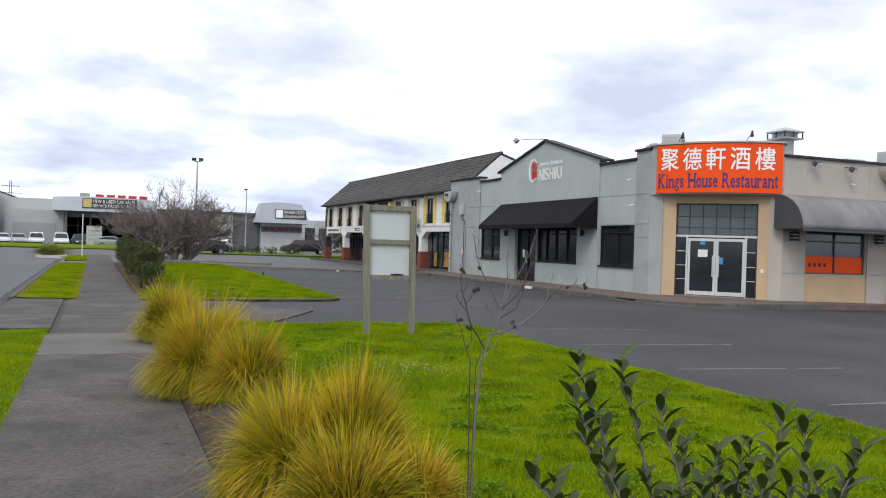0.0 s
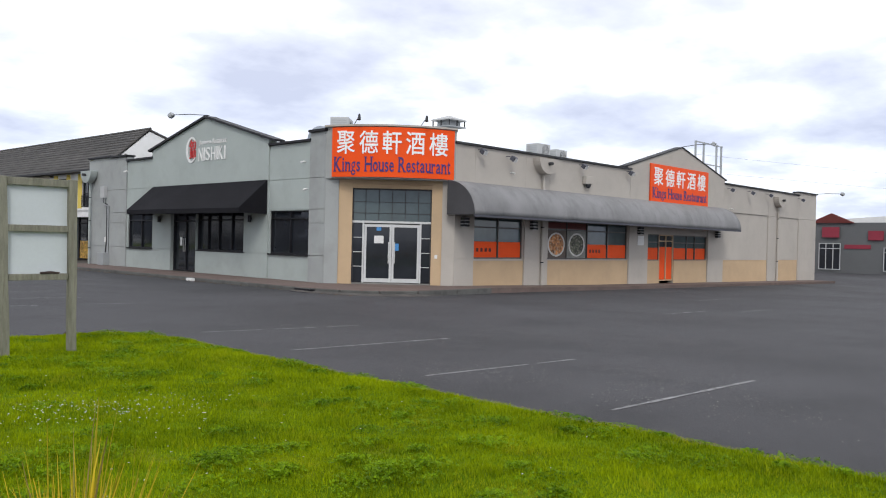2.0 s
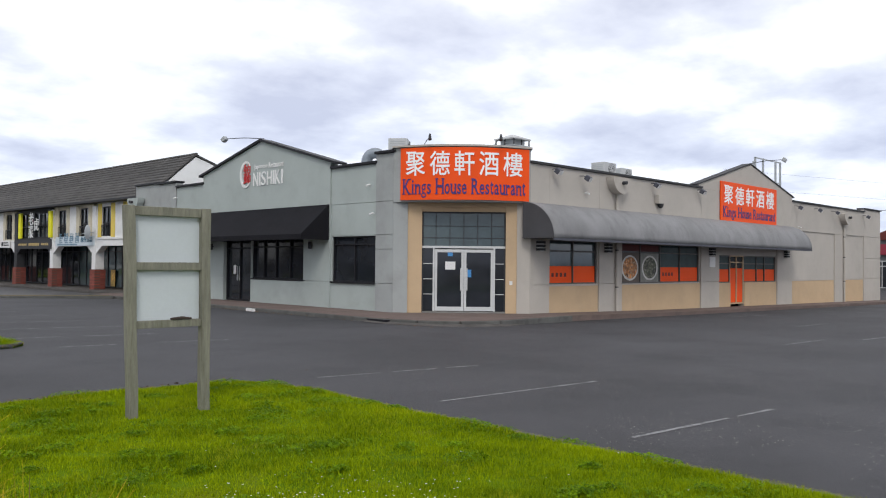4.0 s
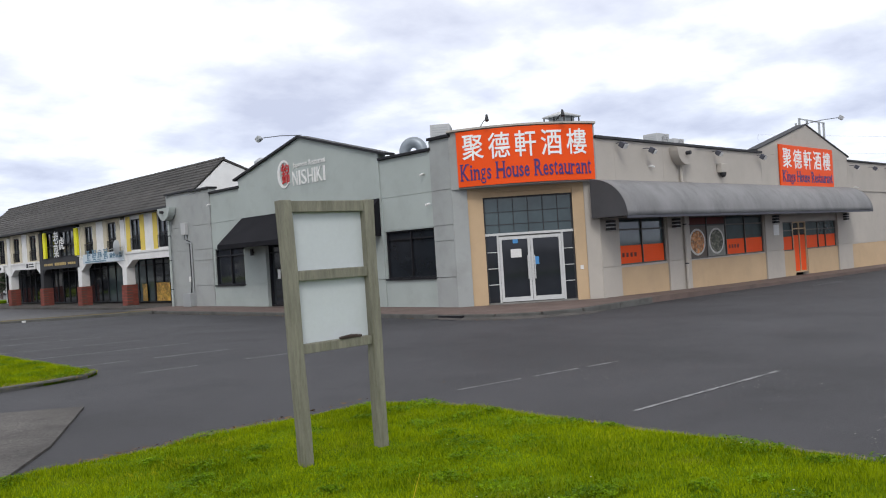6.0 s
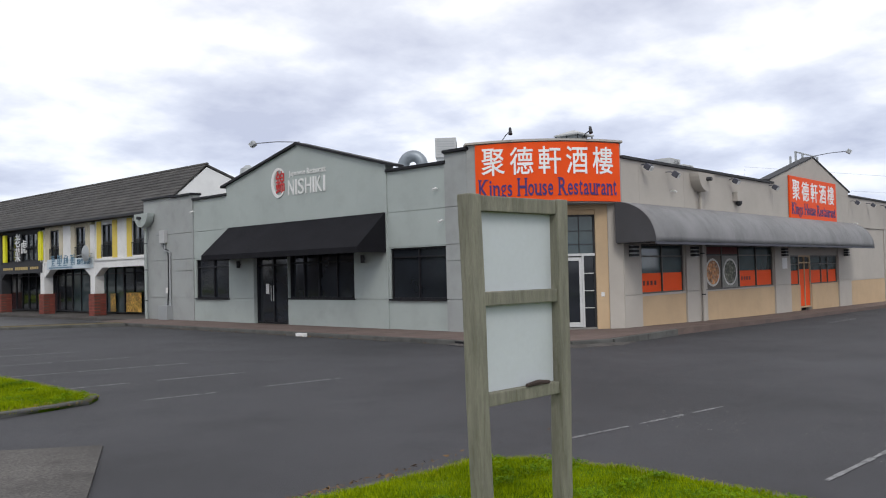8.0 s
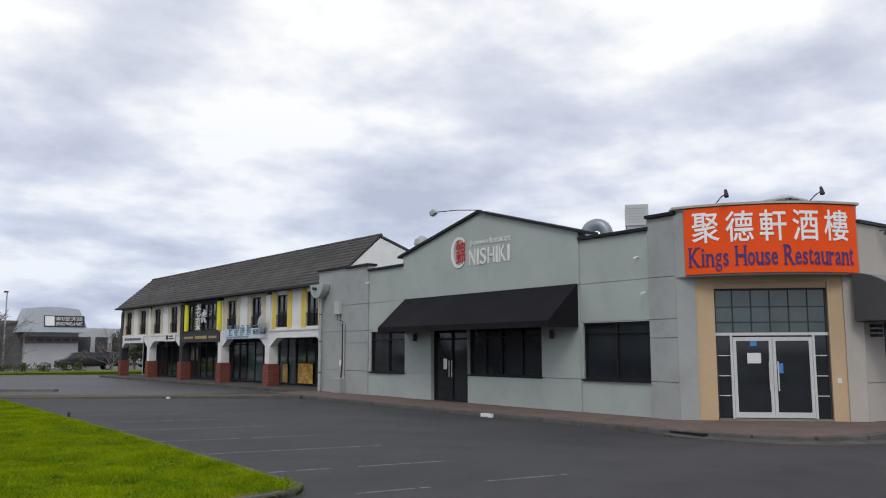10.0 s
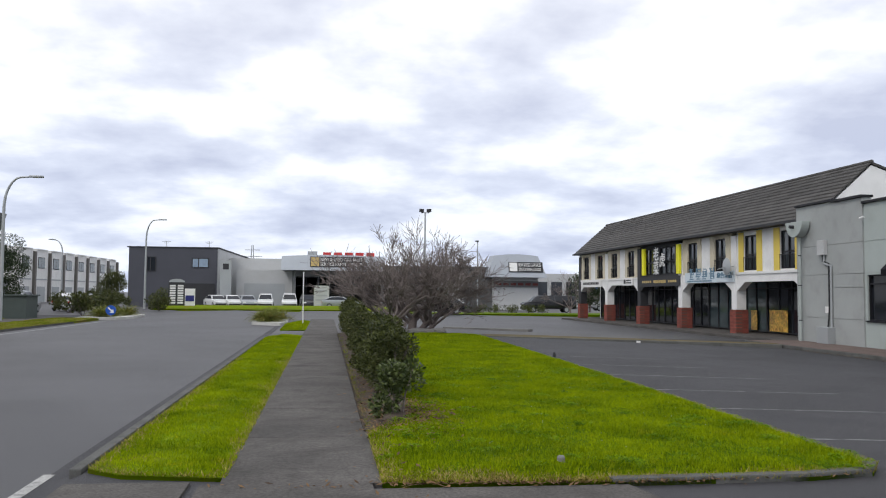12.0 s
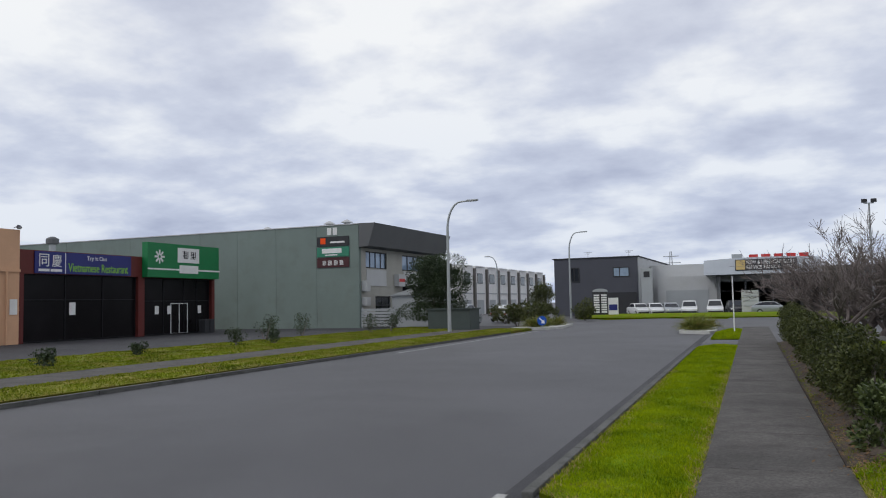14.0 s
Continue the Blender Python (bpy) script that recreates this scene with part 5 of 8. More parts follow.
part("conduit", Geo().tube([(XF - 0.05, 43.3, 3.38), (XF - 0.05, 43.3, 3.15), (XF - 0.05, 42.9, 3.05), (XF - 0.05, 42.9, 1.3), (XF - 0.05, 43.0, 0.62)], 0.03, 8), M_CHAR, meter)
part("label_plate", Geo().box(XF - 0.02, XF, 43.0, 43.22, 1.15, 1.4), M_WHITE, meter)


def floodlight(p, out, reach, label="dark floodlight on a bracket arm"):
    """A small floodlight on an arm from the wall or parapet."""
    p, out = Vector(p), Vector(out).normalized()
    r = root("floodlight", Matrix.Translation(p), label, "floodlight")
    e = p + out * reach
    part("arm", Geo().tube([p, p + out * reach * 0.5 + Vector((0, 0, 0.04)), e], 0.016, 6), M_DARKGREY, r)
    ang = math.atan2(out.y, out.x)
    m = Matrix.Translation(e) @ Matrix.Rotation(ang, 4, "Z") @ Matrix.Rotation(radians(35), 4, "Y")
    part("housing", Geo().box(-0.07, 0.12, -0.11, 0.11, -0.09, 0.09, m), M_STEEL if reach > 1 else M_DARKGREY, r, bevel=0.02)
    part("lens", Geo().box(0.141, 0.15, -0.1, 0.1, -0.08, 0.08, m), M_WHITE, r)


for x in (22.7, 29.2, 33.0):
    floodlight((x, 22.05, 4.95), (0, -1, -0.3), 0.25)
for x in (24.3, 43.5, 46.2, 48.8, 54.0):
    floodlight((x, 22.05, 4.85), (0.2, -1, -0.3), 0.32)
floodlight((18.4, 33.5, 6.68), (-0.35, 0.9, 0.05), 2.0, "white floodlight on a long arm above the gable")
floodlight((38.3, 22.2, 6.6), (0.4, -1, 0.1), 1.6, "white floodlight on a long arm above the gable")
floodlight((57.0, 22.2, 5.3), (0.8, -0.6, 0.05), 2.2, "white floodlight on a long arm at the parapet")
for s in (0.98, 3.3):
    q = CH @ Vector((s, -0.45, 5.57))
    r = root("sign_lamp", Matrix.Translation(q), "black spotlight on an arm above the sign", "lamp")
    tip = CH @ Vector((s + 0.2, -0.85, 5.78))
    part("arm", Geo().tube([q, q.lerp(tip, 0.5) + Vector((0, 0, 0.03)), tip], 0.014, 6), M_CHAR, r)
    part("head", Geo().tube([tip + Vector((0.04, 0.04, 0.1)), tip, tip + Vector((-0.03, -0.03, -0.1))], [0.035, 0.05, 0.062], 10), M_CHAR, r, bevel=0.008)


def camera_dome(p, out, label="small white security camera on the wall"):
    r = root("security_camera", Matrix.Translation(p), label, "security camera")
    p, out = Vector(p), Vector(out)
    part("bracket", Geo().tube([p, p + out * 0.09], 0.02, 8), M_WHITE, r)
    part("body", Geo().tube([p + out * 0.06 + Vector((0, 0, 0.015)), p + out * 0.22 - Vector((0, 0, 0.04))], 0.032, 10), M_WHITE, r, bevel=0.006)


camera_dome((18.3, 26.55, 4.35), (-1, 0, 0))
camera_dome((18.25, 26.3, 3.35), (-1, 0, 0))
camera_dome((18.25, 40.65, 4.6), (-1, 0, 0))
for x, z in ((24.6, 4.25), (43.9, 3.75)):
    camera_dome((x, 22.05, z), (0, -1, 0))
r = root("siren_box", Matrix.Translation((29.7, 22.0, 4.2)), "beige alarm box with a dark dome below", "alarm")
part("box", Geo().box(29.45, 29.95, 21.85, 22.05, 4.15, 4.5), M_BEIGE, r, bevel=0.03)
part("dome", Geo().tube([(29.7, 21.92, 4.15), (29.7, 21.92, 4.05), (29.7, 21.92, 3.98)], [0.12, 0.11, 0.05], 10), M_CHAR, r)
for y in (37.25, 29.9):
    r = root("wall_lamp", Matrix.Translation((18.2, y, 2.3)), "small black cylindrical wall lamp", "lamp")
    part("body", Geo().tube([(18.15, y, 2.15), (18.15, y, 2.42)], 0.07, 10), M_CHAR, r, bevel=0.01)
    part("bracket", Geo().box(18.15, 18.25, y - 0.03, y + 0.03, 2.26, 2.31), M_CHAR, r)
for x in (21.95, 26.0, 34.2, 42.3):
    r = root("wall_lamp", Matrix.Translation((x, 22.0, 2.2)), "black louvred wall lamp under the awning", "lamp")
    for k in range(3):
        part("louvre", Geo().box(x - 0.14, x + 0.14, 21.85, 22.04, 2.12 + 0.12 * k, 2.20 + 0.12 * k), M_CHAR, r)
    part("body", Geo().box(x - 0.11, x + 0.11, 21.9, 22.04, 2.1, 2.46), M_ALU, r)


def air_con(x, y, z, ang=0.0, s=1.0, label="white rooftop air-conditioning unit"):
    r = root("air_conditioner", Matrix.Translation((x, y, z)) @ Matrix.Rotation(ang, 4, "Z") @ Matrix.Scale(s, 4), label, "air conditioner")
    part("casing", Geo().box(-0.5, 0.5, -0.35, 0.35, 0.06, 0.72), M_PALEWALL, r, local=True, bevel=0.02)
    part("stand", Geo().box(-0.45, 0.45, -0.3, 0.3, -0.75, 0.06), M_STEEL, r, local=True)
    for sy in (-0.352, 0.352):
        g = Geo()
        for k in range(6):
            rr = 0.05 + 0.045 * k
            ring = [(0.12 + rr * math.cos(q * 0.5236), sy, 0.4 + rr * math.sin(q * 0.5236)) for q in range(13)]
            g.tube(ring, 0.006, 4)
        part("grille", g, M_CHAR, r, local=True)
    for sx_ in (-0.502, 0.502):
        for k in range(6):
            part("louvre", Geo().box(sx_ - 0.006, sx_ + 0.006, -0.28, 0.28, 0.16 + 0.085 * k, 0.18 + 0.085 * k), M_STEEL, r, local=True)


air_con(23.4, 30.8, 6.1, 0.7, 1.15)
air_con(30.2, 25.0, 5.42, 0.0, 0.95)
air_con(31.9, 25.2, 5.4, 0.0, 0.85)
air_con(28.5, 25.6, 5.0, 0.0)
r = root("roof_duct", Matrix.Translation((24.3, 34.1, 4.45)), "galvanised curved ventilation duct on the roof", "duct")
M_DUCT = mat("dull_duct_steel", (0.24, 0.27, 0.30), 0.45, 0.08, 1.5, 30, 0.03, metal=0.5)
bend = [(24.3 + 0.2 * (1 - math.cos(a)), 34.1 - 0.36 * (1 - math.cos(a)), 6.32 + 0.42 * math.sin(a)) for a in (math.pi * k / 12 for k in range(13))]
part("elbow", Geo().tube([(24.3, 34.1, 4.45), (24.3, 34.1, 5.6)] + bend + [(24.7, 33.38, 6.15)], 0.25, 18), M_DUCT, r, smooth=True)
for z in (5.75, 6.2):
    part("flange", Geo().tube([(24.3, 34.1, z), (24.3, 34.1, z + 0.05)], 0.285, 18), M_DUCT, r)
# closed cap; its dark colour paints the shade inside the duct's open end
part("mouth", Geo().tube([(24.7, 33.38, 6.16), (24.7, 33.38, 6.1)], 0.28, 18), M_DARKGREY, r)
r = root("roof_vent", Matrix.Translation((21.85, 42.0, 4.45)), "round metal turbine vent on the roof", "vent")
part("stem", Geo().cyl(21.85, 42.0, 4.45, 6.6, 0.2), M_STEEL, r)
part("hood", Geo().tube([(21.85, 42.0, 6.52), (21.85, 42.0, 6.62), (21.85, 42.0, 6.85), (21.85, 42.0, 7.02)], [0.26, 0.38, 0.34, 0.1], 14), M_STEEL, r, smooth=True)
r = root("roof_vent", Matrix.Translation((25.8, 26.5, 4.45)), "low square metal cowl vent with a pyramid cap", "vent")
part("stem", Geo().box(25.55, 26.05, 26.25, 26.75, 4.45, 6.5), M_STEEL, r)
part("core", Geo().box(25.45, 26.15, 26.15, 26.85, 6.5, 6.74), M_STEEL, r)
part("base_plate", Geo().box(25.28, 26.32, 25.98, 27.02, 6.45, 6.5), M_STEEL, r)
for dx in (-0.48, 0, 0.48):
    for dy in (-0.48, 0, 0.48):
        if dx or dy:
            part("post", Geo().box(25.8 + dx - 0.02, 25.8 + dx + 0.02, 26.5 + dy - 0.02, 26.5 + dy + 0.02, 6.5, 6.74), M_CHAR, r)
part("cap", Geo().add([(25.8 + a * q, 26.5 + b * q, z) for q, z in ((0.54, 6.74), (0.54, 6.79), (0.05, 6.98)) for a, b in ((-1, -1), (1, -1), (1, 1), (-1, 1))],
                      [(3, 2, 1, 0), (8, 9, 10, 11)] + [(4 * k + i, 4 * k + (i + 1) % 4, 4 * k + 4 + (i + 1) % 4, 4 * k + 4 + i) for k in (0, 1) for i in range(4)]), M_PALEWALL, r, "pale metal pyramid cap")
r = root("billboard_frame", Matrix.Translation((45, 26, 4.45)), "rusty steel billboard frame standing on the roof", "billboard frame")
for x, y in ((47.6, 26.0), (48.7, 26.0), (49.6, 27.0), (50.5, 26.0), (51.2, 26.0)):
    part("post", Geo().box(x - 0.05, x + 0.05, y - 0.05, y + 0.05, 4.45, 8.2), M_STEEL, r)
for z in (5.6, 6.8, 8.1):
    part("rail", Geo().box(47.55, 51.25, 25.94, 25.95 + 0.01, z, z + 0.08), M_STEEL, r)

# ---- noticeboard on the lawn ----
nb = root("noticeboard", Matrix.Translation((4.11, 12.66, 0.1)), "weathered timber noticeboard with two blank pale panels on the grass", "noticeboard")


def on_board(u, d, z):
    """A place on the leaning board: u from post to post, d forward of it, z up."""
    k = z / 2.2
    a, b = Vector((3.72 - 0.068 * k, 12.636 - 0.005 * k, z)), Vector((4.476 - 0.045 * k, 12.62 - 0.047 * k, z))
    return a.lerp(b, u) + Vector((-0.03, -1.0, 0.0)) * d


def board_part(name, u0, u1, d0, d1, z0, z1, material, label="", bevel=0.006, steps=1):
    g = Geo()
    for k in range(steps + 1):
        z = z0 + (z1 - z0) * k / steps
        wob = 0.005 * math.sin(5.1 * z + 9 * u0) if steps > 1 else 0.0
        g.v += [tuple(on_board(u + wob, d, z)) for u, d in ((u0, d0), (u1, d0), (u1, d1), (u0, d1))]
    for k in range(steps):
        g.f += [(4 * k + q, 4 * k + (q + 1) % 4, 4 * k + 4 + (q + 1) % 4, 4 * k + 4 + q) for q in range(4)]
    n = 4 * steps
    g.f += [(3, 2, 1, 0), (n, n + 1, n + 2, n + 3)]
    part(name, g, material, nb, label, bevel=bevel)


for u in (0.0, 1.0):
    board_part("post", u - 0.062, u + 0.062, -0.047, 0.047, -0.2, 2.21, M_WOOD, bevel=0.008, steps=8)
for z, h in ((2.115, 0.09), (1.57, 0.08), (0.995, 0.075)):
    board_part("rail", 0.064, 0.936, -0.03, 0.03, z, z + h, M_WOOD)
for z0, z1 in ((1.651, 2.114), (1.071, 1.569)):
    board_part("panel", 0.064, 0.936, -0.03, -0.018, z0, z1, M_BOARD, "blank pale panel", bevel=0.0)
stick = thing("wood_offcut", Geo().tube([(4.08, 12.58, 1.082), (4.2, 12.585, 1.086), (4.3, 12.575, 1.08)], [0.012, 0.018, 0.01], 6), M_POD, "dark wood offcut lying on the noticeboard rail", "stick", base=(4.2, 12.58, 1.07))

# ---- lamps, poles and signs of the street ----
def street_lamp(x, y, h, reach, label, turn=0.0):
    r = root("street_lamp", Matrix.Translation((x, y, 0)) @ Matrix.Rotation(turn, 4, "Z"), label, "street lamp", "street lamps")
    part("pole", Geo().tube([(0, 0, -0.1), (0, 0, 0.02), (0, 0, h * 0.78)], [0.13, 0.125, 0.085], 12), M_STEEL, r, local=True, smooth=True)
    arc = [(reach * (1 - math.cos(a)) * 0.62, 0, h * 0.78 + (h * 0.215) * math.sin(a)) for a in (1.5708 * k / 8 for k in range(9))]
    arc.append((reach, 0, h))
    part("arm", Geo().tube(arc, [0.085 - 0.004 * k for k in range(len(arc))], 10), M_STEEL, r, local=True, smooth=True)
    head = part("lamp_head", Geo().prism([(reach - 0.15, -0.12), (reach + 0.55, -0.16), (reach + 0.68, 0), (reach + 0.55, 0.16), (reach - 0.15, 0.12)], (h - 0.05, h + 0.07)), M_STEEL, r, local=True, bevel=0.03)
    part("lens", Geo().box(reach + 0.05, reach + 0.5, -0.09, 0.09, h - 0.062, h - 0.05), M_WHITE, head, local=True)


street_lamp(-19.95, 63.3, 8.4, 1.5, "tall grey steel street lamp with a curved arm")
street_lamp(-21.5, 102.6, 9.4, 1.4, "tall grey steel street lamp with a curved arm")
street_lamp(-36.5, 122.0, 8.3, -1.6, "distant grey street lamp with a curved arm", 0.0)

g = root("marker_pole", Matrix.Translation((-2.5, 60, 0)), "slim white marker pole on the verge", "pole")
part("pole", Geo().cyl(-2.5, 60, -0.1, 2.9, 0.033, 10), M_WHITE, g)
part("cap", Geo().cyl(-2.5, 60, 2.9, 2.93, 0.042, 10), M_WHITE, g)
mast = root("light_mast", Matrix.Translation((9.0, 112, 0)), "tall steel floodlight mast in the car yard", "light mast")
part("pole", Geo().tube([(9, 112, -0.1), (9, 112, 11.7)], [0.16, 0.09], 10), M_STEEL, mast)
part("crossbar", Geo().box(8.5, 9.5, 111.96, 112.04, 11.6, 11.7), M_STEEL, mast)
for dx in (-0.45, 0.45):
    part("floodlight", Geo().box(9 + dx - 0.28, 9 + dx + 0.28, 111.7, 112.1, 11.72, 12.1), M_CHAR, mast, bevel=0.04)
part("bracket", Geo().box(7.8, 9.6, 111.97, 112.03, 7.7, 7.76), M_STEEL, mast)
mast2 = root("light_mast", Matrix.Translation((15, 112, 0)), "slim steel light pole in the car yard", "light mast")
part("pole", Geo().tube([(15.5, 112, -0.1), (15.5, 112, 8.2)], [0.1, 0.06], 8), M_STEEL, mast2)
part("lamp_head", Geo().box(15.2, 15.6, 111.8, 112.1, 8.2, 8.35), M_CHAR, mast2)

# lattice pylon far behind
py = root("power_pylon", Matrix.Translation((-46, 400, 0)), "distant lattice power pylon", "pylon")
for sx_, sy_ in ((-1, -1), (1, -1), (-1, 1), (1, 1)):
    part("leg", Geo().tube([(-46 + 3 * sx_, 400 + 3 * sy_, -1), (-46 + 0.6 * sx_, 400 + 0.6 * sy_, 17), (-46 + 0.3 * sx_, 400 + 0.3 * sy_, 24)], 0.16, 5), M_STEEL, py)
for z, w in ((15.5, 5.5), (18.5, 4.5), (21.5, 3.5)):
    part("crossarm", Geo().box(-46 - w, -46 + w, 399.8, 400.2, z, z + 0.3), M_STEEL, py)
for k in range(6):
    z = 2.5 * k
    w0, w1 = 3 - 0.42 * k * 0.95, 3 - 0.42 * (k + 1) * 0.95
    part("brace", Geo().tube([(-46 - w0, 399, z), (-46 + w1, 399, z + 2.5)], 0.1, 4), M_STEEL, py)
    part("brace", Geo().tube([(-46 + w0, 399, z), (-46 - w1, 399, z + 2.5)], 0.1, 4), M_STEEL, py)

# traffic islands with plants and the keep-left sign
M_PALEKERB = mat("painted_kerb", (0.46, 0.46, 0.44), 0.85, 0.15, 1.5, 50, 0.3, stain=(0.2, 0.2, 0.18), amount=0.5)


def island(poly, label):
    g = Geo().prism(poly, (-0.2, 0.05))
    return thing("traffic_island", g, M_PALEKERB, label, "traffic island", kind="structure")


island([(-17.6, 67.9), (-15.0, 69.0), (-14.6, 71.0), (-15.4, 78), (-16.6, 78), (-17.8, 70)], "pale kerbed traffic island with planting")
island([(-5.5, 61.6), (-3.8, 60.6), (-3.5, 62.0), (-3.9, 68), (-5.0, 68), (-5.6, 63)], "pale kerbed traffic island with planting")
ks = root("keep_left_sign", Matrix.Translation((-15.3, 68.8, 0.1)), "round blue traffic sign with a white arrow", "road sign")
part("post", Geo().cyl(-15.35, 68.83, 0.03, 0.4, 0.04, 8), M_STEEL, ks)
mm = Matrix(((0.78, 0, 0, -15.35), (0, 0, -1, 68.8), (0, 0.78, 0, 0.52), (0, 0, 0, 1)))
part("disc", put(Geo().prism([(0.42 * math.cos(k * 0.2618), 0.42 * math.sin(k * 0.2618)) for k in range(24)], (0, 0.02)), mm), mat("road_sign_blue", (0.01, 0.08, 0.42), 0.4, 0.05, 1, 30, 0.0), ks)
part("arrow", put(Geo().prism([(-0.27, 0.22), (-0.2, 0.28), (0.1, 0.0), (0.2, 0.1), (0.25, -0.24), (-0.1, -0.2), (0.02, -0.08)], (0.021, 0.026)), mm), M_WHITE, ks, "white arrow")


# ---- plants ----
def leaf_cloud(rng, centres, radii, count, size, droop=0.3):
    """Places and faces of many small folded leaves on and in a set of clumps."""
    pick = rng.integers(0, len(centres), count)
    d = rng.normal(size=(count, 3))
    d /= np.linalg.norm(d, axis=1)[:, None]
    rad = rng.uniform(0.55, 1.05, count) ** 0.6
    c = np.asarray(centres)[pick] + d * np.asarray(radii)[pick] * rad[:, None]
    ax = d + rng.normal(size=(count, 3)) * 0.8
    ax[:, 2] += 0.2
    ax /= np.linalg.norm(ax, axis=1)[:, None]
    side = np.cross(ax, rng.normal(size=(count, 3)))
    side /= np.linalg.norm(side, axis=1)[:, None] + 1e-9
    s = size * rng.uniform(0.6, 1.35, count)[:, None]
    up = np.cross(side, ax)
    v = np.stack([c, c + ax * s * 0.5 + side * s * 0.24 + up * s * 0.05, c + ax * s, c + ax * s * 0.5 - side * s * 0.24 + up * s * 0.05], 1).reshape(-1, 3)
    base = np.arange(count)[:, None] * 4
    return v, (base + np.array([[0, 1, 2, 3]])).reshape(-1, 4)


def shrub(x, y, h, w, count, leaf, seed, label, material, category="shrub", name="shrub", group="", stems=5, low=0.15, z=0.0):
    rng = np.random.default_rng(seed)
    r = root(name, Matrix.Translation((x, y, z)), label, category, group)
    n = 16
    cen = np.stack([rng.normal(0, w * 0.24, n), rng.normal(0, w * 0.24, n), rng.uniform(low + 0.12, 0.86, n) * h], 1)
    cen[:, :2] = np.clip(cen[:, :2], -w * 0.36, w * 0.36)
    rad = np.tile(rng.uniform(0.16, 0.27, n)[:, None] * min(w, h), (1, 3))
    v, f = leaf_cloud(rng, cen, rad, count, leaf)
    v[:, 2] = np.maximum(v[:, 2], 0.03)
    ob = new("crown", raw_mesh("crown", v, f, material))
    ob.parent = r
    g = Geo()
    for k in range(stems):
        t = cen[k]
        g.tube([(0.06 * math.cos(k * 2.4), 0.06 * math.sin(k * 2.4), -0.1), (t[0] * 0.5, t[1] * 0.5, t[2] * 0.5), tuple(t)], [0.022 * h, 0.016 * h, 0.006], 6)
    part("stem", g, M_BARK, r, local=True)
    return r


# hedge beside the footpath
shrub(0.80, 24.9, 0.9, 0.62, 1500, 0.075, 3, "small camellia bush with glossy dark green leaves", M_CAMELLIA, low=0.0)
hr = random.Random(5)
y = 26.7
k = 0
while y < 50:
    w = hr.uniform(0.95, 1.2)
    shrub(sx(1.6, y) + hr.uniform(-0.06, 0.06), y, hr.uniform(1.08, 1.45) + 0.012 * (y - 27), w * hr.uniform(0.6, 0.74), 4000, 0.056, 20 + k, "dense dark green hedge shrub beside the footpath", M_LEAF, group="hedge shrubs")
    y += w * 0.62
    k += 1
turf("planting_bed", [(sx(1.1, 24.2), 24.2), (0.75, 23.95), (1.2, 24.3), (1.32, 26.0), (1.05, 30.0), (1.2, 36.0), (1.05, 42.0), (1.15, 49), (sx(1.1, 49), 49)], 0.15, 0.22, "brown bark mulch bed under the hedge", M_SOIL, "planting bed")


def bare_branch(g, rng, p, d, length, radius, depth, up=0.25, spread=0.55, sides=6, min_r=0.008):
    """One limb and, from it, finer ones."""
    pts, rr = [p], [radius]
    q = p.copy()
    n = 4 if depth > 1 else 3
    for k in range(n):
        d = (d + Vector((rng.gauss(0, 0.16), rng.gauss(0, 0.16), rng.gauss(0, 0.12) + up * 0.22))).normalized()
        q = q + d * (length / n)
        pts.append(q.copy())
        rr.append(max(min_r, radius * (1 - 0.55 * (k + 1) / n)))
    g.tube(pts, rr, sides if depth > 2 else 4 if depth > 0 else 3)
    if depth == 0:
        return
    kids = rng.choice((3, 4)) if depth > 1 else rng.choice((6, 7, 8))
    for k in range(kids):
        i = rng.choice((2, 3, 4)) if n == 4 else rng.choice((1, 2, 3))
        i = min(i, len(pts) - 1)
        nd = (d + Vector((rng.gauss(0, spread), rng.gauss(0, spread), rng.gauss(0.1, spread * 0.7)))).normalized()
        bare_branch(g, rng, pts[i], nd, length * rng.uniform(0.55, 0.8), rr[i] * 0.7, depth - 1, up, spread, sides, min_r)


def bare_tree(x, y, seed, trunks, label, height, depth=4, name="bare_tree"):
    rng = random.Random(seed)
    r = root(name, Matrix.Translation((x, y, 0)), label, "tree")
    for dx, dy, lx, ly, rad in trunks:
        g = Geo()
        d = Vector((lx, ly, 1)).normalized()
        p = Vector((dx, dy, -0.1))
        mid = p + d * height * 0.2
        g.tube([p, p + d * 0.25 + Vector((0.02, 0, 0)), mid], [rad * 1.35, rad, rad * 0.85], 9)
        part("trunk", g, M_BARK, r, local=True, smooth=True)
        c = Geo()
        for k in range(6):
            a = k * 1.05 + rng.uniform(-0.3, 0.3)
            nd = (d * 0.4 + Vector((math.cos(a) * 1.35, math.sin(a) * 1.0, rng.uniform(0.25, 1.15)))).normalized()
            bare_branch(c, rng, mid - d * rng.uniform(0, 0.4), nd, height * rng.uniform(0.36, 0.52), rad * 0.55, depth, 0.15, 0.5)
        part("crown", c, M_BARK, r, "bare winter branches and twigs", local=True)
    return r


bare_tree(2.85, 49.9, 11, [(-0.7, -0.6, -0.15, 0, 0.14), (0.0, 0.3, 0.12, 0.1, 0.21), (0.25, 0.1, 0.75, 0.0, 0.16), (0.5, -0.2, 0.95, 0.1, 0.12)], "spreading leafless tree with purple-brown branches", 4.1)
bare_tree(2.7, 56.5, 12, [(0, 0, 0.1, 0, 0.08), (0.3, 0.6, 0.2, 0.2, 0.06)], "small leafless purple-brown tree behind the hedge", 2.0, 3)
bare_tree(21.6, 92.0, 13, [(0, 0, 0.05, 0, 0.09)], "small leafless street tree", 3.6, 3)
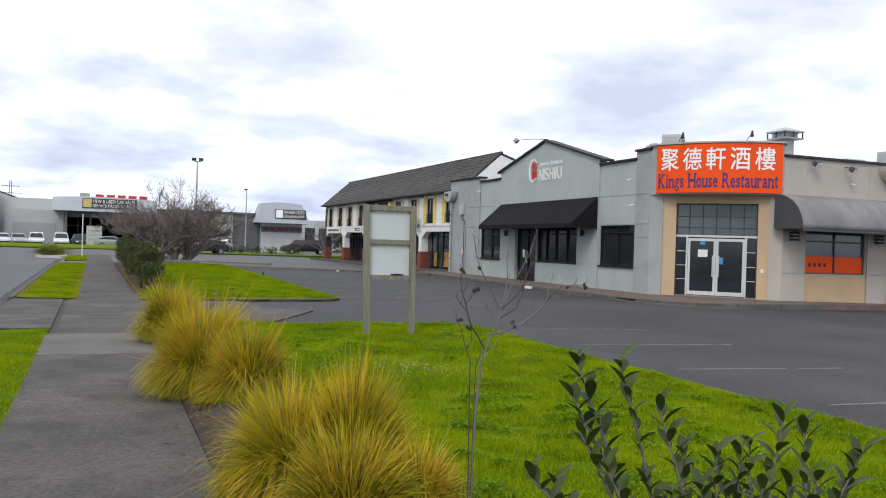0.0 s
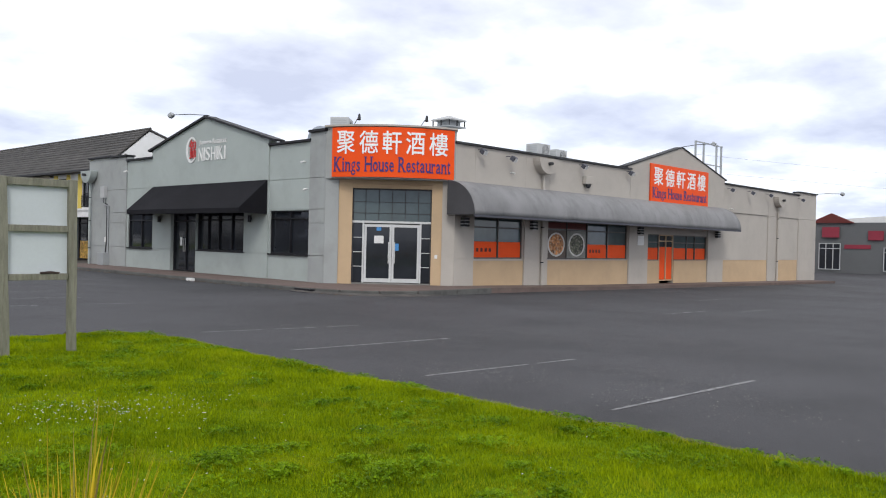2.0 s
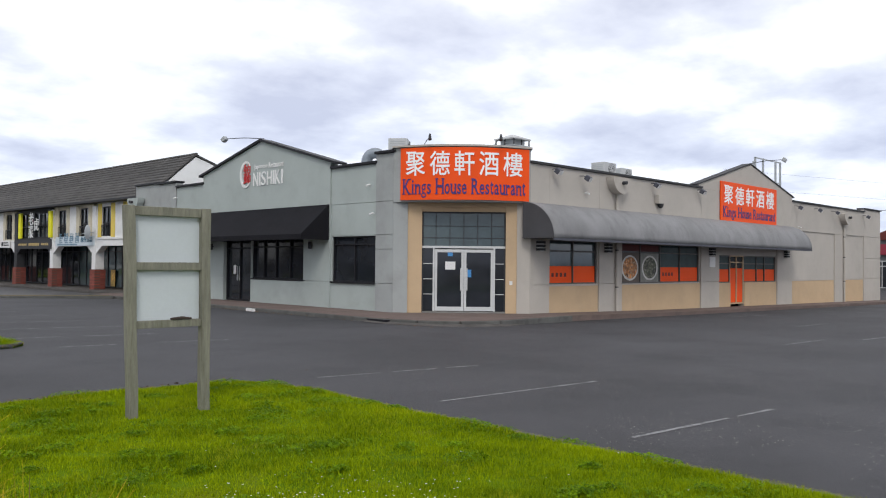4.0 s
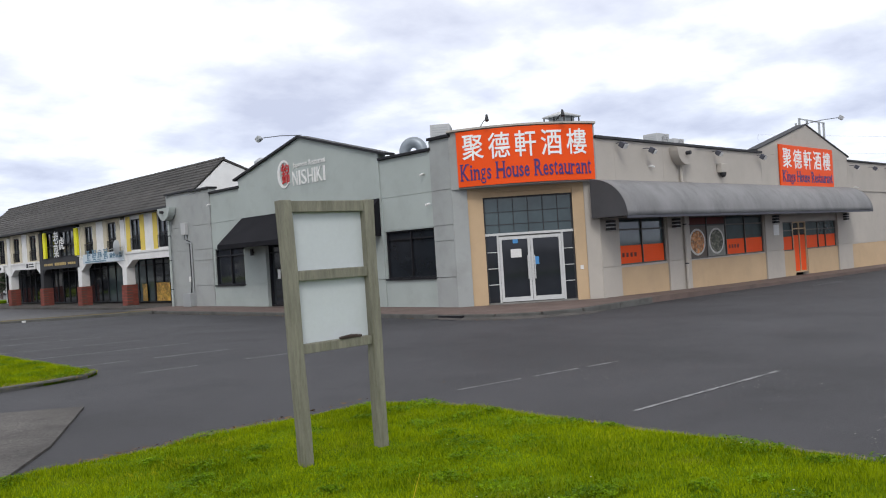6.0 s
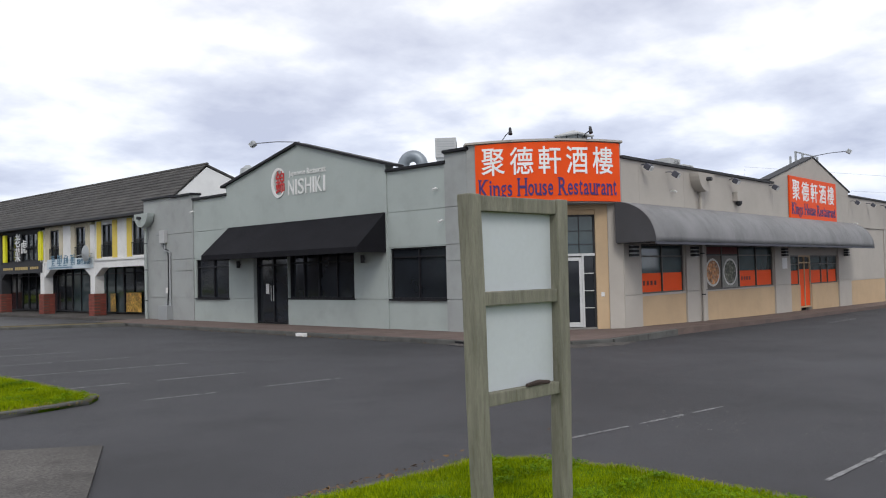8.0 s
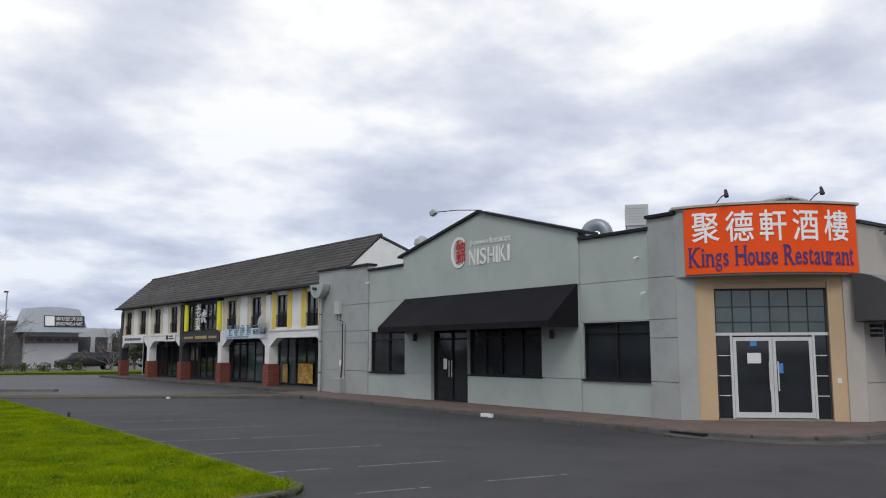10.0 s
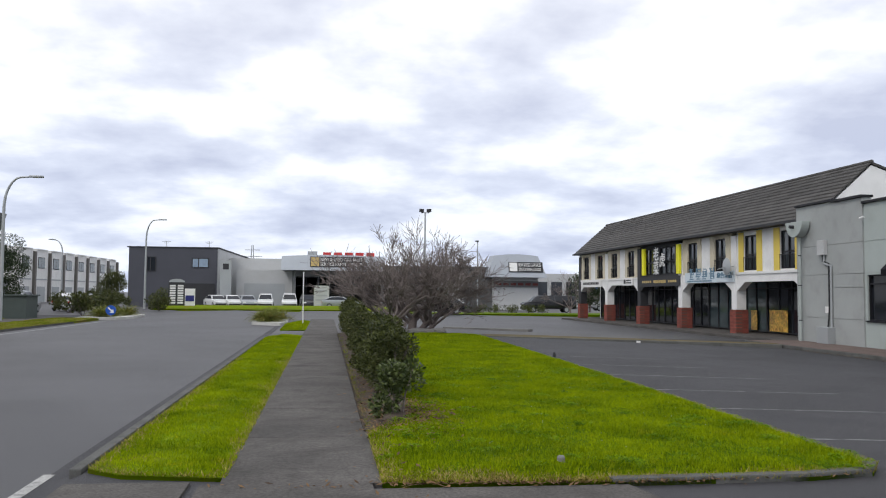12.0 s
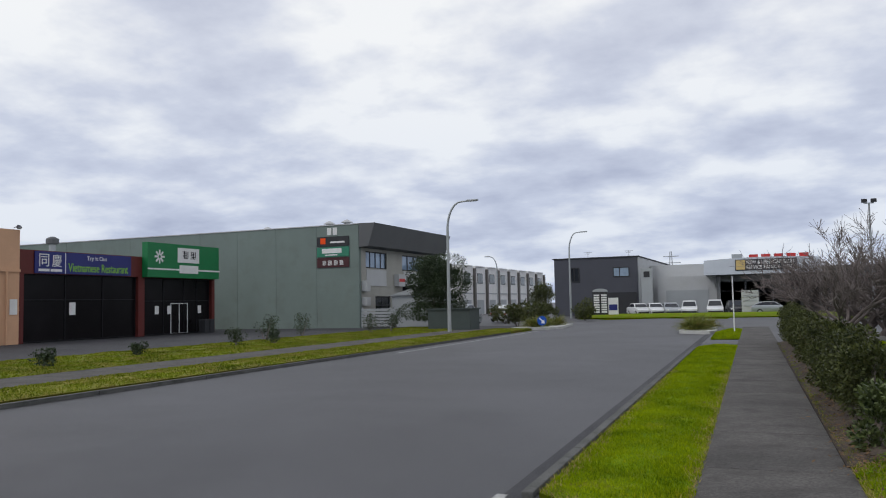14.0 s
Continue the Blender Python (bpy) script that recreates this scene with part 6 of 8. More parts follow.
# edging stones by the tree
for k, (x, y, s) in enumerate(((2.2, 48.75, 0.5), (3.1, 48.7, 0.62), (3.9, 48.9, 0.4))):
    rr = random.Random(k)
    b = bmesh.new()
    bmesh.ops.create_icosphere(b, subdivisions=2, radius=1.0)
    for v in b.verts:
        v.co = Vector((v.co.x * s, v.co.y * 0.3, v.co.z * 0.16)) * rr.uniform(0.9, 1.1)
    me = bpy.data.meshes.new("edging_stone")
    b.to_mesh(me)
    b.free()
    me.materials.append(M_CONC)
    o = tagged(new("edging_stone", me), "flat grey stone at the foot of the tree", "stone", "edging stones")
    o.matrix_basis = Matrix.Translation((x, y, 0.13))

# evergreen trees across the road
def leafy_tree(x, y, h, w, count, leaf, seed, label, trunk_h, material):
    rng = np.random.default_rng(seed)
    r = root("tree", Matrix.Translation((x, y, 0)), label, "tree")
    n = 26
    a = rng.uniform(0, 6.283, n)
    q = rng.uniform(0, 1, n) ** 0.5 * w * 0.36
    zz = rng.uniform(trunk_h, h * 0.86, n)
    taper = 1 - 0.55 * ((zz - trunk_h) / (h - trunk_h)) ** 2
    cen = np.stack([q * np.cos(a) * taper, q * np.sin(a) * taper, zz], 1)
    rad = np.stack([rng.uniform(0.16, 0.28, n) * w] * 2 + [rng.uniform(0.1, 0.18, n) * h], 1)
    v, f = leaf_cloud(rng, cen, rad, count, leaf)
    v[:, 2] = np.maximum(v[:, 2], 0.05)
    ob = new("crown", raw_mesh("crown", v, f, material))
    ob.parent = r
    part("trunk", Geo().tube([(0, 0, -0.1), (0.05, 0, trunk_h), (0, 0.05, h * 0.7)], [0.03 * h, 0.024 * h, 0.008 * h], 8), M_BARK, r, local=True)
    for k in range(6):
        c = cen[k]
        part("limb", Geo().tube([(0.03, 0, trunk_h * 0.8), (c[0] * 0.5, c[1] * 0.5, (trunk_h + c[2]) / 2), tuple(c)], [0.014 * h, 0.009 * h, 0.004 * h], 5), M_BARK, r, local=True)


leafy_tree(-24.0, 71.0, 5.7, 5.9, 42000, 0.12, 40, "dense dark evergreen tree on the verge", 0.7, M_LEAFDK)
leafy_tree(-21.3, 90.0, 3.7, 2.9, 16000, 0.10, 41, "round clipped dark green tree", 0.9, M_LEAF)
leafy_tree(26.0, 100.0, 5.0, 5.0, 3500, 0.3, 44, "evergreen tree behind the shops", 0.8, M_LEAFDK)
for k, (x, y, h, w) in enumerate(((-21.5, 33.5, 0.6, 0.6), (-22.9, 39.0, 0.5, 0.6), (-23.5, 45.9, 0.85, 0.8), (-25.5, 51.0, 1.4, 1.1), (-22.4, 47.3, 0.75, 0.7), (-26.2, 55.7, 1.5, 1.1), (-24.0, 60.2, 1.3, 0.9), (-26.8, 69.5, 1.6, 1.3), (-23.8, 62.5, 1.2, 1.0))):
    shrub(x, y, h, w, 700, 0.09, 60 + k, "young dark shrub planted in the far verge", M_LEAFDK, group="verge shrubs", stems=3, z=0.05)
for k, (x, y, h, w) in enumerate(((-18.9, 74.5, 1.6, 2.2), (-19.9, 82.0, 1.7, 3.6), (-23.0, 84.0, 1.6, 3.2), (-17.6, 92.0, 1.3, 2.6), (-22.5, 96.0, 1.4, 2.8), (-24.6, 100.0, 1.4, 3.0), (-20.0, 104.0, 2.0, 2.4))):
    shrub(x, y, h, w, 1300, 0.2, 80 + k, "low clipped dark green hedge across the road", M_LEAF, group="low hedges", stems=4)
for k in range(6):
    shrub(10.5 + 1.5 * k, 88.0, 0.75, 1.4, 350, 0.16, 120 + k, "low dark planting along the verge", M_LEAF, group="low hedges", stems=2, z=0.04)


def tussock(x, y, h, w, count, seed, label, name="sedge_clump", category="ornamental grass", blade=0.006, material=None, z=0.0, segs=6, lean=(0, 0)):
    """A fountain of long arching blades."""
    rng = np.random.default_rng(seed)
    a = rng.uniform(0, 6.283, count)
    out = rng.uniform(0.03, 1.0, count) ** 0.9
    length = h * rng.uniform(0.55, 1.12, count) * (1 + 0.07 * np.sin(2 * a + seed) + 0.08 * np.sin(5 * a + 2 * seed))
    b0 = rng.uniform(0, 0.12, count) * w
    tuft = rng.integers(0, 6, count)
    length = length * (0.84 + 0.05 * ((tuft * 5 + seed) % 7))
    dirx, diry = np.cos(a), np.sin(a)
    t = np.linspace(0, 1, segs + 1)[None, :]
    turn = 0.15 + (0.72 * out[:, None] + rng.normal(0, 0.08, (count, 1))) + (0.4 + 1.5 * out[:, None] + rng.normal(0, 0.25, (count, 1))) * t ** 1.6
    reach = np.cumsum(np.sin(turn), 1) / (segs + 1) * (w * 0.62) + b0[:, None]
    zz = np.cumsum(np.cos(turn), 1) / (segs + 1) * length[:, None] * 1.12 - 0.02
    px = dirx[:, None] * reach + lean[0] * t ** 2 + 0.085 * w * rng.normal(size=(count, 1)) * t ** 1.5 + (0.10 * w * np.sin(tuft * 2.4 + seed))[:, None] * (0.4 + t)
    pyy = diry[:, None] * reach + lean[1] * t ** 2 + 0.085 * w * rng.normal(size=(count, 1)) * t ** 1.5 + (0.10 * w * np.cos(tuft * 1.7 + 2 * seed))[:, None] * (0.4 + t)
    zz = np.maximum(zz, 0.01)
    wd = blade * rng.uniform(0.6, 1.3, count)[:, None] * (1 - 0.9 * t ** 2)
    tw = rng.uniform(0, 6.283, count)[:, None]
    ox, oy = wd * np.cos(tw), wd * np.sin(tw)
    left = np.stack([px - ox, pyy - oy, zz], -1)
    right = np.stack([px + ox, pyy + oy, zz], -1)
    v = np.stack([left, right], 2).reshape(count, -1, 3)
    nper = 2 * (segs + 1)
    quad = np.array([[2 * k, 2 * k + 1, 2 * k + 3, 2 * k + 2] for k in range(segs)])
    r = root(name, Matrix.Translation((x, y, z)), label, category)
    cut, low = int(count * 0.9), 0 if material else int(count * 0.27)
    spans = [("foliage", low, cut, material or M_SEDGE), ("dry_foliage", cut, count, M_STRAW)]
    if low:
        v[:low] *= (0.96, 0.96, 0.84)
        spans.append(("green_foliage", 0, low, M_SEDGEGREEN))
    for nm, lo, hi, paint in spans:
        f = (np.arange(hi - lo)[:, None, None] * nper + quad[None]).reshape(-1, 4)
        ob = new(nm, raw_mesh(nm, v[lo:hi].reshape(-1, 3), f, paint))
        ob.parent = r
    return r


SEDGES = [(0.72, 12.9, 0.80, 0.85, 8000, 1), (0.78, 8.5, 0.86, 0.84, 12000, 2), (1.12, 7.7, 0.72, 0.68, 11000, 3), (1.02, 4.9, 0.66, 0.72, 11000, 4), (1.34, 4.75, 0.74, 0.62, 10000, 5), (1.15, 4.15, 0.55, 0.62, 8000, 8), (1.6, 4.3, 0.42, 0.5, 4000, 6), (0.95, 11.0, 0.6, 0.6, 4000, 7)]
for x, y, h, w, n, sd in SEDGES:
    tussock(x, y, h, w, n, sd, "golden green clump of ornamental sedge beside the footpath", z=0.03)
for k, (x, y) in enumerate(((-16.3, 70.3), (-16.4, 72.5), (-15.9, 74.5), (-4.8, 62.6), (-4.4, 64.4), (-5.0, 65.9))):
    tussock(x, y, 0.8, 1.7, 900, 30 + k, "yellow-green grass clump on the traffic island", blade=0.02, z=0.02, segs=4, material=M_OLIVE)
turf("planting_bed", [(0.66, 3.4), (1.5, 3.3), (1.75, 4.2), (1.55, 5.6), (1.2, 6.6), (1.45, 7.7), (1.2, 9.2), (0.9, 10.2), (1.1, 11.2), (0.8, 13.3), (0.47, 13.4)], 0.15, 0.2, "litter-strewn soil under the sedge clumps", M_SOIL, "planting bed")


# leafy shrub beside the start of the path
def broad_leaf(g, p, d, n, s):
    """One pointed leaf with a fold along the middle."""
    d, n = d.normalized(), n.normalized()
    side = d.cross(n).normalized()
    n = side.cross(d).normalized()
    rim = ((0.0, 0.02), (0.18, 0.11), (0.38, 0.175), (0.6, 0.205), (0.8, 0.16), (0.93, 0.075), (1.0, 0.01))
    base = len(g.v)
    for t, w in rim:
        c = p + d * s * t - n * s * 0.22 * t * t
        g.v += [tuple(c + side * s * w + n * s * 0.06 * (w / 0.235)), tuple(c), tuple(c - side * s * w + n * s * 0.06 * (w / 0.235))]
    for k in range(6):
        a = base + 3 * k
        g.f += [(a, a + 1, a + 4, a + 3), (a + 1, a + 2, a + 5, a + 4)]


def leafy_shrub(x, y, stems, seed):
    rng = random.Random(seed)
    r = root("broadleaf_shrub", Matrix.Translation((x, y, 0.05)), "shrub with upright twigs and pointed dark green leaves", "shrub")
    for tx, ty, tz in stems:
        g = Geo()
        a, b = Vector((0.1 * rng.uniform(-1, 1), 0.1 * rng.uniform(-1, 1), -0.1)), Vector((tx - x, ty - y, tz - 0.05))
        mid = (a + b) / 2 + Vector((rng.uniform(-0.06, 0.06), rng.uniform(-0.06, 0.06), 0.1))
        pts = [a, a.lerp(mid, 0.6), mid, mid.lerp(b, 0.55) + Vector((rng.uniform(-0.02, 0.02), rng.uniform(-0.02, 0.02), 0.02)), b]
        g.tube(pts, [0.009, 0.0075, 0.006, 0.004, 0.002], 6)
        part("twig", g, M_BARK, r, local=True)
        lv = Geo()
        m = 14
        for k in range(m):
            t = 0.66 + 0.34 * (k / (m - 1)) ** 0.55
            i = min(3, int(t * 4))
            p = pts[i].lerp(pts[i + 1], t * 4 - i)
            ang = k * 2.4 + rng.uniform(-0.4, 0.4)
            d = Vector((math.cos(ang) * 0.75, math.sin(ang) * 0.75, rng.uniform(0.5, 1.9)))
            broad_leaf(lv, p, d, Vector((-d.x, -d.y, 1.2)), rng.uniform(0.048, 0.074))
        part("leaves", lv, M_LEAF2, r, local=True, smooth=True)


def at_start(a, depth, z):
    """A place by its offset to the side and its depth from where the walk starts."""
    a, depth, z = 0.9 * a, 0.9 * depth, 1.59 - 0.9 * (1.59 - z)
    return (0.368 * depth + 0.93 * a, 0.93 * depth - 0.368 * a, z)


leafy_shrub(1.46, 1.55, [at_start(*q) for q in ((0.37, 2.2, 1.29), (0.5, 2.25, 1.28), (0.34, 2.1, 1.22), (0.6, 2.2, 1.17), (0.36, 2.05, 1.13), (0.42, 2, 1.05), (0.7, 2.3, 1.03), (0.76, 2.2, 1.05), (0.86, 2.3, 1.03), (0.94, 2.2, 1.15), (1.04, 2.3, 1.1), (1.16, 2.2, 1.07), (0.91, 2.35, 1.05), (0.24, 2.1, 1), (0.32, 2.2, 0.95), (0.99, 2.1, 1.02), (0.67, 2.05, 1), (0.85, 2.1, 0.99), (0.83, 2.3, 0.91), (1.03, 2.35, 0.93), (1.17, 2.3, 0.94), (0.59, 2.3, 0.94), (0.61, 2.1, 0.97))], 3)


# dry twiggy shrub with seed heads
def twig_shrub():
    rng = random.Random(9)
    r = root("dry_shrub", Matrix.Translation((1.05, 2.25, 0.05)), "dry leafless shrub with pale twigs and dark seed heads", "shrub")

    def at(a, z, dep=0.0):
        return Vector((0.958 * a - 0.287 * dep, 0.287 * a + 0.958 * dep, z - 0.05))

    limbs = [([at(-0.06, 0), at(-0.055, 0.5), at(-0.05, 1.0), at(-0.03, 1.226), at(-0.014, 1.276), at(0.004, 1.31), at(0.032, 1.347), at(0.047, 1.396)], 0.0062, M_TWIG),
             ([at(0.047, 1.396), at(0.097, 1.428), at(0.135, 1.46), at(0.15, 1.494), at(0.177, 1.544)], 0.0042, M_DRYSTEM),
             ([at(0.046, 1.371), at(0.11, 1.398), at(0.139, 1.448), at(0.12, 1.507)], 0.0034, M_DRYSTEM),
             ([at(0.047, 1.396), at(0.061, 1.442), at(0.071, 1.486), at(0.065, 1.554), at(0.075, 1.616)], 0.0032, M_TWIG),
             ([at(0.039, 1.399), at(0.011, 1.446), at(-0.012, 1.48), at(-0.041, 1.521), at(-0.063, 1.576), at(-0.069, 1.613)], 0.0034, M_TWIG),
             ([at(0.055, 1.409), at(0.084, 1.463), at(0.115, 1.502), at(0.163, 1.571), at(0.192, 1.644)], 0.0028, M_TWIG),
             ([at(0.006, 1.321), at(0.075, 1.326, 0.01), at(0.15, 1.347, 0.015), at(0.212, 1.38, 0.01), at(0.239, 1.416, -0.005), at(0.228, 1.445, -0.04), at(0.217, 1.47, -0.09), at(0.226, 1.479, -0.135), at(0.243, 1.479, -0.165)], 0.0048, M_TWIG),
             ([at(0.018, 1.319), at(0.081, 1.324), at(0.113, 1.333)], 0.0022, M_TWIG),
             ([at(0.236, 1.427, -0.02), at(0.228, 1.436, -0.06), at(0.238, 1.443, -0.1)], 0.0022, M_TWIG),
             ([at(0.239, 1.416, -0.005), at(0.253, 1.452), at(0.267, 1.488)], 0.0022, M_TWIG),
             ([at(0.202, 1.375, 0.01), at(0.204, 1.402, 0.01), at(0.191, 1.434, 0.01)], 0.0022, M_TWIG),
             ([at(-0.014, 1.276), at(-0.04, 1.312), at(-0.074, 1.354), at(-0.089, 1.392), at(-0.097, 1.421), at(-0.111, 1.45), at(-0.118, 1.486), at(-0.116, 1.521)], 0.0036, M_DRYSTEM),
             ([at(-0.095, 1.418), at(-0.074, 1.437), at(-0.052, 1.453)], 0.0022, M_DRYSTEM),
             ([at(-0.089, 1.392), at(-0.114, 1.415), at(-0.133, 1.439)], 0.0022, M_DRYSTEM),
             ([at(-0.06, 0.6), at(-0.072, 1.24), at(-0.088, 1.279), at(-0.071, 1.302), at(-0.07, 1.338)], 0.003, M_DRYSTEM),
             ([at(-0.09, 1.282), at(-0.108, 1.334), at(-0.126, 1.369)], 0.0022, M_DRYSTEM),
             ([at(-0.017, 1.25), at(0.02, 1.28), at(0.049, 1.32)], 0.0024, M_TWIG),
             ([at(0.026, 1.356), at(-0.006, 1.398), at(-0.025, 1.438)], 0.0022, M_TWIG),
             ([at(-0.06, 0.6), at(-0.049, 1.23), at(-0.036, 1.253), at(-0.032, 1.266)], 0.0022, M_DRYSTEM)]
    for pts, rad, bark in limbs:
        n = len(pts)
        part("branch", Geo().tube(pts, [0.72 * rad * (1 - 0.6 * i / (n - 1)) for i in range(n)], 6), bark, r, local=True, smooth=True)
        for j in range(max(1, n - 3), n):
            p = pts[j]
            d = Vector((rng.gauss(0, 0.45), rng.gauss(0, 0.45), rng.uniform(0.5, 1.0))).normalized()
            e = p + d * rng.uniform(0.012, 0.035)
            part("twig", Geo().tube([p, p.lerp(e, 0.5) + Vector((0.003, 0, 0)), e], [0.0012, 0.001, 0.0007], 4), bark, r, local=True)
    # split seed pods in small clusters
    for p in (at(-0.116, 1.521, 0), at(-0.108, 1.513, 0), at(-0.057, 1.46, 0), at(-0.046, 1.461, 0), at(-0.066, 1.456, 0), at(-0.087, 1.348, 0), at(-0.075, 1.343, 0), at(0.09, 1.358, -0.01), at(0.097, 1.343, -0.01), at(0.177, 1.541, 0), at(-0.046, 1.524, 0), at(0.198, 1.472, -0.135), at(0.24, 1.481, -0.165), at(0.247, 1.472, -0.165), at(-0.124, 1.369, 0), at(-0.112, 1.371, 0)):
        b = bmesh.new()
        bmesh.ops.create_icosphere(b, subdivisions=2, radius=0.0046)
        lean = Matrix.Rotation(rng.uniform(-1.1, 1.1), 3, "Y")
        for v in b.verts:
            v.co = lean @ Vector((v.co.x, v.co.y, v.co.z * 1.7 * (1 - 25 * v.co.z))) * rng.uniform(0.9, 1.1) + p
        gg = Geo()
        gg.v, gg.f = [tuple(v.co) for v in b.verts], [tuple(v.index for v in fc.verts) for fc in b.faces]
        b.free()
        part("seed_head", gg, M_POD, r, "dark dry seed head", local=True)


twig_shrub()
tussock(1.05, 2.5, 0.7, 0.35, 200, 77, "thin dry grass stalks round the dead shrub", blade=0.002, z=0.05)

# ---- across the road: green warehouse and shops ----
def text_sign(name, m, w, h, bg, label, depth=0.08):
    r = root(name, m, label, "sign")
    part("board", Geo().box(0, w, 0, depth, 0, h), bg, r, local=True)
    return r


def green_warehouse():
    r = root("green_warehouse", Matrix.Translation((-32.6, 74.6, 0)), "sage green two-storey warehouse with dark fascia", "building")
    x1, x0, y0, y1, H = -32.6, -75.0, 74.6, 91.4, 8.65
    # side wall in precast panels
    xs = [x1 - 4.1 * k for k in range(11)]
    for k in range(10):
        part("wall_panel", Geo().box(xs[k + 1] + 0.012, xs[k] - 0.012, y0, y0 + 0.25, -0.3, H), M_GREENWALL, r)
    part("wall", Geo().box(xs[-1], x1 - 0.02, y0 + 0.252, y0 + 0.4, -0.3, H - 0.01), M_GREENWALL, r)
    part("coping", Geo().box(xs[-1], x1, y0 - 0.05, y0 + 0.45, H, H + 0.08), M_PALEWALL, r)
    holes = [(75.8, 79.8, 5.0, 6.45), (83.0, 88.5, 5.0, 6.45), (77.5, 80.5, 0.0, 2.6), (83.5, 87.5, -0.3, 2.6)]
    g = Geo()
    g.cells((y0 + 0.4, y1), (-0.3, H), holes, lambda p, q, a, b: g.box(x1 - 0.3, x1, p, q, a, b))
    part("wall", weld(g), M_STONEWALL, r, "beige front wall")
    for h in holes[:2]:
        window_unit(r, "window", wall_pose(x1 - 0.1, h[0], h[2], 0, 1), h[1] - h[0], h[3] - h[2], (0.25, 0.5, 0.75), (), M_CHAR, M_SKYGLASS, 0.1, 0.12)
    for h in holes[2:]:
        window_unit(r, "door", wall_pose(x1 - 0.1, h[0], h[2], 0, 1), h[1] - h[0], h[3] - h[2], (0.5,), (0.7,), M_CHAR, M_GLASS, 0.1, 0.12, "dark glazed door")
    for a, b in ((75.9, 79.6), (83.2, 88.3)):
        part("panel", Geo().box(x1 + 0.001, x1 + 0.05, a, b, 3.5, 4.9), M_PALEWALL, r, "pale ribbed panel")
    # flared dark fascia
    g = Geo()
    ring = [(x1 + 0.02, 6.7), (x1 + 0.9, 6.8), (x1 + 1.5, 8.7), (x1 + 0.02, 8.72)]
    g.add([(x, y, z) for y in (y0, y1) for x, z in ring], [(0, 1, 2, 3), (7, 6, 5, 4)] + [(i, 4 + i, 4 + (i + 1) % 4, (i + 1) % 4) for i in range(4)])
    part("fascia", g, M_CHARGREY, r, "dark grey slanted fascia")
    part("roof", Geo().box(xs[-1], x1, y0 + 0.4, y1, H - 0.3, H - 0.2), M_STEEL, r)
    part("wall", Geo().box(xs[-1], x1 - 0.3, y1 - 0.2, y1, -0.3, H - 0.3), M_GREENWALL, r)
    aw = part("awning", Geo().prism([(0, 0), (1.6, -0.7), (1.6, -0.95), (0, -0.95)], (0, 4.5), Matrix(((1, 0, 0, x1), (0, 0, 1, 83.0), (0, 1, 0, 3.6), (0, 0, 0, 1)))), M_CANVAS, r, "black canvas awning")
    part("sign_board", Geo().box(x1 + 0.02, x1 + 0.5, 81.2, 82.6, 3.5, 4.6), M_PALEWALL, r, "pale sign board")
    part("mark", Geo().box(x1 + 0.501, x1 + 0.51, 81.3, 82.5, 3.9, 4.2), M_RED, r)
    for z0, z1 in ((3.0, 3.9), (1.8, 2.5), (0.9, 1.5)):
        part("fan_unit", Geo().box(x1 + 0.01, x1 + 0.5, 75.0, 75.7, z0, z1), M_PALEWALL, r, "white wall unit", bevel=0.03)
    for k, (x, z) in enumerate(((-35.6, 0.55), (-37.4, 0.5), (-44.0, 0.35))):
        part("roof_vent", Geo().tube([(x, 78, H - 0.3), (x, 78, H + z), (x, 78, H + z + 0.05), (x, 78, H + z + 0.3)], [0.3, 0.3, 0.55, 0.1], 10), M_PALEWALL, r)
    # stacked tenant signs and a number, on the side wall
    for k, (bg, fg) in enumerate(((M_CHAR, M_ORANGE), (M_GREENSIGN, M_WHITE), (M_MAROONDK, M_WHITE))):
        s = root("wall_sign", Matrix.Translation((-36.6, y0 - 0.08, 6.9 - 0.9 * k)), ("black", "green", "dark maroon")[k] + " tenant sign with pale marks on the warehouse wall", "sign", "tenant signs")
        part("board", Geo().box(0, 3.1, 0, 0.06, 0, 0.82), bg, s, local=True)
        if k == 1:
            part("mark", Geo().box(0.5, 2.4, -0.012, 0.0, 0.3, 0.7), M_WHITE, s, local=True)
            part("mark", Geo().box(0.8, 2.0, -0.012, 0.0, 0.1, 0.2), M_WHITE, s, local=True)
        elif k == 0:
            part("mark", Geo().box(0.35, 0.85, -0.012, 0.0, 0.2, 0.7), fg, s, local=True)
            part("mark", Geo().box(1.3, 2.7, -0.012, 0.0, 0.25, 0.4), M_WHITE, s, local=True)
        else:
            for q in range(4):
                for a, b, c, d in dense_block(0.5 + 0.55 * q, 0.18, 0.42, 0.42, glyphs):
                    part("mark", Geo().box(a, b, -0.012, 0.0, c, d), M_WHITE, s, local=True)
    s = root("building_number", Matrix.Translation((-35.6, y0 - 0.05, 7.85)), "two plain white bars for the building number", "sign")
    for a in (0, 0.55):
        part("mark", Geo().box(a, a + 0.4, 0, 0.05, 0, 0.62), M_WHITE, s, local=True)


# the pale blue base colour is the sky's reflection, painted on the panes
M_SKYGLASS = glass_dark("painted_sky_glass", (0.22, 0.31, 0.42), 0.05, 0.9)
M_CHARGREY = mat("charcoal_fascia", (0.11, 0.114, 0.118), 0.7, 0.08, 0.4, 30, 0.05)
M_STONEWALL = mat("beige_stone_wall", (0.34, 0.335, 0.30), 0.8, 0.08, 0.5, 40, 0.1)
M_GREENSIGN = mat("teal_green_board", (0.03, 0.2, 0.12), 0.5, 0.08, 1, 30, 0.0)
M_MAROONDK = mat("dark_maroon_board", (0.06, 0.015, 0.018), 0.5, 0.1, 1, 30, 0.0)
green_warehouse()


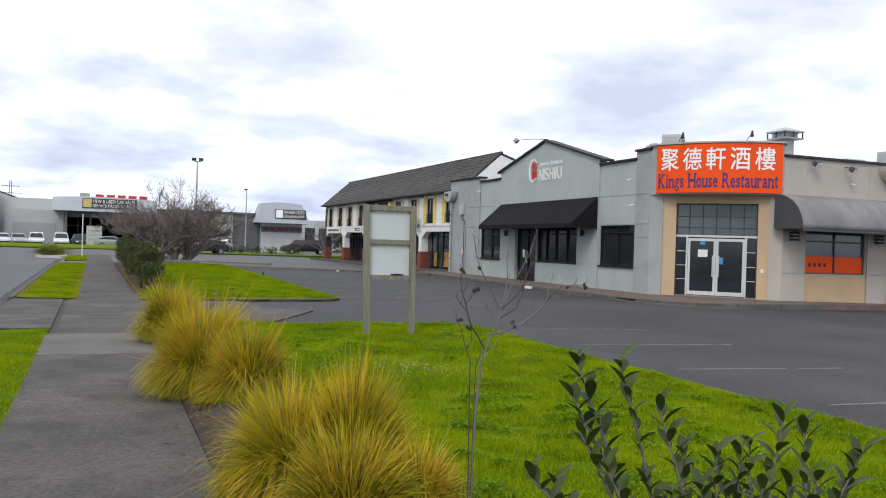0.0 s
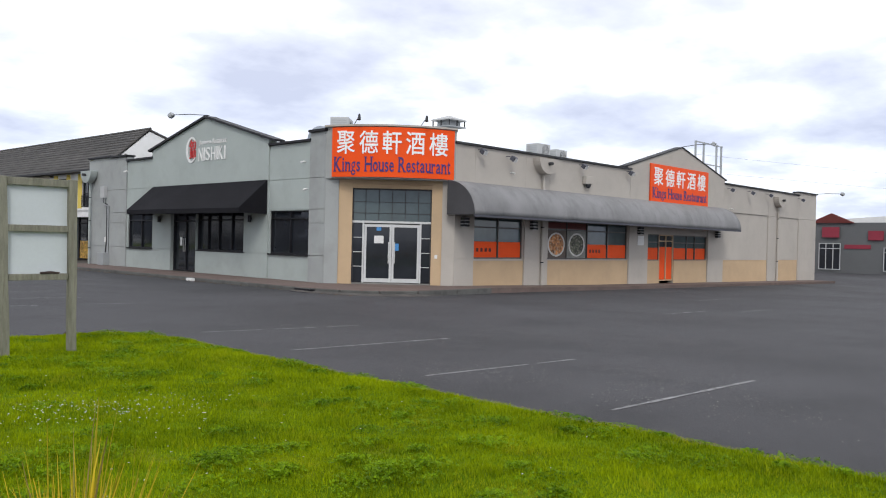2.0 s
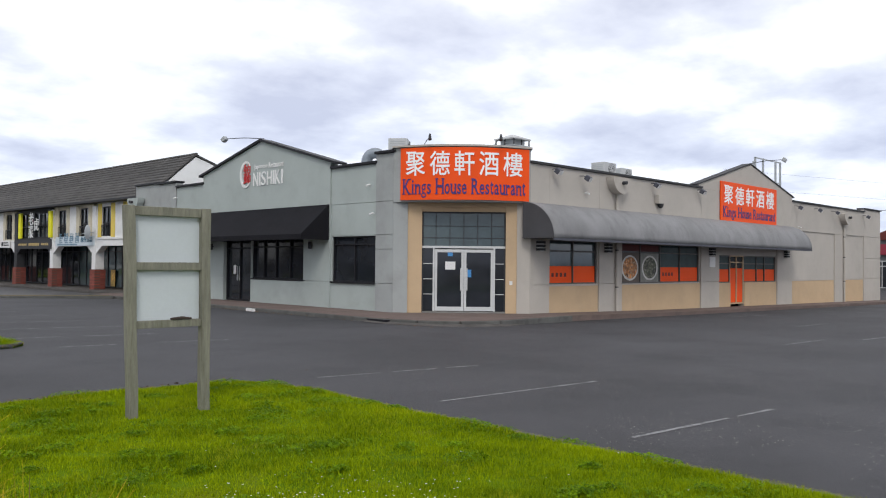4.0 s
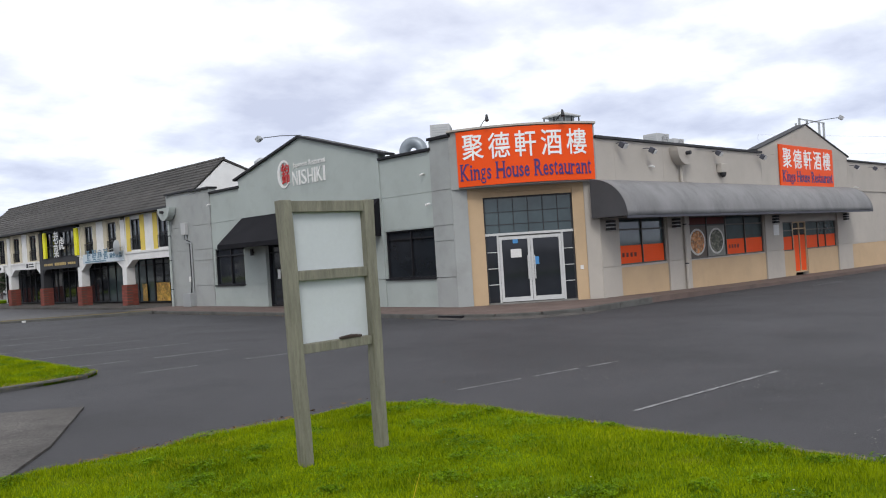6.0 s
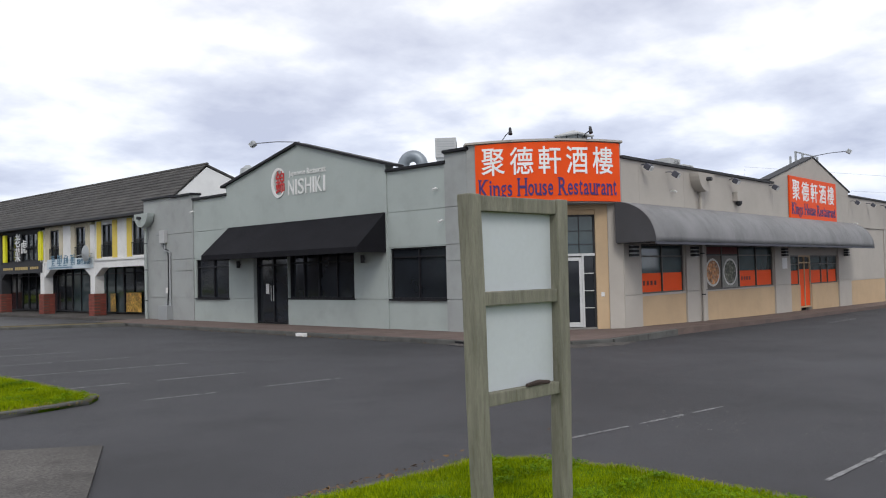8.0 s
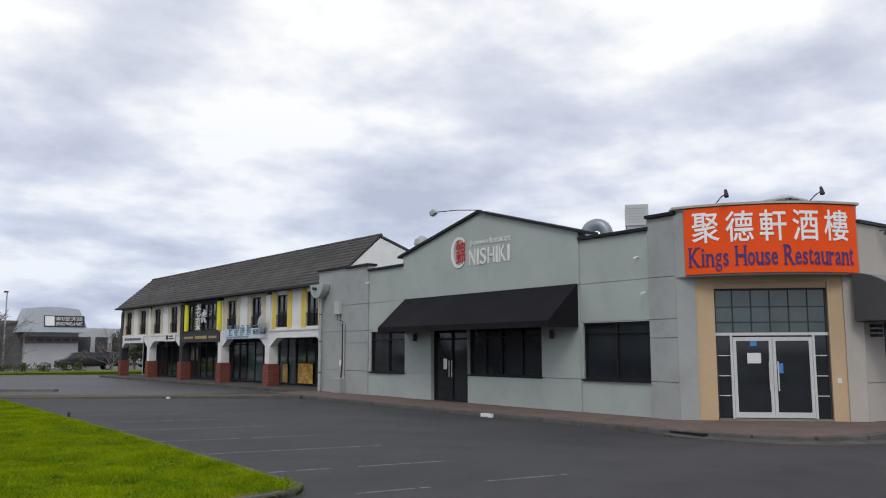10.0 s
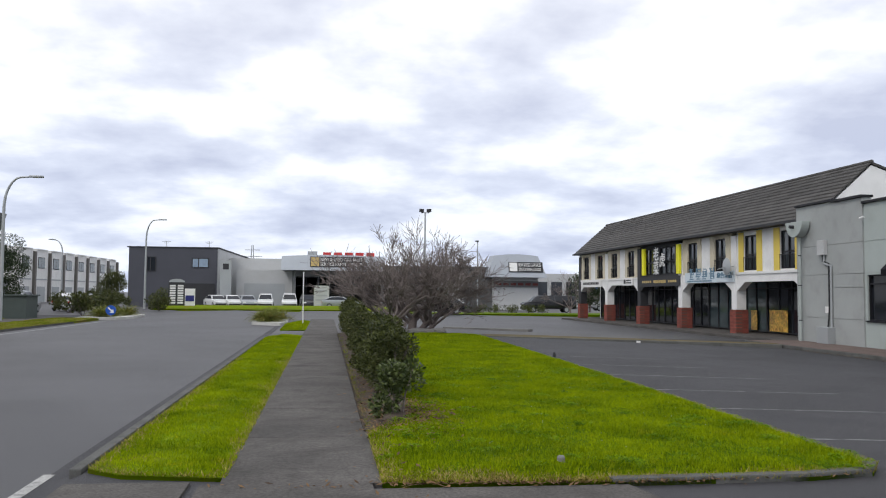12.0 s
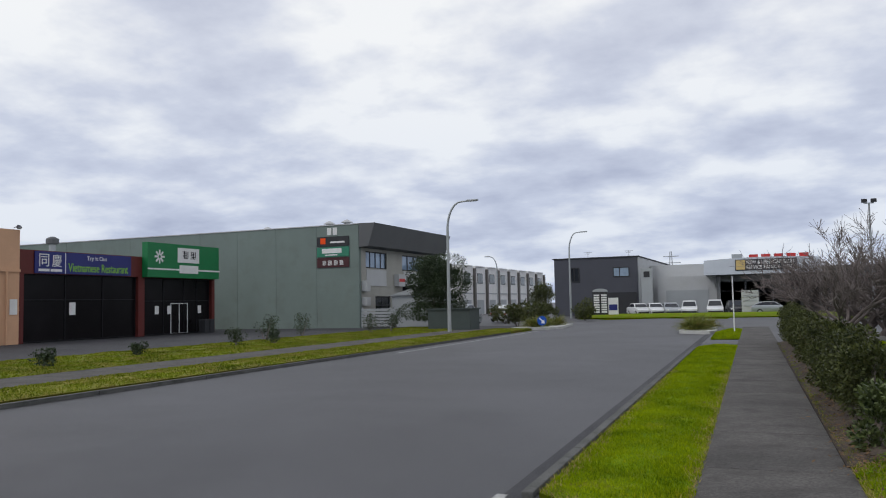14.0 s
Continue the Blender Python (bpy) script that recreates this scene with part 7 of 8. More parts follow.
def far_shops():
    r = root("shop_row", Matrix.Translation((-42, 58, 0)), "single-storey shops with dark glass fronts and coloured fascias", "building")
    X = -42.0
    holes = [(50.0, 59.4, -0.1, 4.15), (60.0, 67.4, -0.1, 4.1)]
    g = Geo()
    g.cells((49.4, 67.75), (-0.3, 5.6), holes, lambda p, q, a, b: g.box(X - 0.3, X, p, q, a, b))
    part("wall", weld(g), M_MAROON, r)
    window_unit(r, "shopfront", wall_pose(X - 0.25, 50.0, 0.0, 0, 1), 9.4, 4.15, (0.35, 0.68), (0.62,), M_BLACKTRIM, M_SHOPGLASS, 0.05, 0.12, "dark tinted shopfront")
    window_unit(r, "shopfront", wall_pose(X - 0.25, 60.0, 0.0, 0, 1), 7.4, 4.1, (0.3, 0.6, 0.8), (0.6,), M_BLACKTRIM, M_SHOPGLASS, 0.05, 0.12, "dark glazed shopfront")
    part("roof", Geo().box(-75, X - 0.3, 49.4, 67.75, 5.3, 5.45), M_STEEL, r)
    for yy in (49.4, 67.5):
        part("wall", Geo().box(-75, X - 0.3, yy, yy + 0.25, -0.3, 5.3), M_MAROON, r)
    part("notice", Geo().box(X - 0.24, X - 0.235, 53.6, 54.1, 1.6, 2.4), M_WHITE, r)
    for a in (61.3, 62.6, 66.0):
        part("notice", Geo().box(X - 0.24, X - 0.235, a, a + 0.4, 1.5, 2.1), M_WHITE, r)
    window_unit(r, "door", wall_pose(X - 0.27, 63.0, 0.0, 0, 1), 1.9, 2.3, (0.5,), (), M_ALU, M_GLASS2, 0.07, 0.06, "pale framed glass double door")
    b = text_sign("fascia_sign", wall_pose(X + 0.08, 50.7, 4.2, 0, 1), 7.9, 1.35, M_BLUE, "blue shop fascia sign with lime and white lettering")
    for k, ch in enumerate("同慶"):
        part("character", put(letters(ch, 0.72, 0.78, depth=0.02), Matrix.Translation((0.3 + 0.95 * k, -0.001, 0.42))), M_WHITE, b, "white character", local=True)
    part("mark", Geo().box(0.25, 1.05, -0.02, 0, 0.12, 0.28), M_WHITE, b, local=True)
    part("mark", Geo().box(1.15, 2.0, -0.02, 0, 0.12, 0.28), M_WHITE, b, local=True)
    part("lettering", put(letters("Vietnamese Restaurant", 5.1, 0.55, depth=0.02), Matrix.Translation((2.5, -0.001, 0.15))), M_LIME, b, "lime green letters", local=True)
    part("lettering", put(letters("Try It Out", 1.7, 0.36, depth=0.02), Matrix.Translation((4.0, -0.001, 0.85))), M_WHITE, b, "white letters", local=True)
    part("divider", Geo().box(2.25, 2.3, -0.02, 0, 0.02, 1.33), M_WHITE, b, local=True)
    s = text_sign("fascia_sign", wall_pose(X + 0.5, 59.75, 4.15, 0, 1), 7.9, 2.5, M_GREEN, "large green box fascia sign with white panels", 0.5)
    part("stripe", Geo().box(0.02, 7.98, -0.015, 0, 0.55, 0.66), M_WHITE, s, local=True)
    part("panel", Geo().box(3.1, 5.5, -0.02, 0, 1.15, 2.25), M_WHITE, s, "white panel", local=True)
    part("panel", Geo().box(3.3, 5.4, -0.03, 0, 0.35, 0.95), M_WHITE, s, "white panel", local=True)
    for k in range(2):
        for a, c, d, e in dense_block(3.6 + 0.85 * k, 1.45, 0.66, 0.6, glyphs):
            part("mark", Geo().box(a, c, -0.032, -0.02, d, e), M_CHAR, s, local=True)
    for k in range(8):
        m = Matrix.Translation((1.2, 0, 1.5)) @ Matrix.Rotation(k * 0.7854, 4, "Y")
        part("petal", Geo().box(-0.07, 0.07, -0.02, 0, 0.12, 0.5, m), M_WHITE, s, local=True)
    for a, c in ((0.3, 0.5), (0.9, 0.6)):
        w = root("waste_bin", Matrix.Translation((-41.2, 65.2 + a, -0.05)), "dark wheeled bin by the shop wall", "bin", "bins")
        part("body", Geo().box(-0.3, 0.3, -0.26, 0.26, 0.05, 1.0), M_CHAR, w, local=True, bevel=0.03)
        part("lid", Geo().box(-0.33, 0.33, -0.28, 0.28, 1.0, 1.07), M_CHAR, w, local=True, bevel=0.02)
    v = root("roof_vent", Matrix.Translation((-46, 55.6, 5.4)), "large mushroom roof vent on the shop roof", "vent")
    part("stem", Geo().cyl(-46, 55.6, 5.4, 6.5, 0.22, 12), M_STEEL, v)
    part("cowl", Geo().tube([(-46, 55.6, 6.4), (-46, 55.6, 6.5), (-46, 55.6, 6.8), (-46, 55.6, 6.95)], [0.25, 0.42, 0.42, 0.15], 12), M_CHARGREY, v)
    p = root("peach_building", Matrix.Translation((-42, 46, 0)), "peach rendered shop wall with small notices", "building")
    part("wall", Geo().box(-60, -41.6, 30, 49.35, -0.3, 6.7), M_PEACH, p)
    part("band", Geo().box(-41.6, -41.5, 30, 49.35, 4.2, 4.35), M_PEACH, p)
    part("downpipe", Geo().cyl(-41.45, 48.4, -0.1, 4.2, 0.06, 8), M_PEACH, p)
    part("notice", Geo().box(-41.59, -41.56, 48.7, 49.2, 1.7, 2.6), M_WHITE, p)
    floodlight((-41.7, 49.0, 6.8), (1, 0, 0.1), 0.4)


far_shops()

# white box, fence and bins near the warehouse
M_BOXGREEN = mat("dark_green_steel", (0.05, 0.065, 0.062), 0.6, 0.12, 0.8, 30, 0.05)
tr = root("storage_container", Matrix.Translation((-21.3, 67.5, 0)), "dark green storage box beside the footpath", "container")
part("body", Geo().box(-22.9, -19.75, 66.6, 68.4, 0.0, 1.42), M_BOXGREEN, tr, bevel=0.03)
part("lid", Geo().box(-23.0, -19.65, 66.5, 68.5, 1.42, 1.5), M_BOXGREEN, tr)
fence = root("slat_fence", Matrix.Translation((-29, 73.5, 0)), "low grey horizontal slat fence", "fence")
for z in range(6):
    part("slat", Geo().box(-31.8, -26.5, 73.4, 73.46, 0.1 + 0.25 * z, 0.3 + 0.25 * z), M_STEEL, fence)
for x in (-31.7, -29.2, -26.6):
    part("post", Geo().box(x - 0.05, x + 0.05, 73.46, 73.55, -0.1, 1.65), M_STEEL, fence)
shed = root("garden_shed", Matrix.Translation((-28, 78, 0)), "small grey metal shed beside the warehouse", "shed")
part("wall", Geo().box(-30.5, -26.2, 76.5, 80.0, -0.1, 2.6), M_STEEL, shed)
part("roof", Geo().prism([(-30.8, 2.6), (-25.9, 2.6), (-28.0, 3.3)], (-80.2, -76.3), Matrix(((1, 0, 0, 0), (0, 0, -1, 0), (0, 1, 0, 0), (0, 0, 0, 1)))), M_STEEL, shed)


# ---- townhouses ----
M_TAUPE = mat("taupe_cladding", (0.13, 0.12, 0.11), 0.7, 0.1, 0.5, 30, 0.05)
for k in range(8):
    y = 137 + 6.2 * k
    h = root("townhouse", Matrix.Translation((-47.5, y, 0)), "white townhouse with a dark framed corner, in a row", "house", "townhouses")
    part("wall", Geo().box(-8, 0, 0, 4.9, -0.2, 8.0), M_WHITE, h, local=True)
    part("fin", Geo().box(-8, 0.35, 4.9, 5.6, -0.2, 7.7), M_TAUPE, h, "taupe projecting fin", local=True)
    part("roof", Geo().box(-8.1, 0.2, -0.05, 4.3, 8.0, 8.15), M_WHITE, h, local=True)
    for z in (5.2,):
        w = part("window", Geo().box(0, 0.06, 0.8, 3.4, z, z + 1.7), M_CHAR, h, local=True)
        part("pane", Geo().box(0.061, 0.07, 0.9, 2.05, z + 0.1, z + 1.6), M_GLASS2, w, local=True)
        part("pane", Geo().box(0.061, 0.07, 2.15, 3.3, z + 0.1, z + 1.6), M_GLASS2, w, local=True)
    part("garage_door", Geo().box(0, 0.05, 0.6, 3.8, 0.0, 2.4), M_STEEL, h, local=True)
    part("band", Geo().box(0, 0.1, 0, 4.3, 3.4, 3.6), M_STEEL, h, local=True)

# ---- dark grey office and the car dealer ----
of = root("grey_office", Matrix.Translation((-16.1, 115, 0)), "dark grey clad office block with pale side wall", "building")
part("wall", Geo().box(-26.5, -16.1, 115.0, 150.0, -0.3, 7.1), M_DARKGREY, of)
part("side_wall", Geo().box(-16.1, -16.0, 115.1, 151.0, -0.3, 7.05), M_PALEWALL, of, "pale metal side wall")
part("coping", Geo().box(-26.7, -15.9, 114.9, 151, 7.1, 7.22), M_CHAR, of)
for a, b, z0, z1 in ((-19.1, -17.1, 4.7, 5.9), (-24.4, -23.3, 4.2, 6.0)):
    window_unit(of, "window", wall_pose(a, 114.93, z0, 1, 0), b - a, z1 - z0, (0.4,), (), M_CHAR, M_SKYGLASS if a > -20 else M_GLASS, 0.1, 0.06)
part("entrance", Geo().box(-20.5, -16.3, 114.9, 115.0, 0, 2.8), M_CHAR, of)
for x in (-22.8, -17.6):
    a = root("tv_aerial", Matrix.Translation((x, 118, 7.1)), "small metal roof aerial on a mast", "aerial")
    part("mast", Geo().cyl(x, 118, 7.1, 8.1, 0.03, 6), M_STEEL, a)
    part("boom", Geo().box(x - 0.5, x + 0.5, 117.98, 118.02, 8.0, 8.05), M_STEEL, a)
    part("element", Geo().box(x - 0.3, x + 0.3, 117.7, 117.74, 7.8, 7.84), M_STEEL, a)
py2 = root("pylon_sign", Matrix.Translation((-14.6, 114, 0)), "tall grey totem sign with a plain emblem", "sign")
part("panel", Geo().box(-15.5, -14.2, 113.6, 114.0, -0.2, 5.6), M_STEEL, py2)
part("mark", Geo().box(-15.2, -14.5, 113.58, 113.6, 4.5, 5.2), M_CHAR, py2)
db = root("directory_board", Matrix.Translation((-17.6, 100, 0)), "free-standing white and blue tenant directory board", "sign")
part("frame", Geo().box(-18.5, -16.9, 99.9, 100.1, -0.1, 2.75), M_CHAR, db)
part("top", put(Geo().prism([(0.8 * math.cos(a), 0.35 * math.sin(a)) for a in (math.pi * k / 10 for k in range(11))], (0, 0.2)), Matrix(((1, 0, 0, -17.7), (0, 0, -1, 100.1), (0, 1, 0, 2.75), (0, 0, 0, 1)))), M_STEEL, db)
for c in range(2):
    for k in range(8):
        part("nameplate", Geo().box(-18.36 + 0.78 * c, -17.78 + 0.78 * c, 99.87, 99.9, 0.55 + 0.25 * k, 0.72 + 0.25 * k), M_WHITE, db)
part("side_panel", Geo().box(-16.85, -15.85, 99.9, 100.1, -0.1, 2.1), M_WHITE, db)
part("poster", Geo().box(-16.78, -15.92, 99.87, 99.9, 0.8, 1.4), M_BLUE, db)


def dealer():
    r = root("car_dealership", Matrix.Translation((5, 115, 0)), "long low car dealership with white curved fascias", "building")
    # low block between the office and the showroom
    part("wall", Geo().box(-15.9, -7.2, 124.0, 140, -0.3, 6.3), M_PALEWALL, r)
    part("wall", Geo().box(-14.2, -7.2, 118.0, 124.0, -0.3, 4.6), M_PALEWALL, r)
    part("roller_door", Geo().box(-13.2, -8.2, 117.9, 118.0, 0, 2.9), M_STEEL, r, "grey roller door")
    part("wall", Geo().box(-7.2, 18.2, 117.0, 140, -0.3, 5.0), M_STEELDK, r)
    part("roof", Geo().box(-7.4, 18.6, 116.6, 140, 5.0, 5.3), M_CHARGREY, r)
    for k in range(6):
        window_unit(r, "showroom_window", wall_pose(-6.9 + 3.0 * k, 116.95, 0.0, 1, 0), 2.9, 3.8, (0.5,), (0.7,), M_CHAR, M_GLASS2, 0.1, 0.08)
    part("wall", Geo().box(11.2, 14.4, 116.8, 117.0, -0.3, 4.9), M_PALEWALL, r)
    part("roller_door", Geo().box(14.5, 18.0, 116.9, 117.0, 0, 4.2), M_CHARGREY, r, "dark roller door")
    part("wall", Geo().box(18.2, 24.0, 116.0, 135, -0.3, 4.0), M_PALEWALL, r)
    part("band", Geo().box(18.2, 24.0, 115.9, 116.0, 2.7, 3.5), M_CHARGREY, r)
    for k in range(6):
        part("mark", Geo().box(18.5 + 0.95 * k, 19.2 + 0.95 * k, 115.87, 115.9, 2.95, 3.25), M_MAROON, r)
    # white slanted fascias
    for xa, xb, z0, z1, flare in ((-8.4, 4.2, 4.55, 6.5, 0.0), (17.6, 24.3, 3.95, 6.9, -0.5)):
        g = Geo()
        ring = [(114.4, z0), (115.3, z1), (118.5, z1 + 0.1), (118.5, z0)]
        n = 12
        for k in range(n):
            p, q = k / n, (k + 1) / n
            dz = [-0.22 * (2 * t - 1) ** 2 for t in (p, q)]
            xx = [xa + (xb - xa) * t for t in (p, q)]
            b = len(g.v)
            for j in (0, 1):
                g.v += [(xx[j] + (flare * (2 * (p, q)[j] - 1) * (1 if z > z0 else -1)), y, z + (dz[j] if z > z0 else 0)) for y, z in ring]
            g.f += [(b + i, b + (i + 1) % 4, b + 4 + (i + 1) % 4, b + 4 + i) for i in range(4)]
        b = len(g.v)
        g.f += [(0, 3, 2, 1), (b - 4, b - 3, b - 2, b - 1)]
        part("fascia", weld(g), M_FASCIA, r, "pale grey slanted metal fascia")
    s = root("dealer_sign", Matrix.Translation((-4.9, 114.4, 4.7)), "black dealer banner with white lettering and a gold square", "sign")
    for x0, w, z in ((-4.9, 6.6, 4.95), (19.9, 4.4, 4.6)):
        mt = wall_pose(x0, 114.55, z, 1, 0) @ Matrix.Rotation(radians(-18), 4, "X")
        part("banner", put(Geo().box(0, w, -0.06, 0.0, 0, 1.35), mt), M_CHAR, s)
        part("emblem", put(Geo().box(0.1, 1.1, -0.08, -0.061, 0.1, 1.25), mt), M_GOLD if x0 < 0 else M_WHITE, s)
        part("lettering", put(letters("NEW & USED CAR SALES", w - 1.5, 0.45, depth=0.02), mt @ Matrix.Translation((1.25, -0.061, 0.75))), M_WHITE, s, "white letters")
        part("lettering", put(letters("SERVICE PANEL & PAINT", w - 1.5, 0.42, depth=0.02), mt @ Matrix.Translation((1.25, -0.061, 0.15))), M_WHITE, s, "white letters")
    t = root("roof_letters", Matrix.Translation((-3, 116, 6.5)), "red plain blocks for the maker's name on the roof edge", "sign")
    for k in range(5):
        part("mark", Geo().box(-3.4 + 1.35 * k, -2.4 + 1.35 * k, 116.0, 116.15, 6.2, 6.85), M_RED, t)
    part("mark", Geo().box(-5.3, -4.1, 116.0, 116.15, 6.2, 6.95), M_STEEL, t)
    for x in (-7.0, 3.9):
        part("column", Geo().box(x, x + 0.3, 115.8, 116.1, -0.2, 4.6), M_STEELDK, r)
    b = root("yard_sign", Matrix.Translation((-3.2, 106, 0)), "white and green yard sign board", "sign")
    part("board", Geo().box(-4.0, -2.3, 106, 106.1, 0.3, 2.6), M_PALEWALL, b)
    for z in (1.9, 1.4, 0.9):
        part("mark", Geo().box(-3.8, -2.5, 105.97, 106.0, z, z + 0.18), M_STEEL, b)
    part("post", Geo().box(-3.3, -3.0, 106.1, 106.2, -0.1, 2.5), M_STEEL, b)


M_STEELDK = mat("mid_grey_cladding", (0.16, 0.165, 0.17), 0.6, 0.1, 0.5, 30, 0.05)
dealer()
bk = root("pale_office", Matrix.Translation((35, 150, 0)), "distant pale low building with dark windows", "building")
part("wall", Geo().box(26, 48, 150, 160, -0.3, 5.4), M_PALEWALL, bk)
for k in range(7):
    part("window", Geo().box(29 + 2.6 * k, 30.9 + 2.6 * k, 149.9, 150, 1.6, 4.0), M_GLASS, bk)


# ---- dark shop at the far end ----
ds = root("dark_shop", Matrix.Translation((75, 20, -0.36)), "dark painted shop with a small red gable and red bands", "building")
part("wall", Geo().box(75, 90, -5, 29.3, -0.6, 4.0), M_CHARGREY, ds)
part("gable", put(Geo().prism([(-1.9, 0), (1.9, 0), (0, 0.85)], (0, 0.5)), Matrix(((0, 0, -1, 75.3), (-1, 0, 0, 26.8), (0, 1, 0, 3.95), (0, 0, 0, 1)))), M_MAROON, ds)
M_DULLRED = mat("faded_red_panel", (0.24, 0.025, 0.045), 0.6, 0.1, 1, 40, 0.02)
part("sign_board", Geo().box(74.75, 74.85, 26.1, 27.5, 2.7, 3.6), M_DULLRED, ds)
part("sign_board", Geo().box(74.85, 74.95, 22.6, 23.8, 2.5, 3.3), M_DULLRED, ds)
for a, b in ((28.3, 28.9), (23.6, 25.7), (20.5, 22.4)):
    part("band", Geo().box(74.93, 75.0, a, b, 1.75, 2.1), M_DULLRED, ds, "red band")
window_unit(ds, "shopfront", wall_pose(74.9, 27.8, -0.1, 0, -1), 1.8, 2.3, (0.33, 0.66), (0.8,), M_PALEWALL, M_GLASS, 0.06, 0.06)
window_unit(ds, "shopfront", wall_pose(74.9, 22.6, -0.1, 0, -1), 1.6, 2.0, (0.33, 0.66), (0.8,), M_PALEWALL, M_GLASS, 0.06, 0.06)
wb = root("white_warehouse", Matrix.Translation((110, 30, -0.8)), "distant white roofed warehouse", "building")
part("wall", Geo().box(100, 130, 0, 45, -0.6, 4.4), M_PALEWALL, wb)
part("roof", Geo().prism([(-0.5, 4.4), (45.5, 4.4), (22, 6.0)], (99.5, 130), Matrix(((0, 0, 1, 0), (1, 0, 0, 0), (0, 1, 0, 0), (0, 0, 0, 1)))), M_WHITE, wb)
for k in range(2):
    z = (7.2, 8.6)[k]
    thing("power_line", Geo().tube([(57.2, 30.0 + 3 * k, 4.95)] + [(60 + 20 * i, 34 - 8 * i, z + 0.06 * (i - 3) ** 2) for i in range(7)], 0.008, 4), M_CHAR, "thin black overhead power line", "power line", "power lines", base=(57.2, 30.0, 4.95))


# ---- cars ----
def car(x, y, ang, paint, length=4.3, width=1.74, height=1.5, van=False, label="parked car"):
    r = root("van" if van else "car", Matrix.Translation((x, y, 0)) @ Matrix.Rotation(ang, 4, "Z"), label, "van" if van else "car", "parked vehicles")
    L, W, H = length / 2, width / 2, height
    if van:
        low = [(-L, 0.35), (L, 0.35), (L, 0.85), (L - 0.25, 1.0), (L - 0.75, 1.08), (-L, 1.08)]
        top = [(-L + 0.02, 1.08), (L - 0.8, 1.08), (L - 1.35, H - 0.08), (L - 1.7, H), (-L + 0.15, H), (-L + 0.02, H - 0.15)]
    else:
        low = [(-L, 0.38), (-L + 0.1, 0.28), (L - 0.15, 0.28), (L, 0.42), (L - 0.03, 0.68), (L - 0.35, 0.82), (L * 0.42, 0.92), (-L * 0.6, 0.95), (-L + 0.1, 0.92), (-L, 0.8)]
        top = [(-L + 0.12, 0.93), (L * 0.44, 0.91), (L * 0.12, H - 0.06), (-L * 0.1, H), (-L * 0.5, H - 0.03), (-L + 0.45, H - 0.28)]

    def loft(ring, ws, g):
        n = len(ring)
        zs = [z for _, z in ring]
        lo, hi = min(zs), max(zs)
        g.add([(px, s * (ws[0] + (ws[1] - ws[0]) * (z - lo) / (hi - lo)), z) for s in (-1, 1) for px, z in ring], [tuple(range(n)), tuple(range(n, 2 * n))[::-1]] + [(i, n + i, n + (i + 1) % n, (i + 1) % n) for i in range(n)])
        return g

    body = part("body", loft(low, (W * 0.97, W), Geo()), paint, r, local=True, bevel=0.05, smooth=True)
    cab = part("cabin", loft(top, (W * 0.95, W * 0.74), Geo()), paint, r, local=True, bevel=0.04, smooth=True)
    cx = sum(p[0] for p in top) / len(top)
    cz = sum(p[1] for p in top) / len(top) + 0.02
    for s in (-1, 1):
        ring = [(cx + (px - cx) * 0.86, cz + (z - cz) * 0.68) for px, z in top]
        lo, hi = min(p[1] for p in top), max(p[1] for p in top)
        g = Geo()
        v = [(px, s * (W * 0.95 + (W * 0.74 - W * 0.95) * (z - lo) / (hi - lo) + 0.008), z) for px, z in ring]
        n = len(ring)
        g.add(v + [(a, b - s * 0.03, c) for a, b, c in v], [tuple(range(n)) if s < 0 else tuple(range(n))[::-1], tuple(range(n, 2 * n))] + [(i, (i + 1) % n, n + (i + 1) % n, n + i) for i in range(n)])
        part("side_window", g, M_GLASS, cab, "dark glass", local=True)
    for i, j in ((1, 2), (len(top) - 1, 0)) if not van else ((1, 2), (len(top) - 1, 0)):
        (ax, az), (bx, bz) = top[i], top[j]
        g = Geo()
        off = 0.012 * (1 if i == 1 else -1)
        wa, wb2 = W * 0.84, W * 0.68
        if i != 1:
            wa, wb2 = wb2, wa
        pa, pb = 0.12, 0.88
        q = [(ax + (bx - ax) * pa + off, az + (bz - az) * pa + 0.01), (ax + (bx - ax) * pb + off, az + (bz - az) * pb + 0.01)]
        g.add([(q[0][0], -wa, q[0][1]), (q[0][0], wa, q[0][1]), (q[1][0], wb2, q[1][1]), (q[1][0], -wb2, q[1][1]), (q[0][0] - off * 2, -wa, q[0][1]), (q[0][0] - off * 2, wa, q[0][1]), (q[1][0] - off * 2, wb2, q[1][1]), (q[1][0] - off * 2, -wb2, q[1][1])],
              [(0, 1, 2, 3), (7, 6, 5, 4), (0, 4, 5, 1), (1, 5, 6, 2), (2, 6, 7, 3), (3, 7, 4, 0)])
        part("windscreen" if i == 1 else "rear_window", g, M_GLASS, cab, "dark glass", local=True)
    for sx_ in (-1, 1):
        for sy_ in (-1, 1):
            c = (sx_ * L * 0.62, sy_ * (W - 0.1))
            w = part("wheel", Geo().tube([(c[0], c[1] - 0.11, 0.31), (c[0], c[1] + 0.11, 0.31)], 0.31, 18), M_TYRE, r, local=True, bevel=0.03)
            part("rim", Geo().tube([(c[0], c[1] + sy_ * 0.105, 0.31), (c[0], c[1] + sy_ * 0.125, 0.31)], 0.2, 12), M_STEEL, w, local=True)
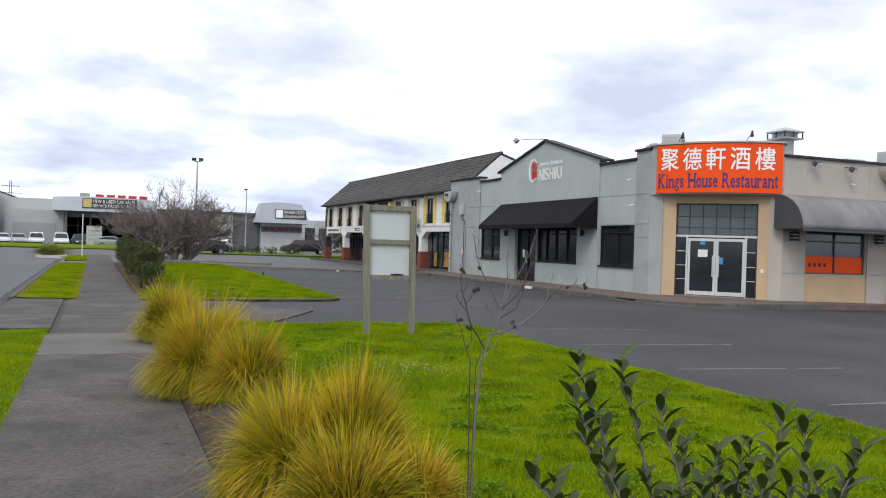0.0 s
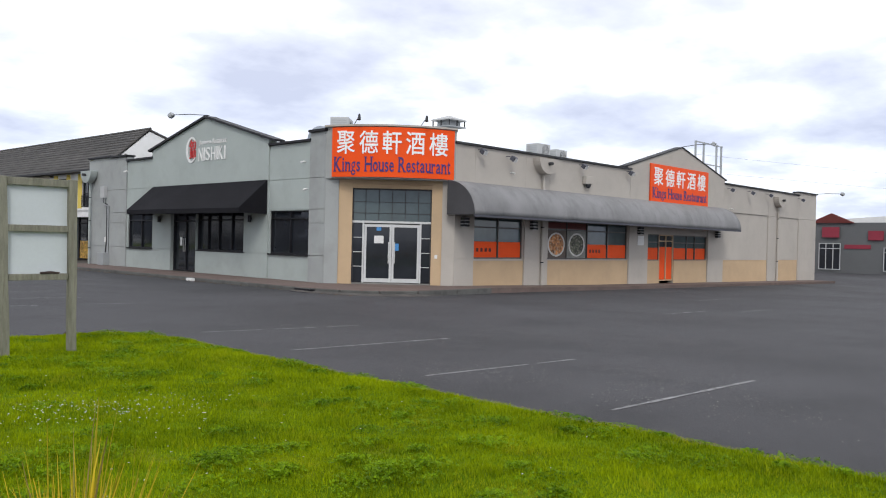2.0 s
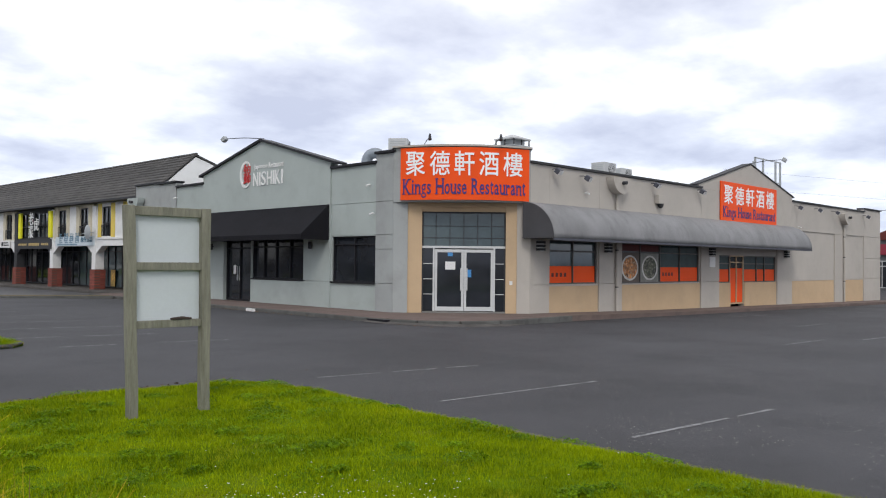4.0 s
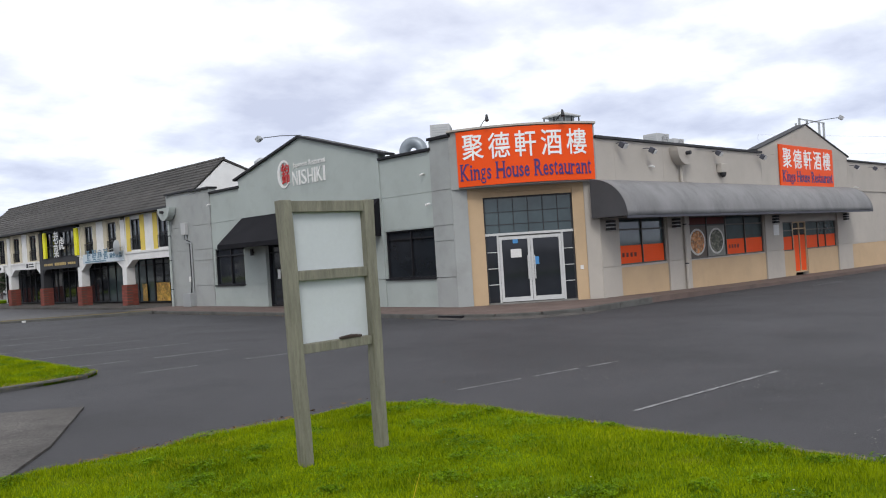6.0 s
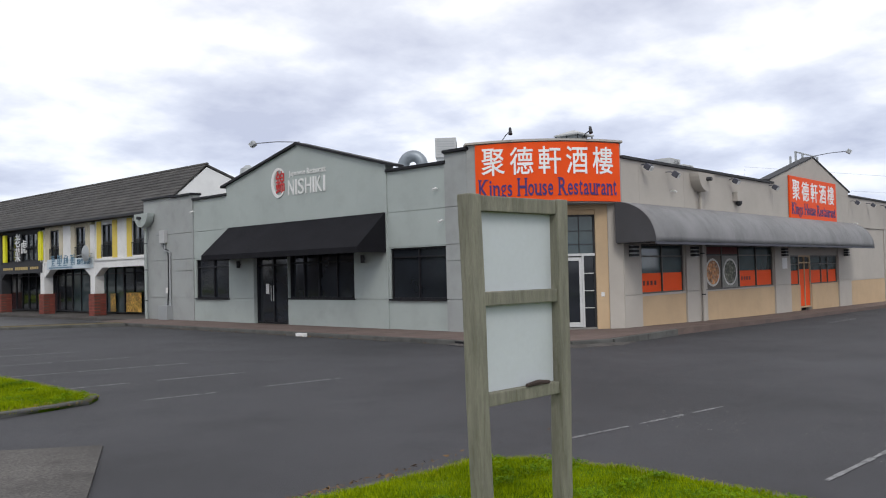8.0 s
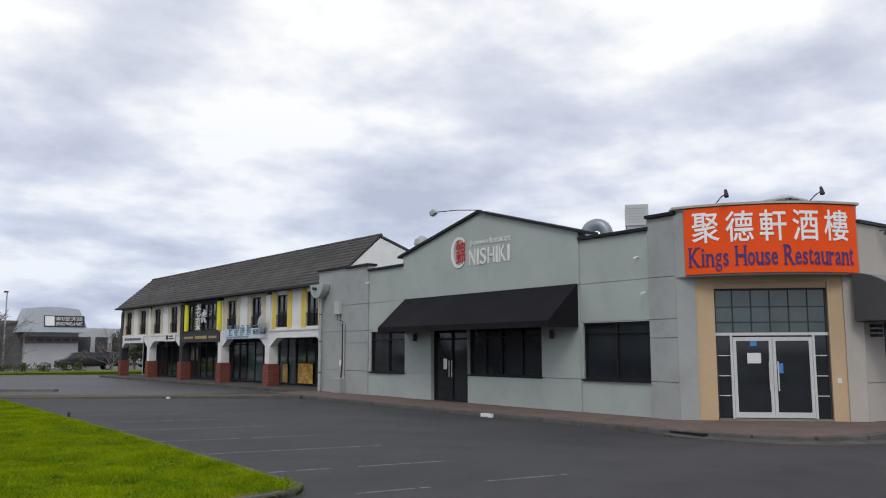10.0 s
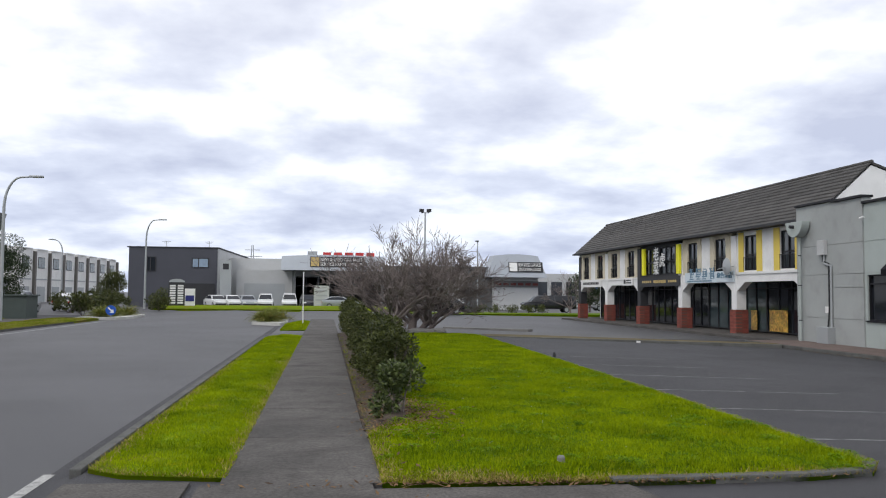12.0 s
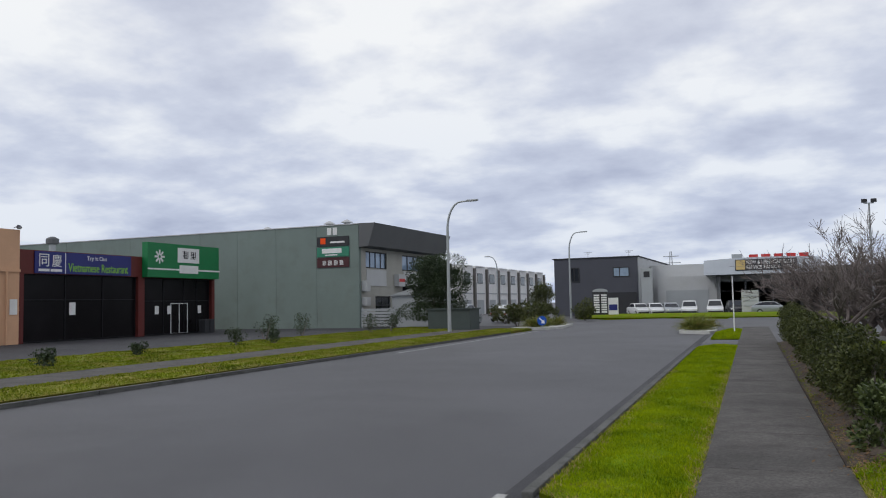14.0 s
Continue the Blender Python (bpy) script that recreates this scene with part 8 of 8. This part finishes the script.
    for s in (-1, 1):
        part("headlight", Geo().box(L - 0.12, L + 0.005, s * W * 0.72 - 0.16, s * W * 0.72 + 0.16, 0.58, 0.72), M_WHITE, r, local=True, bevel=0.02)
        part("tail_light", Geo().box(-L - 0.005, -L + 0.1, s * W * 0.78 - 0.1, s * W * 0.78 + 0.1, 0.68, 0.86), M_RED, r, local=True, bevel=0.02)
    part("bumper", Geo().box(L - 0.1, L + 0.03, -W * 0.9, W * 0.9, 0.32, 0.5), M_CHAR, r, local=True, bevel=0.03)


P_WHITE = mat("white_car_paint", (0.62, 0.63, 0.64), 0.25, 0.03, 1, 40, 0.0, spec=0.6)
P_SILVER = mat("silver_car_paint", (0.36, 0.38, 0.4), 0.3, 0.05, 1, 40, 0.0, metal=0.5)
P_BLACK = mat("black_car_paint", (0.012, 0.012, 0.015), 0.2, 0.05, 1, 40, 0.0, spec=0.7)
P_TEAL = mat("blue_grey_car_paint", (0.08, 0.13, 0.16), 0.25, 0.05, 1, 40, 0.0, spec=0.6)
for k, (x, y, a, p, h, lb) in enumerate(((-13.4, 109, -1.2, P_WHITE, 1.45, "white parked car in the car yard"), (-11.6, 108.5, -1.3, P_SILVER, 1.45, "silver parked car in the car yard"), (-9.6, 109, -1.5, P_WHITE, 1.65, "white parked car facing the street"),
                                        (-6.9, 109, -1.5, P_WHITE, 1.7, "white parked car facing the street"), (-4.8, 110, -1.4, P_BLACK, 1.6, "black parked car facing the street"), (-2.2, 110, 0.1, P_TEAL, 1.4, "blue-grey car parked in the yard"),
                                        (-1.0, 106.5, 0.1, P_SILVER, 1.4, "silver car parked in the yard"), (7.7, 84.0, 3.4, P_BLACK, 1.42, "black parked hatchback near the bare tree"), (12.4, 109, 1.3, P_WHITE, 1.5, "white parked car at the dealership"),
                                        (-26.0, 82.0, 1.6, P_SILVER, 1.75, "silver utility vehicle by the warehouse"), (-25.0, 90.0, 1.6, P_WHITE, 1.6, "white parked car by the hedge"), (-23.5, 93.0, 1.6, P_BLACK, 1.5, "black parked car by the hedge"))):
    car(x, y, a, p, height=h, label=lb)
car(-15.2, 109.5, -1.1, P_WHITE, height=1.45, label="white parked car in the car yard")
car(19.9, 94.0, 3.1, P_BLACK, 5.4, 1.85, 1.7, True, "black parked van beyond the car park")
car(29.5, 104.0, 3.1, P_WHITE, 4.4, 1.75, 1.6, False, "white parked car behind the van")

# gazebo beyond the shops
gz = root("gazebo", Matrix.Translation((28.3, 105.0, -0.3)), "small blue canvas gazebo on thin steel legs", "gazebo")
part("canopy", Geo().add([(1.6, 1.6, 2.3), (-1.6, 1.6, 2.3), (-1.6, -1.6, 2.3), (1.6, -1.6, 2.3), (0, 0, 3.1), (0, 0, 2.3)], [(0, 1, 4), (1, 2, 4), (2, 3, 4), (3, 0, 4), (1, 0, 5), (2, 1, 5), (3, 2, 5), (0, 3, 5)]), mat("blue_canvas", (0.02, 0.10, 0.36), 0.8, 0.1, 1, 60, 0.1), gz, "blue canvas canopy", local=True)
for dx in (-1.55, 1.55):
    for dy in (-1.55, 1.55):
        part("leg", Geo().cyl(dx, dy, -0.1, 2.3, 0.03, 8), M_STEEL, gz, local=True)

# small things in the car park
thing("wheel_stop", Geo().box(15.88, 16.0, 30.15, 30.6, -0.14, -0.03), M_WHITE, "small white painted block at the kerb", "block", base=(15.6, 29.3, -0.1), bevel=0.01)
dr = root("storm_drain", Matrix.Translation((16.0, 22.6, -0.1)), "kerb drain with its shaded opening painted black, and an iron grate", "drain")
# solid block, black in place of the shade in the hollow
part("opening", Geo().box(15.99, 16.16, 23.0, 23.9, -0.125, -0.03), M_BLACKTRIM, dr)
for k in range(8):
    part("bar", Geo().box(15.7, 15.97, 23.02 + 0.11 * k, 23.08 + 0.11 * k, -0.14, -0.118), M_CHAR, dr)
tap = root("valve_cover", Matrix.Translation((1.9, 22.5, 0.1)), "small white plastic valve cover in the grass", "valve cover")
part("cap", Geo().tube([(2.25, 21.75, 0.0), (2.25, 21.75, 0.15), (2.25, 21.75, 0.165)], [0.04, 0.04, 0.03], 10), M_CONC, tap)
wp = root("marker_peg", Matrix.Translation((5.75, 33.0, 0)), "short black rubber peg at the lawn edge", "peg")
part("peg", Geo().tube([(5.8, 36.0, -0.02), (5.8, 36.0, 0.1), (5.8, 36.0, 0.16)], [0.04, 0.045, 0.025], 8), M_CHAR, wp)
thing("paper_scrap", Geo().box(11.2, 11.32, 44.3, 44.42, -0.07, -0.0), M_WHITE, "crumpled white paper scrap on the kerb", "litter", base=(10.2, 44.6, -0.05))

# ---- grass blades, clover flowers, litter ----
def blades(name, poly, top, box, density, height, width, seed, label, keepout=(), material=None):
    """Single blades standing in the turf, inside the outline and the stretch x0, x1, y0, y1."""
    rng = np.random.default_rng(seed)
    x0, x1, y0, y1 = box
    n = int((x1 - x0) * (y1 - y0) * density)
    x, y = rng.uniform(x0, x1, n), rng.uniform(y0, y1, n)
    keep = inside(poly, x, y)
    for kx, ky, kr in keepout:
        keep &= np.hypot(x - kx, y - ky) > kr * rng.uniform(0.6, 1.0, n)
    x, y = x[keep], y[keep]
    n = len(x)
    z = turf_height(poly, x, y, top) - 0.01
    patch = 0.8 + 0.24 * wave(x, y, 2.3) + 0.22 * wave(x + 5, y, 6.0)
    h = height * np.clip(patch, 0.35, 1.6) * rng.uniform(0.55, 1.3, n)
    h = h * (0.9 + 0.28 * np.clip(wave(x * 3 + y, y * 3 - x, 3.1) + 0.6 * wave(y * 7, x * 7, 2.3), -0.6, 1.2))
    a = rng.uniform(0, 6.283, n)
    lean = h * rng.uniform(0.1, 0.9, n)
    tip = np.stack([x + lean * np.cos(a), y + lean * np.sin(a), z + h], 1)
    b = a + rng.normal(1.57, 0.5, n)
    w = width * rng.uniform(0.6, 1.4, n)
    v = np.stack([np.stack([x - w * np.cos(b), y - w * np.sin(b), z], 1), np.stack([x + w * np.cos(b), y + w * np.sin(b), z], 1), tip], 1).reshape(-1, 3)
    f = np.arange(3 * n).reshape(-1, 3)
    return tagged(new(name, raw_mesh(name, v, f, material or M_GRASS)), label, "grass", kind="stuff")


KEEP = [(s[0], s[1], s[3] * 0.35) for s in SEDGES]
LB = "bright green grass blades with clover"
blades("grass", ISLE_A, 0.11, (0.3, 6.7, 2.6, 9.0), 8500, 0.056, 0.0034, 1, LB, KEEP)
blades("grass", ISLE_A, 0.11, (0.3, 6.7, 9.0, 15.0), 5500, 0.057, 0.0046, 2, LB, KEEP)
blades("grass", ISLE_A, 0.11, (0.5, 6.7, -1.0, 2.6), 5500, 0.055, 0.004, 3, LB, KEEP)
blades("grass", ISLE_B, 0.10, (0.0, 6.0, 21.0, 30.0), 4600, 0.055, 0.0058, 4, LB)
blades("grass", ISLE_B, 0.10, (-0.6, 6.0, 30.0, 49.0), 2000, 0.055, 0.010, 5, LB)
blades("grass", VERGE_A, 0.04, (-3, 0, 5, 15), 3000, 0.05, 0.005, 6, LB)
blades("grass", VERGE_B, 0.05, (-4, 0, 21, 34), 3600, 0.05, 0.0055, 7, LB)
blades("grass", VERGE_B, 0.05, (-4, 0, 34, 49), 1600, 0.055, 0.009, 8, LB)
blades("grass", VERGE_C, 0.05, (-5, 0, 52, 66), 700, 0.07, 0.015, 9, LB)
blades("grass", FAR_A, 0.06, (-20, -13, 20, 68), 320, 0.055, 0.02, 10, "dull green patchy grass blades", (), M_FARGRASS)
blades("grass", FAR_B, 0.10, (-28, -18, 20, 72), 280, 0.06, 0.025, 11, "dull green patchy grass blades", (), M_FARGRASS)


def rim(name, poly, top, box, density, height, width, seed):
    """Dry straw-coloured blades along the lawn's edge."""
    rng = np.random.default_rng(seed)
    x0, x1, y0, y1 = box
    n = int((x1 - x0) * (y1 - y0) * density)
    x, y = rng.uniform(x0, x1, n), rng.uniform(y0, y1, n)
    keep = inside(poly, x, y)
    x, y = x[keep], y[keep]
    gap = edge_gap(poly, x, y)
    keep = gap < 0.05 + 0.16 * rng.uniform(0, 1, len(x)) ** 2 * (1 + wave(x, y, 1.3))
    x, y = x[keep], y[keep]
    n = len(x)
    z = turf_height(poly, x, y, top) - 0.01
    h = height * rng.uniform(0.5, 1.3, n)
    a = rng.uniform(0, 6.283, n)
    tip = np.stack([x + h * 0.9 * np.cos(a), y + h * 0.9 * np.sin(a), z + h * 0.8], 1)
    w = width * rng.uniform(0.6, 1.4, n)
    v = np.stack([np.stack([x - w * np.sin(a), y + w * np.cos(a), z], 1), np.stack([x + w * np.sin(a), y - w * np.cos(a), z], 1), tip], 1).reshape(-1, 3)
    tagged(new(name, raw_mesh(name, v, np.arange(3 * n).reshape(-1, 3), M_STRAW)), "dry yellow grass along the lawn's edge", "grass", kind="stuff")


rim("dry_grass", ISLE_A, 0.11, (0.3, 6.9, 2.6, 15.0), 5000, 0.05, 0.004, 31)
rim("dry_grass", ISLE_B, 0.10, (-0.2, 6.4, 20.5, 32.0), 3000, 0.06, 0.006, 32)
rim("dry_grass", ISLE_B, 0.10, (0.3, 3.4, 21.0, 21.7), 4000, 0.05, 0.006, 34)
rim("dry_grass", VERGE_B, 0.05, (-4, 0.3, 21.0, 36.0), 1600, 0.055, 0.006, 33)


def clover(name, poly, top, box, patches, per, seed):
    """Low patches of three-part clover leaves in the turf."""
    rng = np.random.default_rng(seed)
    x0, x1, y0, y1 = box
    cx, cy = rng.uniform(x0, x1, patches), rng.uniform(y0, y1, patches)
    cr = rng.uniform(0.06, 0.28, patches)
    pick = rng.integers(0, patches, patches * per)
    u = rng.normal(size=(2, patches * per)) * 0.6
    x, y = cx[pick] + u[0] * cr[pick], cy[pick] + u[1] * cr[pick] * 0.8
    keep = inside(poly, x, y)
    x, y, u, pick = x[keep], y[keep], u[:, keep], pick[keep]
    n = len(x)
    dome = np.clip(1 - 0.5 * (u ** 2).sum(0), 0, 1)
    z = turf_height(poly, x, y, top) + 0.015 + 0.035 * dome * rng.uniform(0.5, 1.2, n) * (cr[pick] / 0.28 + 0.5)
    vs = []
    a0 = rng.uniform(0, 6.283, n)
    r = rng.uniform(0.010, 0.019, n)
    tilt = rng.normal(0, 0.4, (2, n))
    for k in range(3):
        a = a0 + 2.094 * k
        for da, rr in ((0.0, 0.1), (-0.62, 0.85), (0.0, 1.0), (0.62, 0.85)):
            dx, dy = r * rr * np.cos(a + da), r * rr * np.sin(a + da)
            vs.append(np.stack([x + dx, y + dy, z + tilt[0] * dx + tilt[1] * dy], 1))
    v = np.stack(vs, 1).reshape(-1, 3)
    f = np.arange(12 * n).reshape(-1, 4)
    tagged(new(name, raw_mesh(name, v, f, M_CLOVER)), "low patches of dark green clover in the lawn", "clover", kind="stuff")


clover("clover", ISLE_A, 0.11, (0.8, 6.7, -1.0, 14.5), 320, 130, 5)
clover("clover", ISLE_B, 0.10, (0.5, 6.0, 21.0, 32.0), 140, 90, 6)


def daisies(name, cx, cy, spread_x, spread_y, count, seed):
    rng = np.random.default_rng(seed)
    x, y = rng.normal(cx, spread_x, count), rng.normal(cy, spread_y, count)
    ok = inside(ISLE_A, x, y) | inside(ISLE_B, x, y)
    x, y = x[ok], y[ok]
    z = turf_height(ISLE_A, x, y, 0.11) + rng.uniform(0.03, 0.065, len(x))
    r = rng.uniform(0.0045, 0.008, len(x))
    a = np.linspace(0, 6.283, 7)[:-1]
    v = np.stack([x[:, None] + r[:, None] * np.cos(a), y[:, None] + r[:, None] * np.sin(a), z[:, None] + 0 * a], -1)
    f = (np.arange(len(x))[:, None] * 6 + np.arange(6)[None]).reshape(-1, 6)
    tagged(new(name, raw_mesh(name, v.reshape(-1, 3), f, M_WHITE)), "small white daisies in the grass", "flowers", kind="stuff")


daisies("daisies", 3.0, 9.2, 0.5, 0.35, 150, 1)
daisies("daisies", 3.6, 8.7, 0.35, 0.3, 110, 4)
daisies("daisies", 3.4, 8.6, 1.4, 2.0, 80, 2)
daisies("daisies", 3.4, 25.0, 1.6, 3.0, 90, 3)


def litter(name, cx, cy, sx_, sy_, count, seed, z, label):
    """Fallen leaves and bits of bark."""
    rng = np.random.default_rng(seed)
    x, y = rng.normal(cx, sx_, count), rng.normal(cy, sy_, count)
    c = np.stack([x, y, np.full(count, z) + rng.uniform(0, 0.02, count)], 1)
    a = rng.uniform(0, 6.283, count)
    d = np.stack([np.cos(a), np.sin(a), rng.normal(0, 0.25, count)], 1)
    s = np.stack([-np.sin(a), np.cos(a), rng.normal(0, 0.25, count)], 1)
    l = rng.uniform(0.012, 0.04, count)[:, None]
    v = np.stack([c - d * l, c + s * l * 0.4, c + d * l, c - s * l * 0.4], 1).reshape(-1, 3)
    f = np.arange(4 * count).reshape(-1, 4)
    tagged(new(name, raw_mesh(name, v, f, M_DRYLEAF)), label, "leaf litter", kind="stuff")


M_DRYLEAF = leafy("dry_leaves", (0.05, 0.03, 0.018), (0.22, 0.13, 0.06), None, 3.0, 0.1, 0.8)
litter("leaf_litter", 1.1, 7.6, 0.35, 2.3, 1500, 1, 0.09, "dry brown leaf litter under the sedge")
litter("leaf_litter", 3.6, 14.72, 1.2, 0.025, 300, 6, 0.07, "dry brown leaves and soil along the lawn's edge")
litter("leaf_litter", 2.2, 21.3, 1.0, 0.06, 900, 4, 0.02, "dry brown leaves along the lawn's edge")
litter("leaf_litter", 15.95, 33.0, 0.10, 6.0, 900, 5, -0.125, "dry leaves and grit in the gutter by the shops")
litter("leaf_litter", 1.0, 25.1, 0.3, 0.8, 1800, 2, 0.12, "dry brown leaf litter under the hedge")
litter("leaf_litter", 0.58, 35.0, 0.2, 6.0, 4000, 3, 0.12, "dry brown leaf litter under the hedge")


def grit(name, box, count, seed):
    """Pale stone chips scattered on the asphalt."""
    rng = np.random.default_rng(seed)
    x0, x1, y0, y1 = box
    cx, cy = rng.uniform(x0, x1, 14), rng.uniform(y0, y1, 14)
    k = rng.integers(0, 14, count)
    x, y = cx[k] + rng.normal(0, 0.7, count), cy[k] + rng.normal(0, 0.5, count)
    keep = ~(inside(ISLE_A, x, y) | inside(ISLE_B, x, y))
    x, y = x[keep], y[keep]
    n = len(x)
    z = np.array([ground_z(p + SL * q) for p, q in zip(x, y)]) + 0.001
    s = rng.uniform(0.004, 0.013, n)
    a = rng.uniform(0, 6.283, n)
    corners = [(1, 0, 0), (-0.5, 0.8, 0), (-0.6, -0.7, 0), (0.05, 0.05, 0.7)]
    v = np.stack([np.stack([x + s * (p * np.cos(a) - q * np.sin(a)), y + s * (p * np.sin(a) + q * np.cos(a)), z + s * h], 1) for p, q, h in corners], 1).reshape(-1, 3)
    f = (np.arange(n)[:, None, None] * 4 + np.array([[0, 1, 3], [1, 2, 3], [2, 0, 3]])[None]).reshape(-1, 3)
    tagged(new(name, raw_mesh(name, v, f, M_CONC)), "pale grit and stone chips scattered on the asphalt", "grit", kind="stuff")


grit("grit", (6.5, 14.0, 5.0, 15.5), 1400, 8)
grit("grit", (6.0, 13.0, 22.0, 32.0), 700, 9)
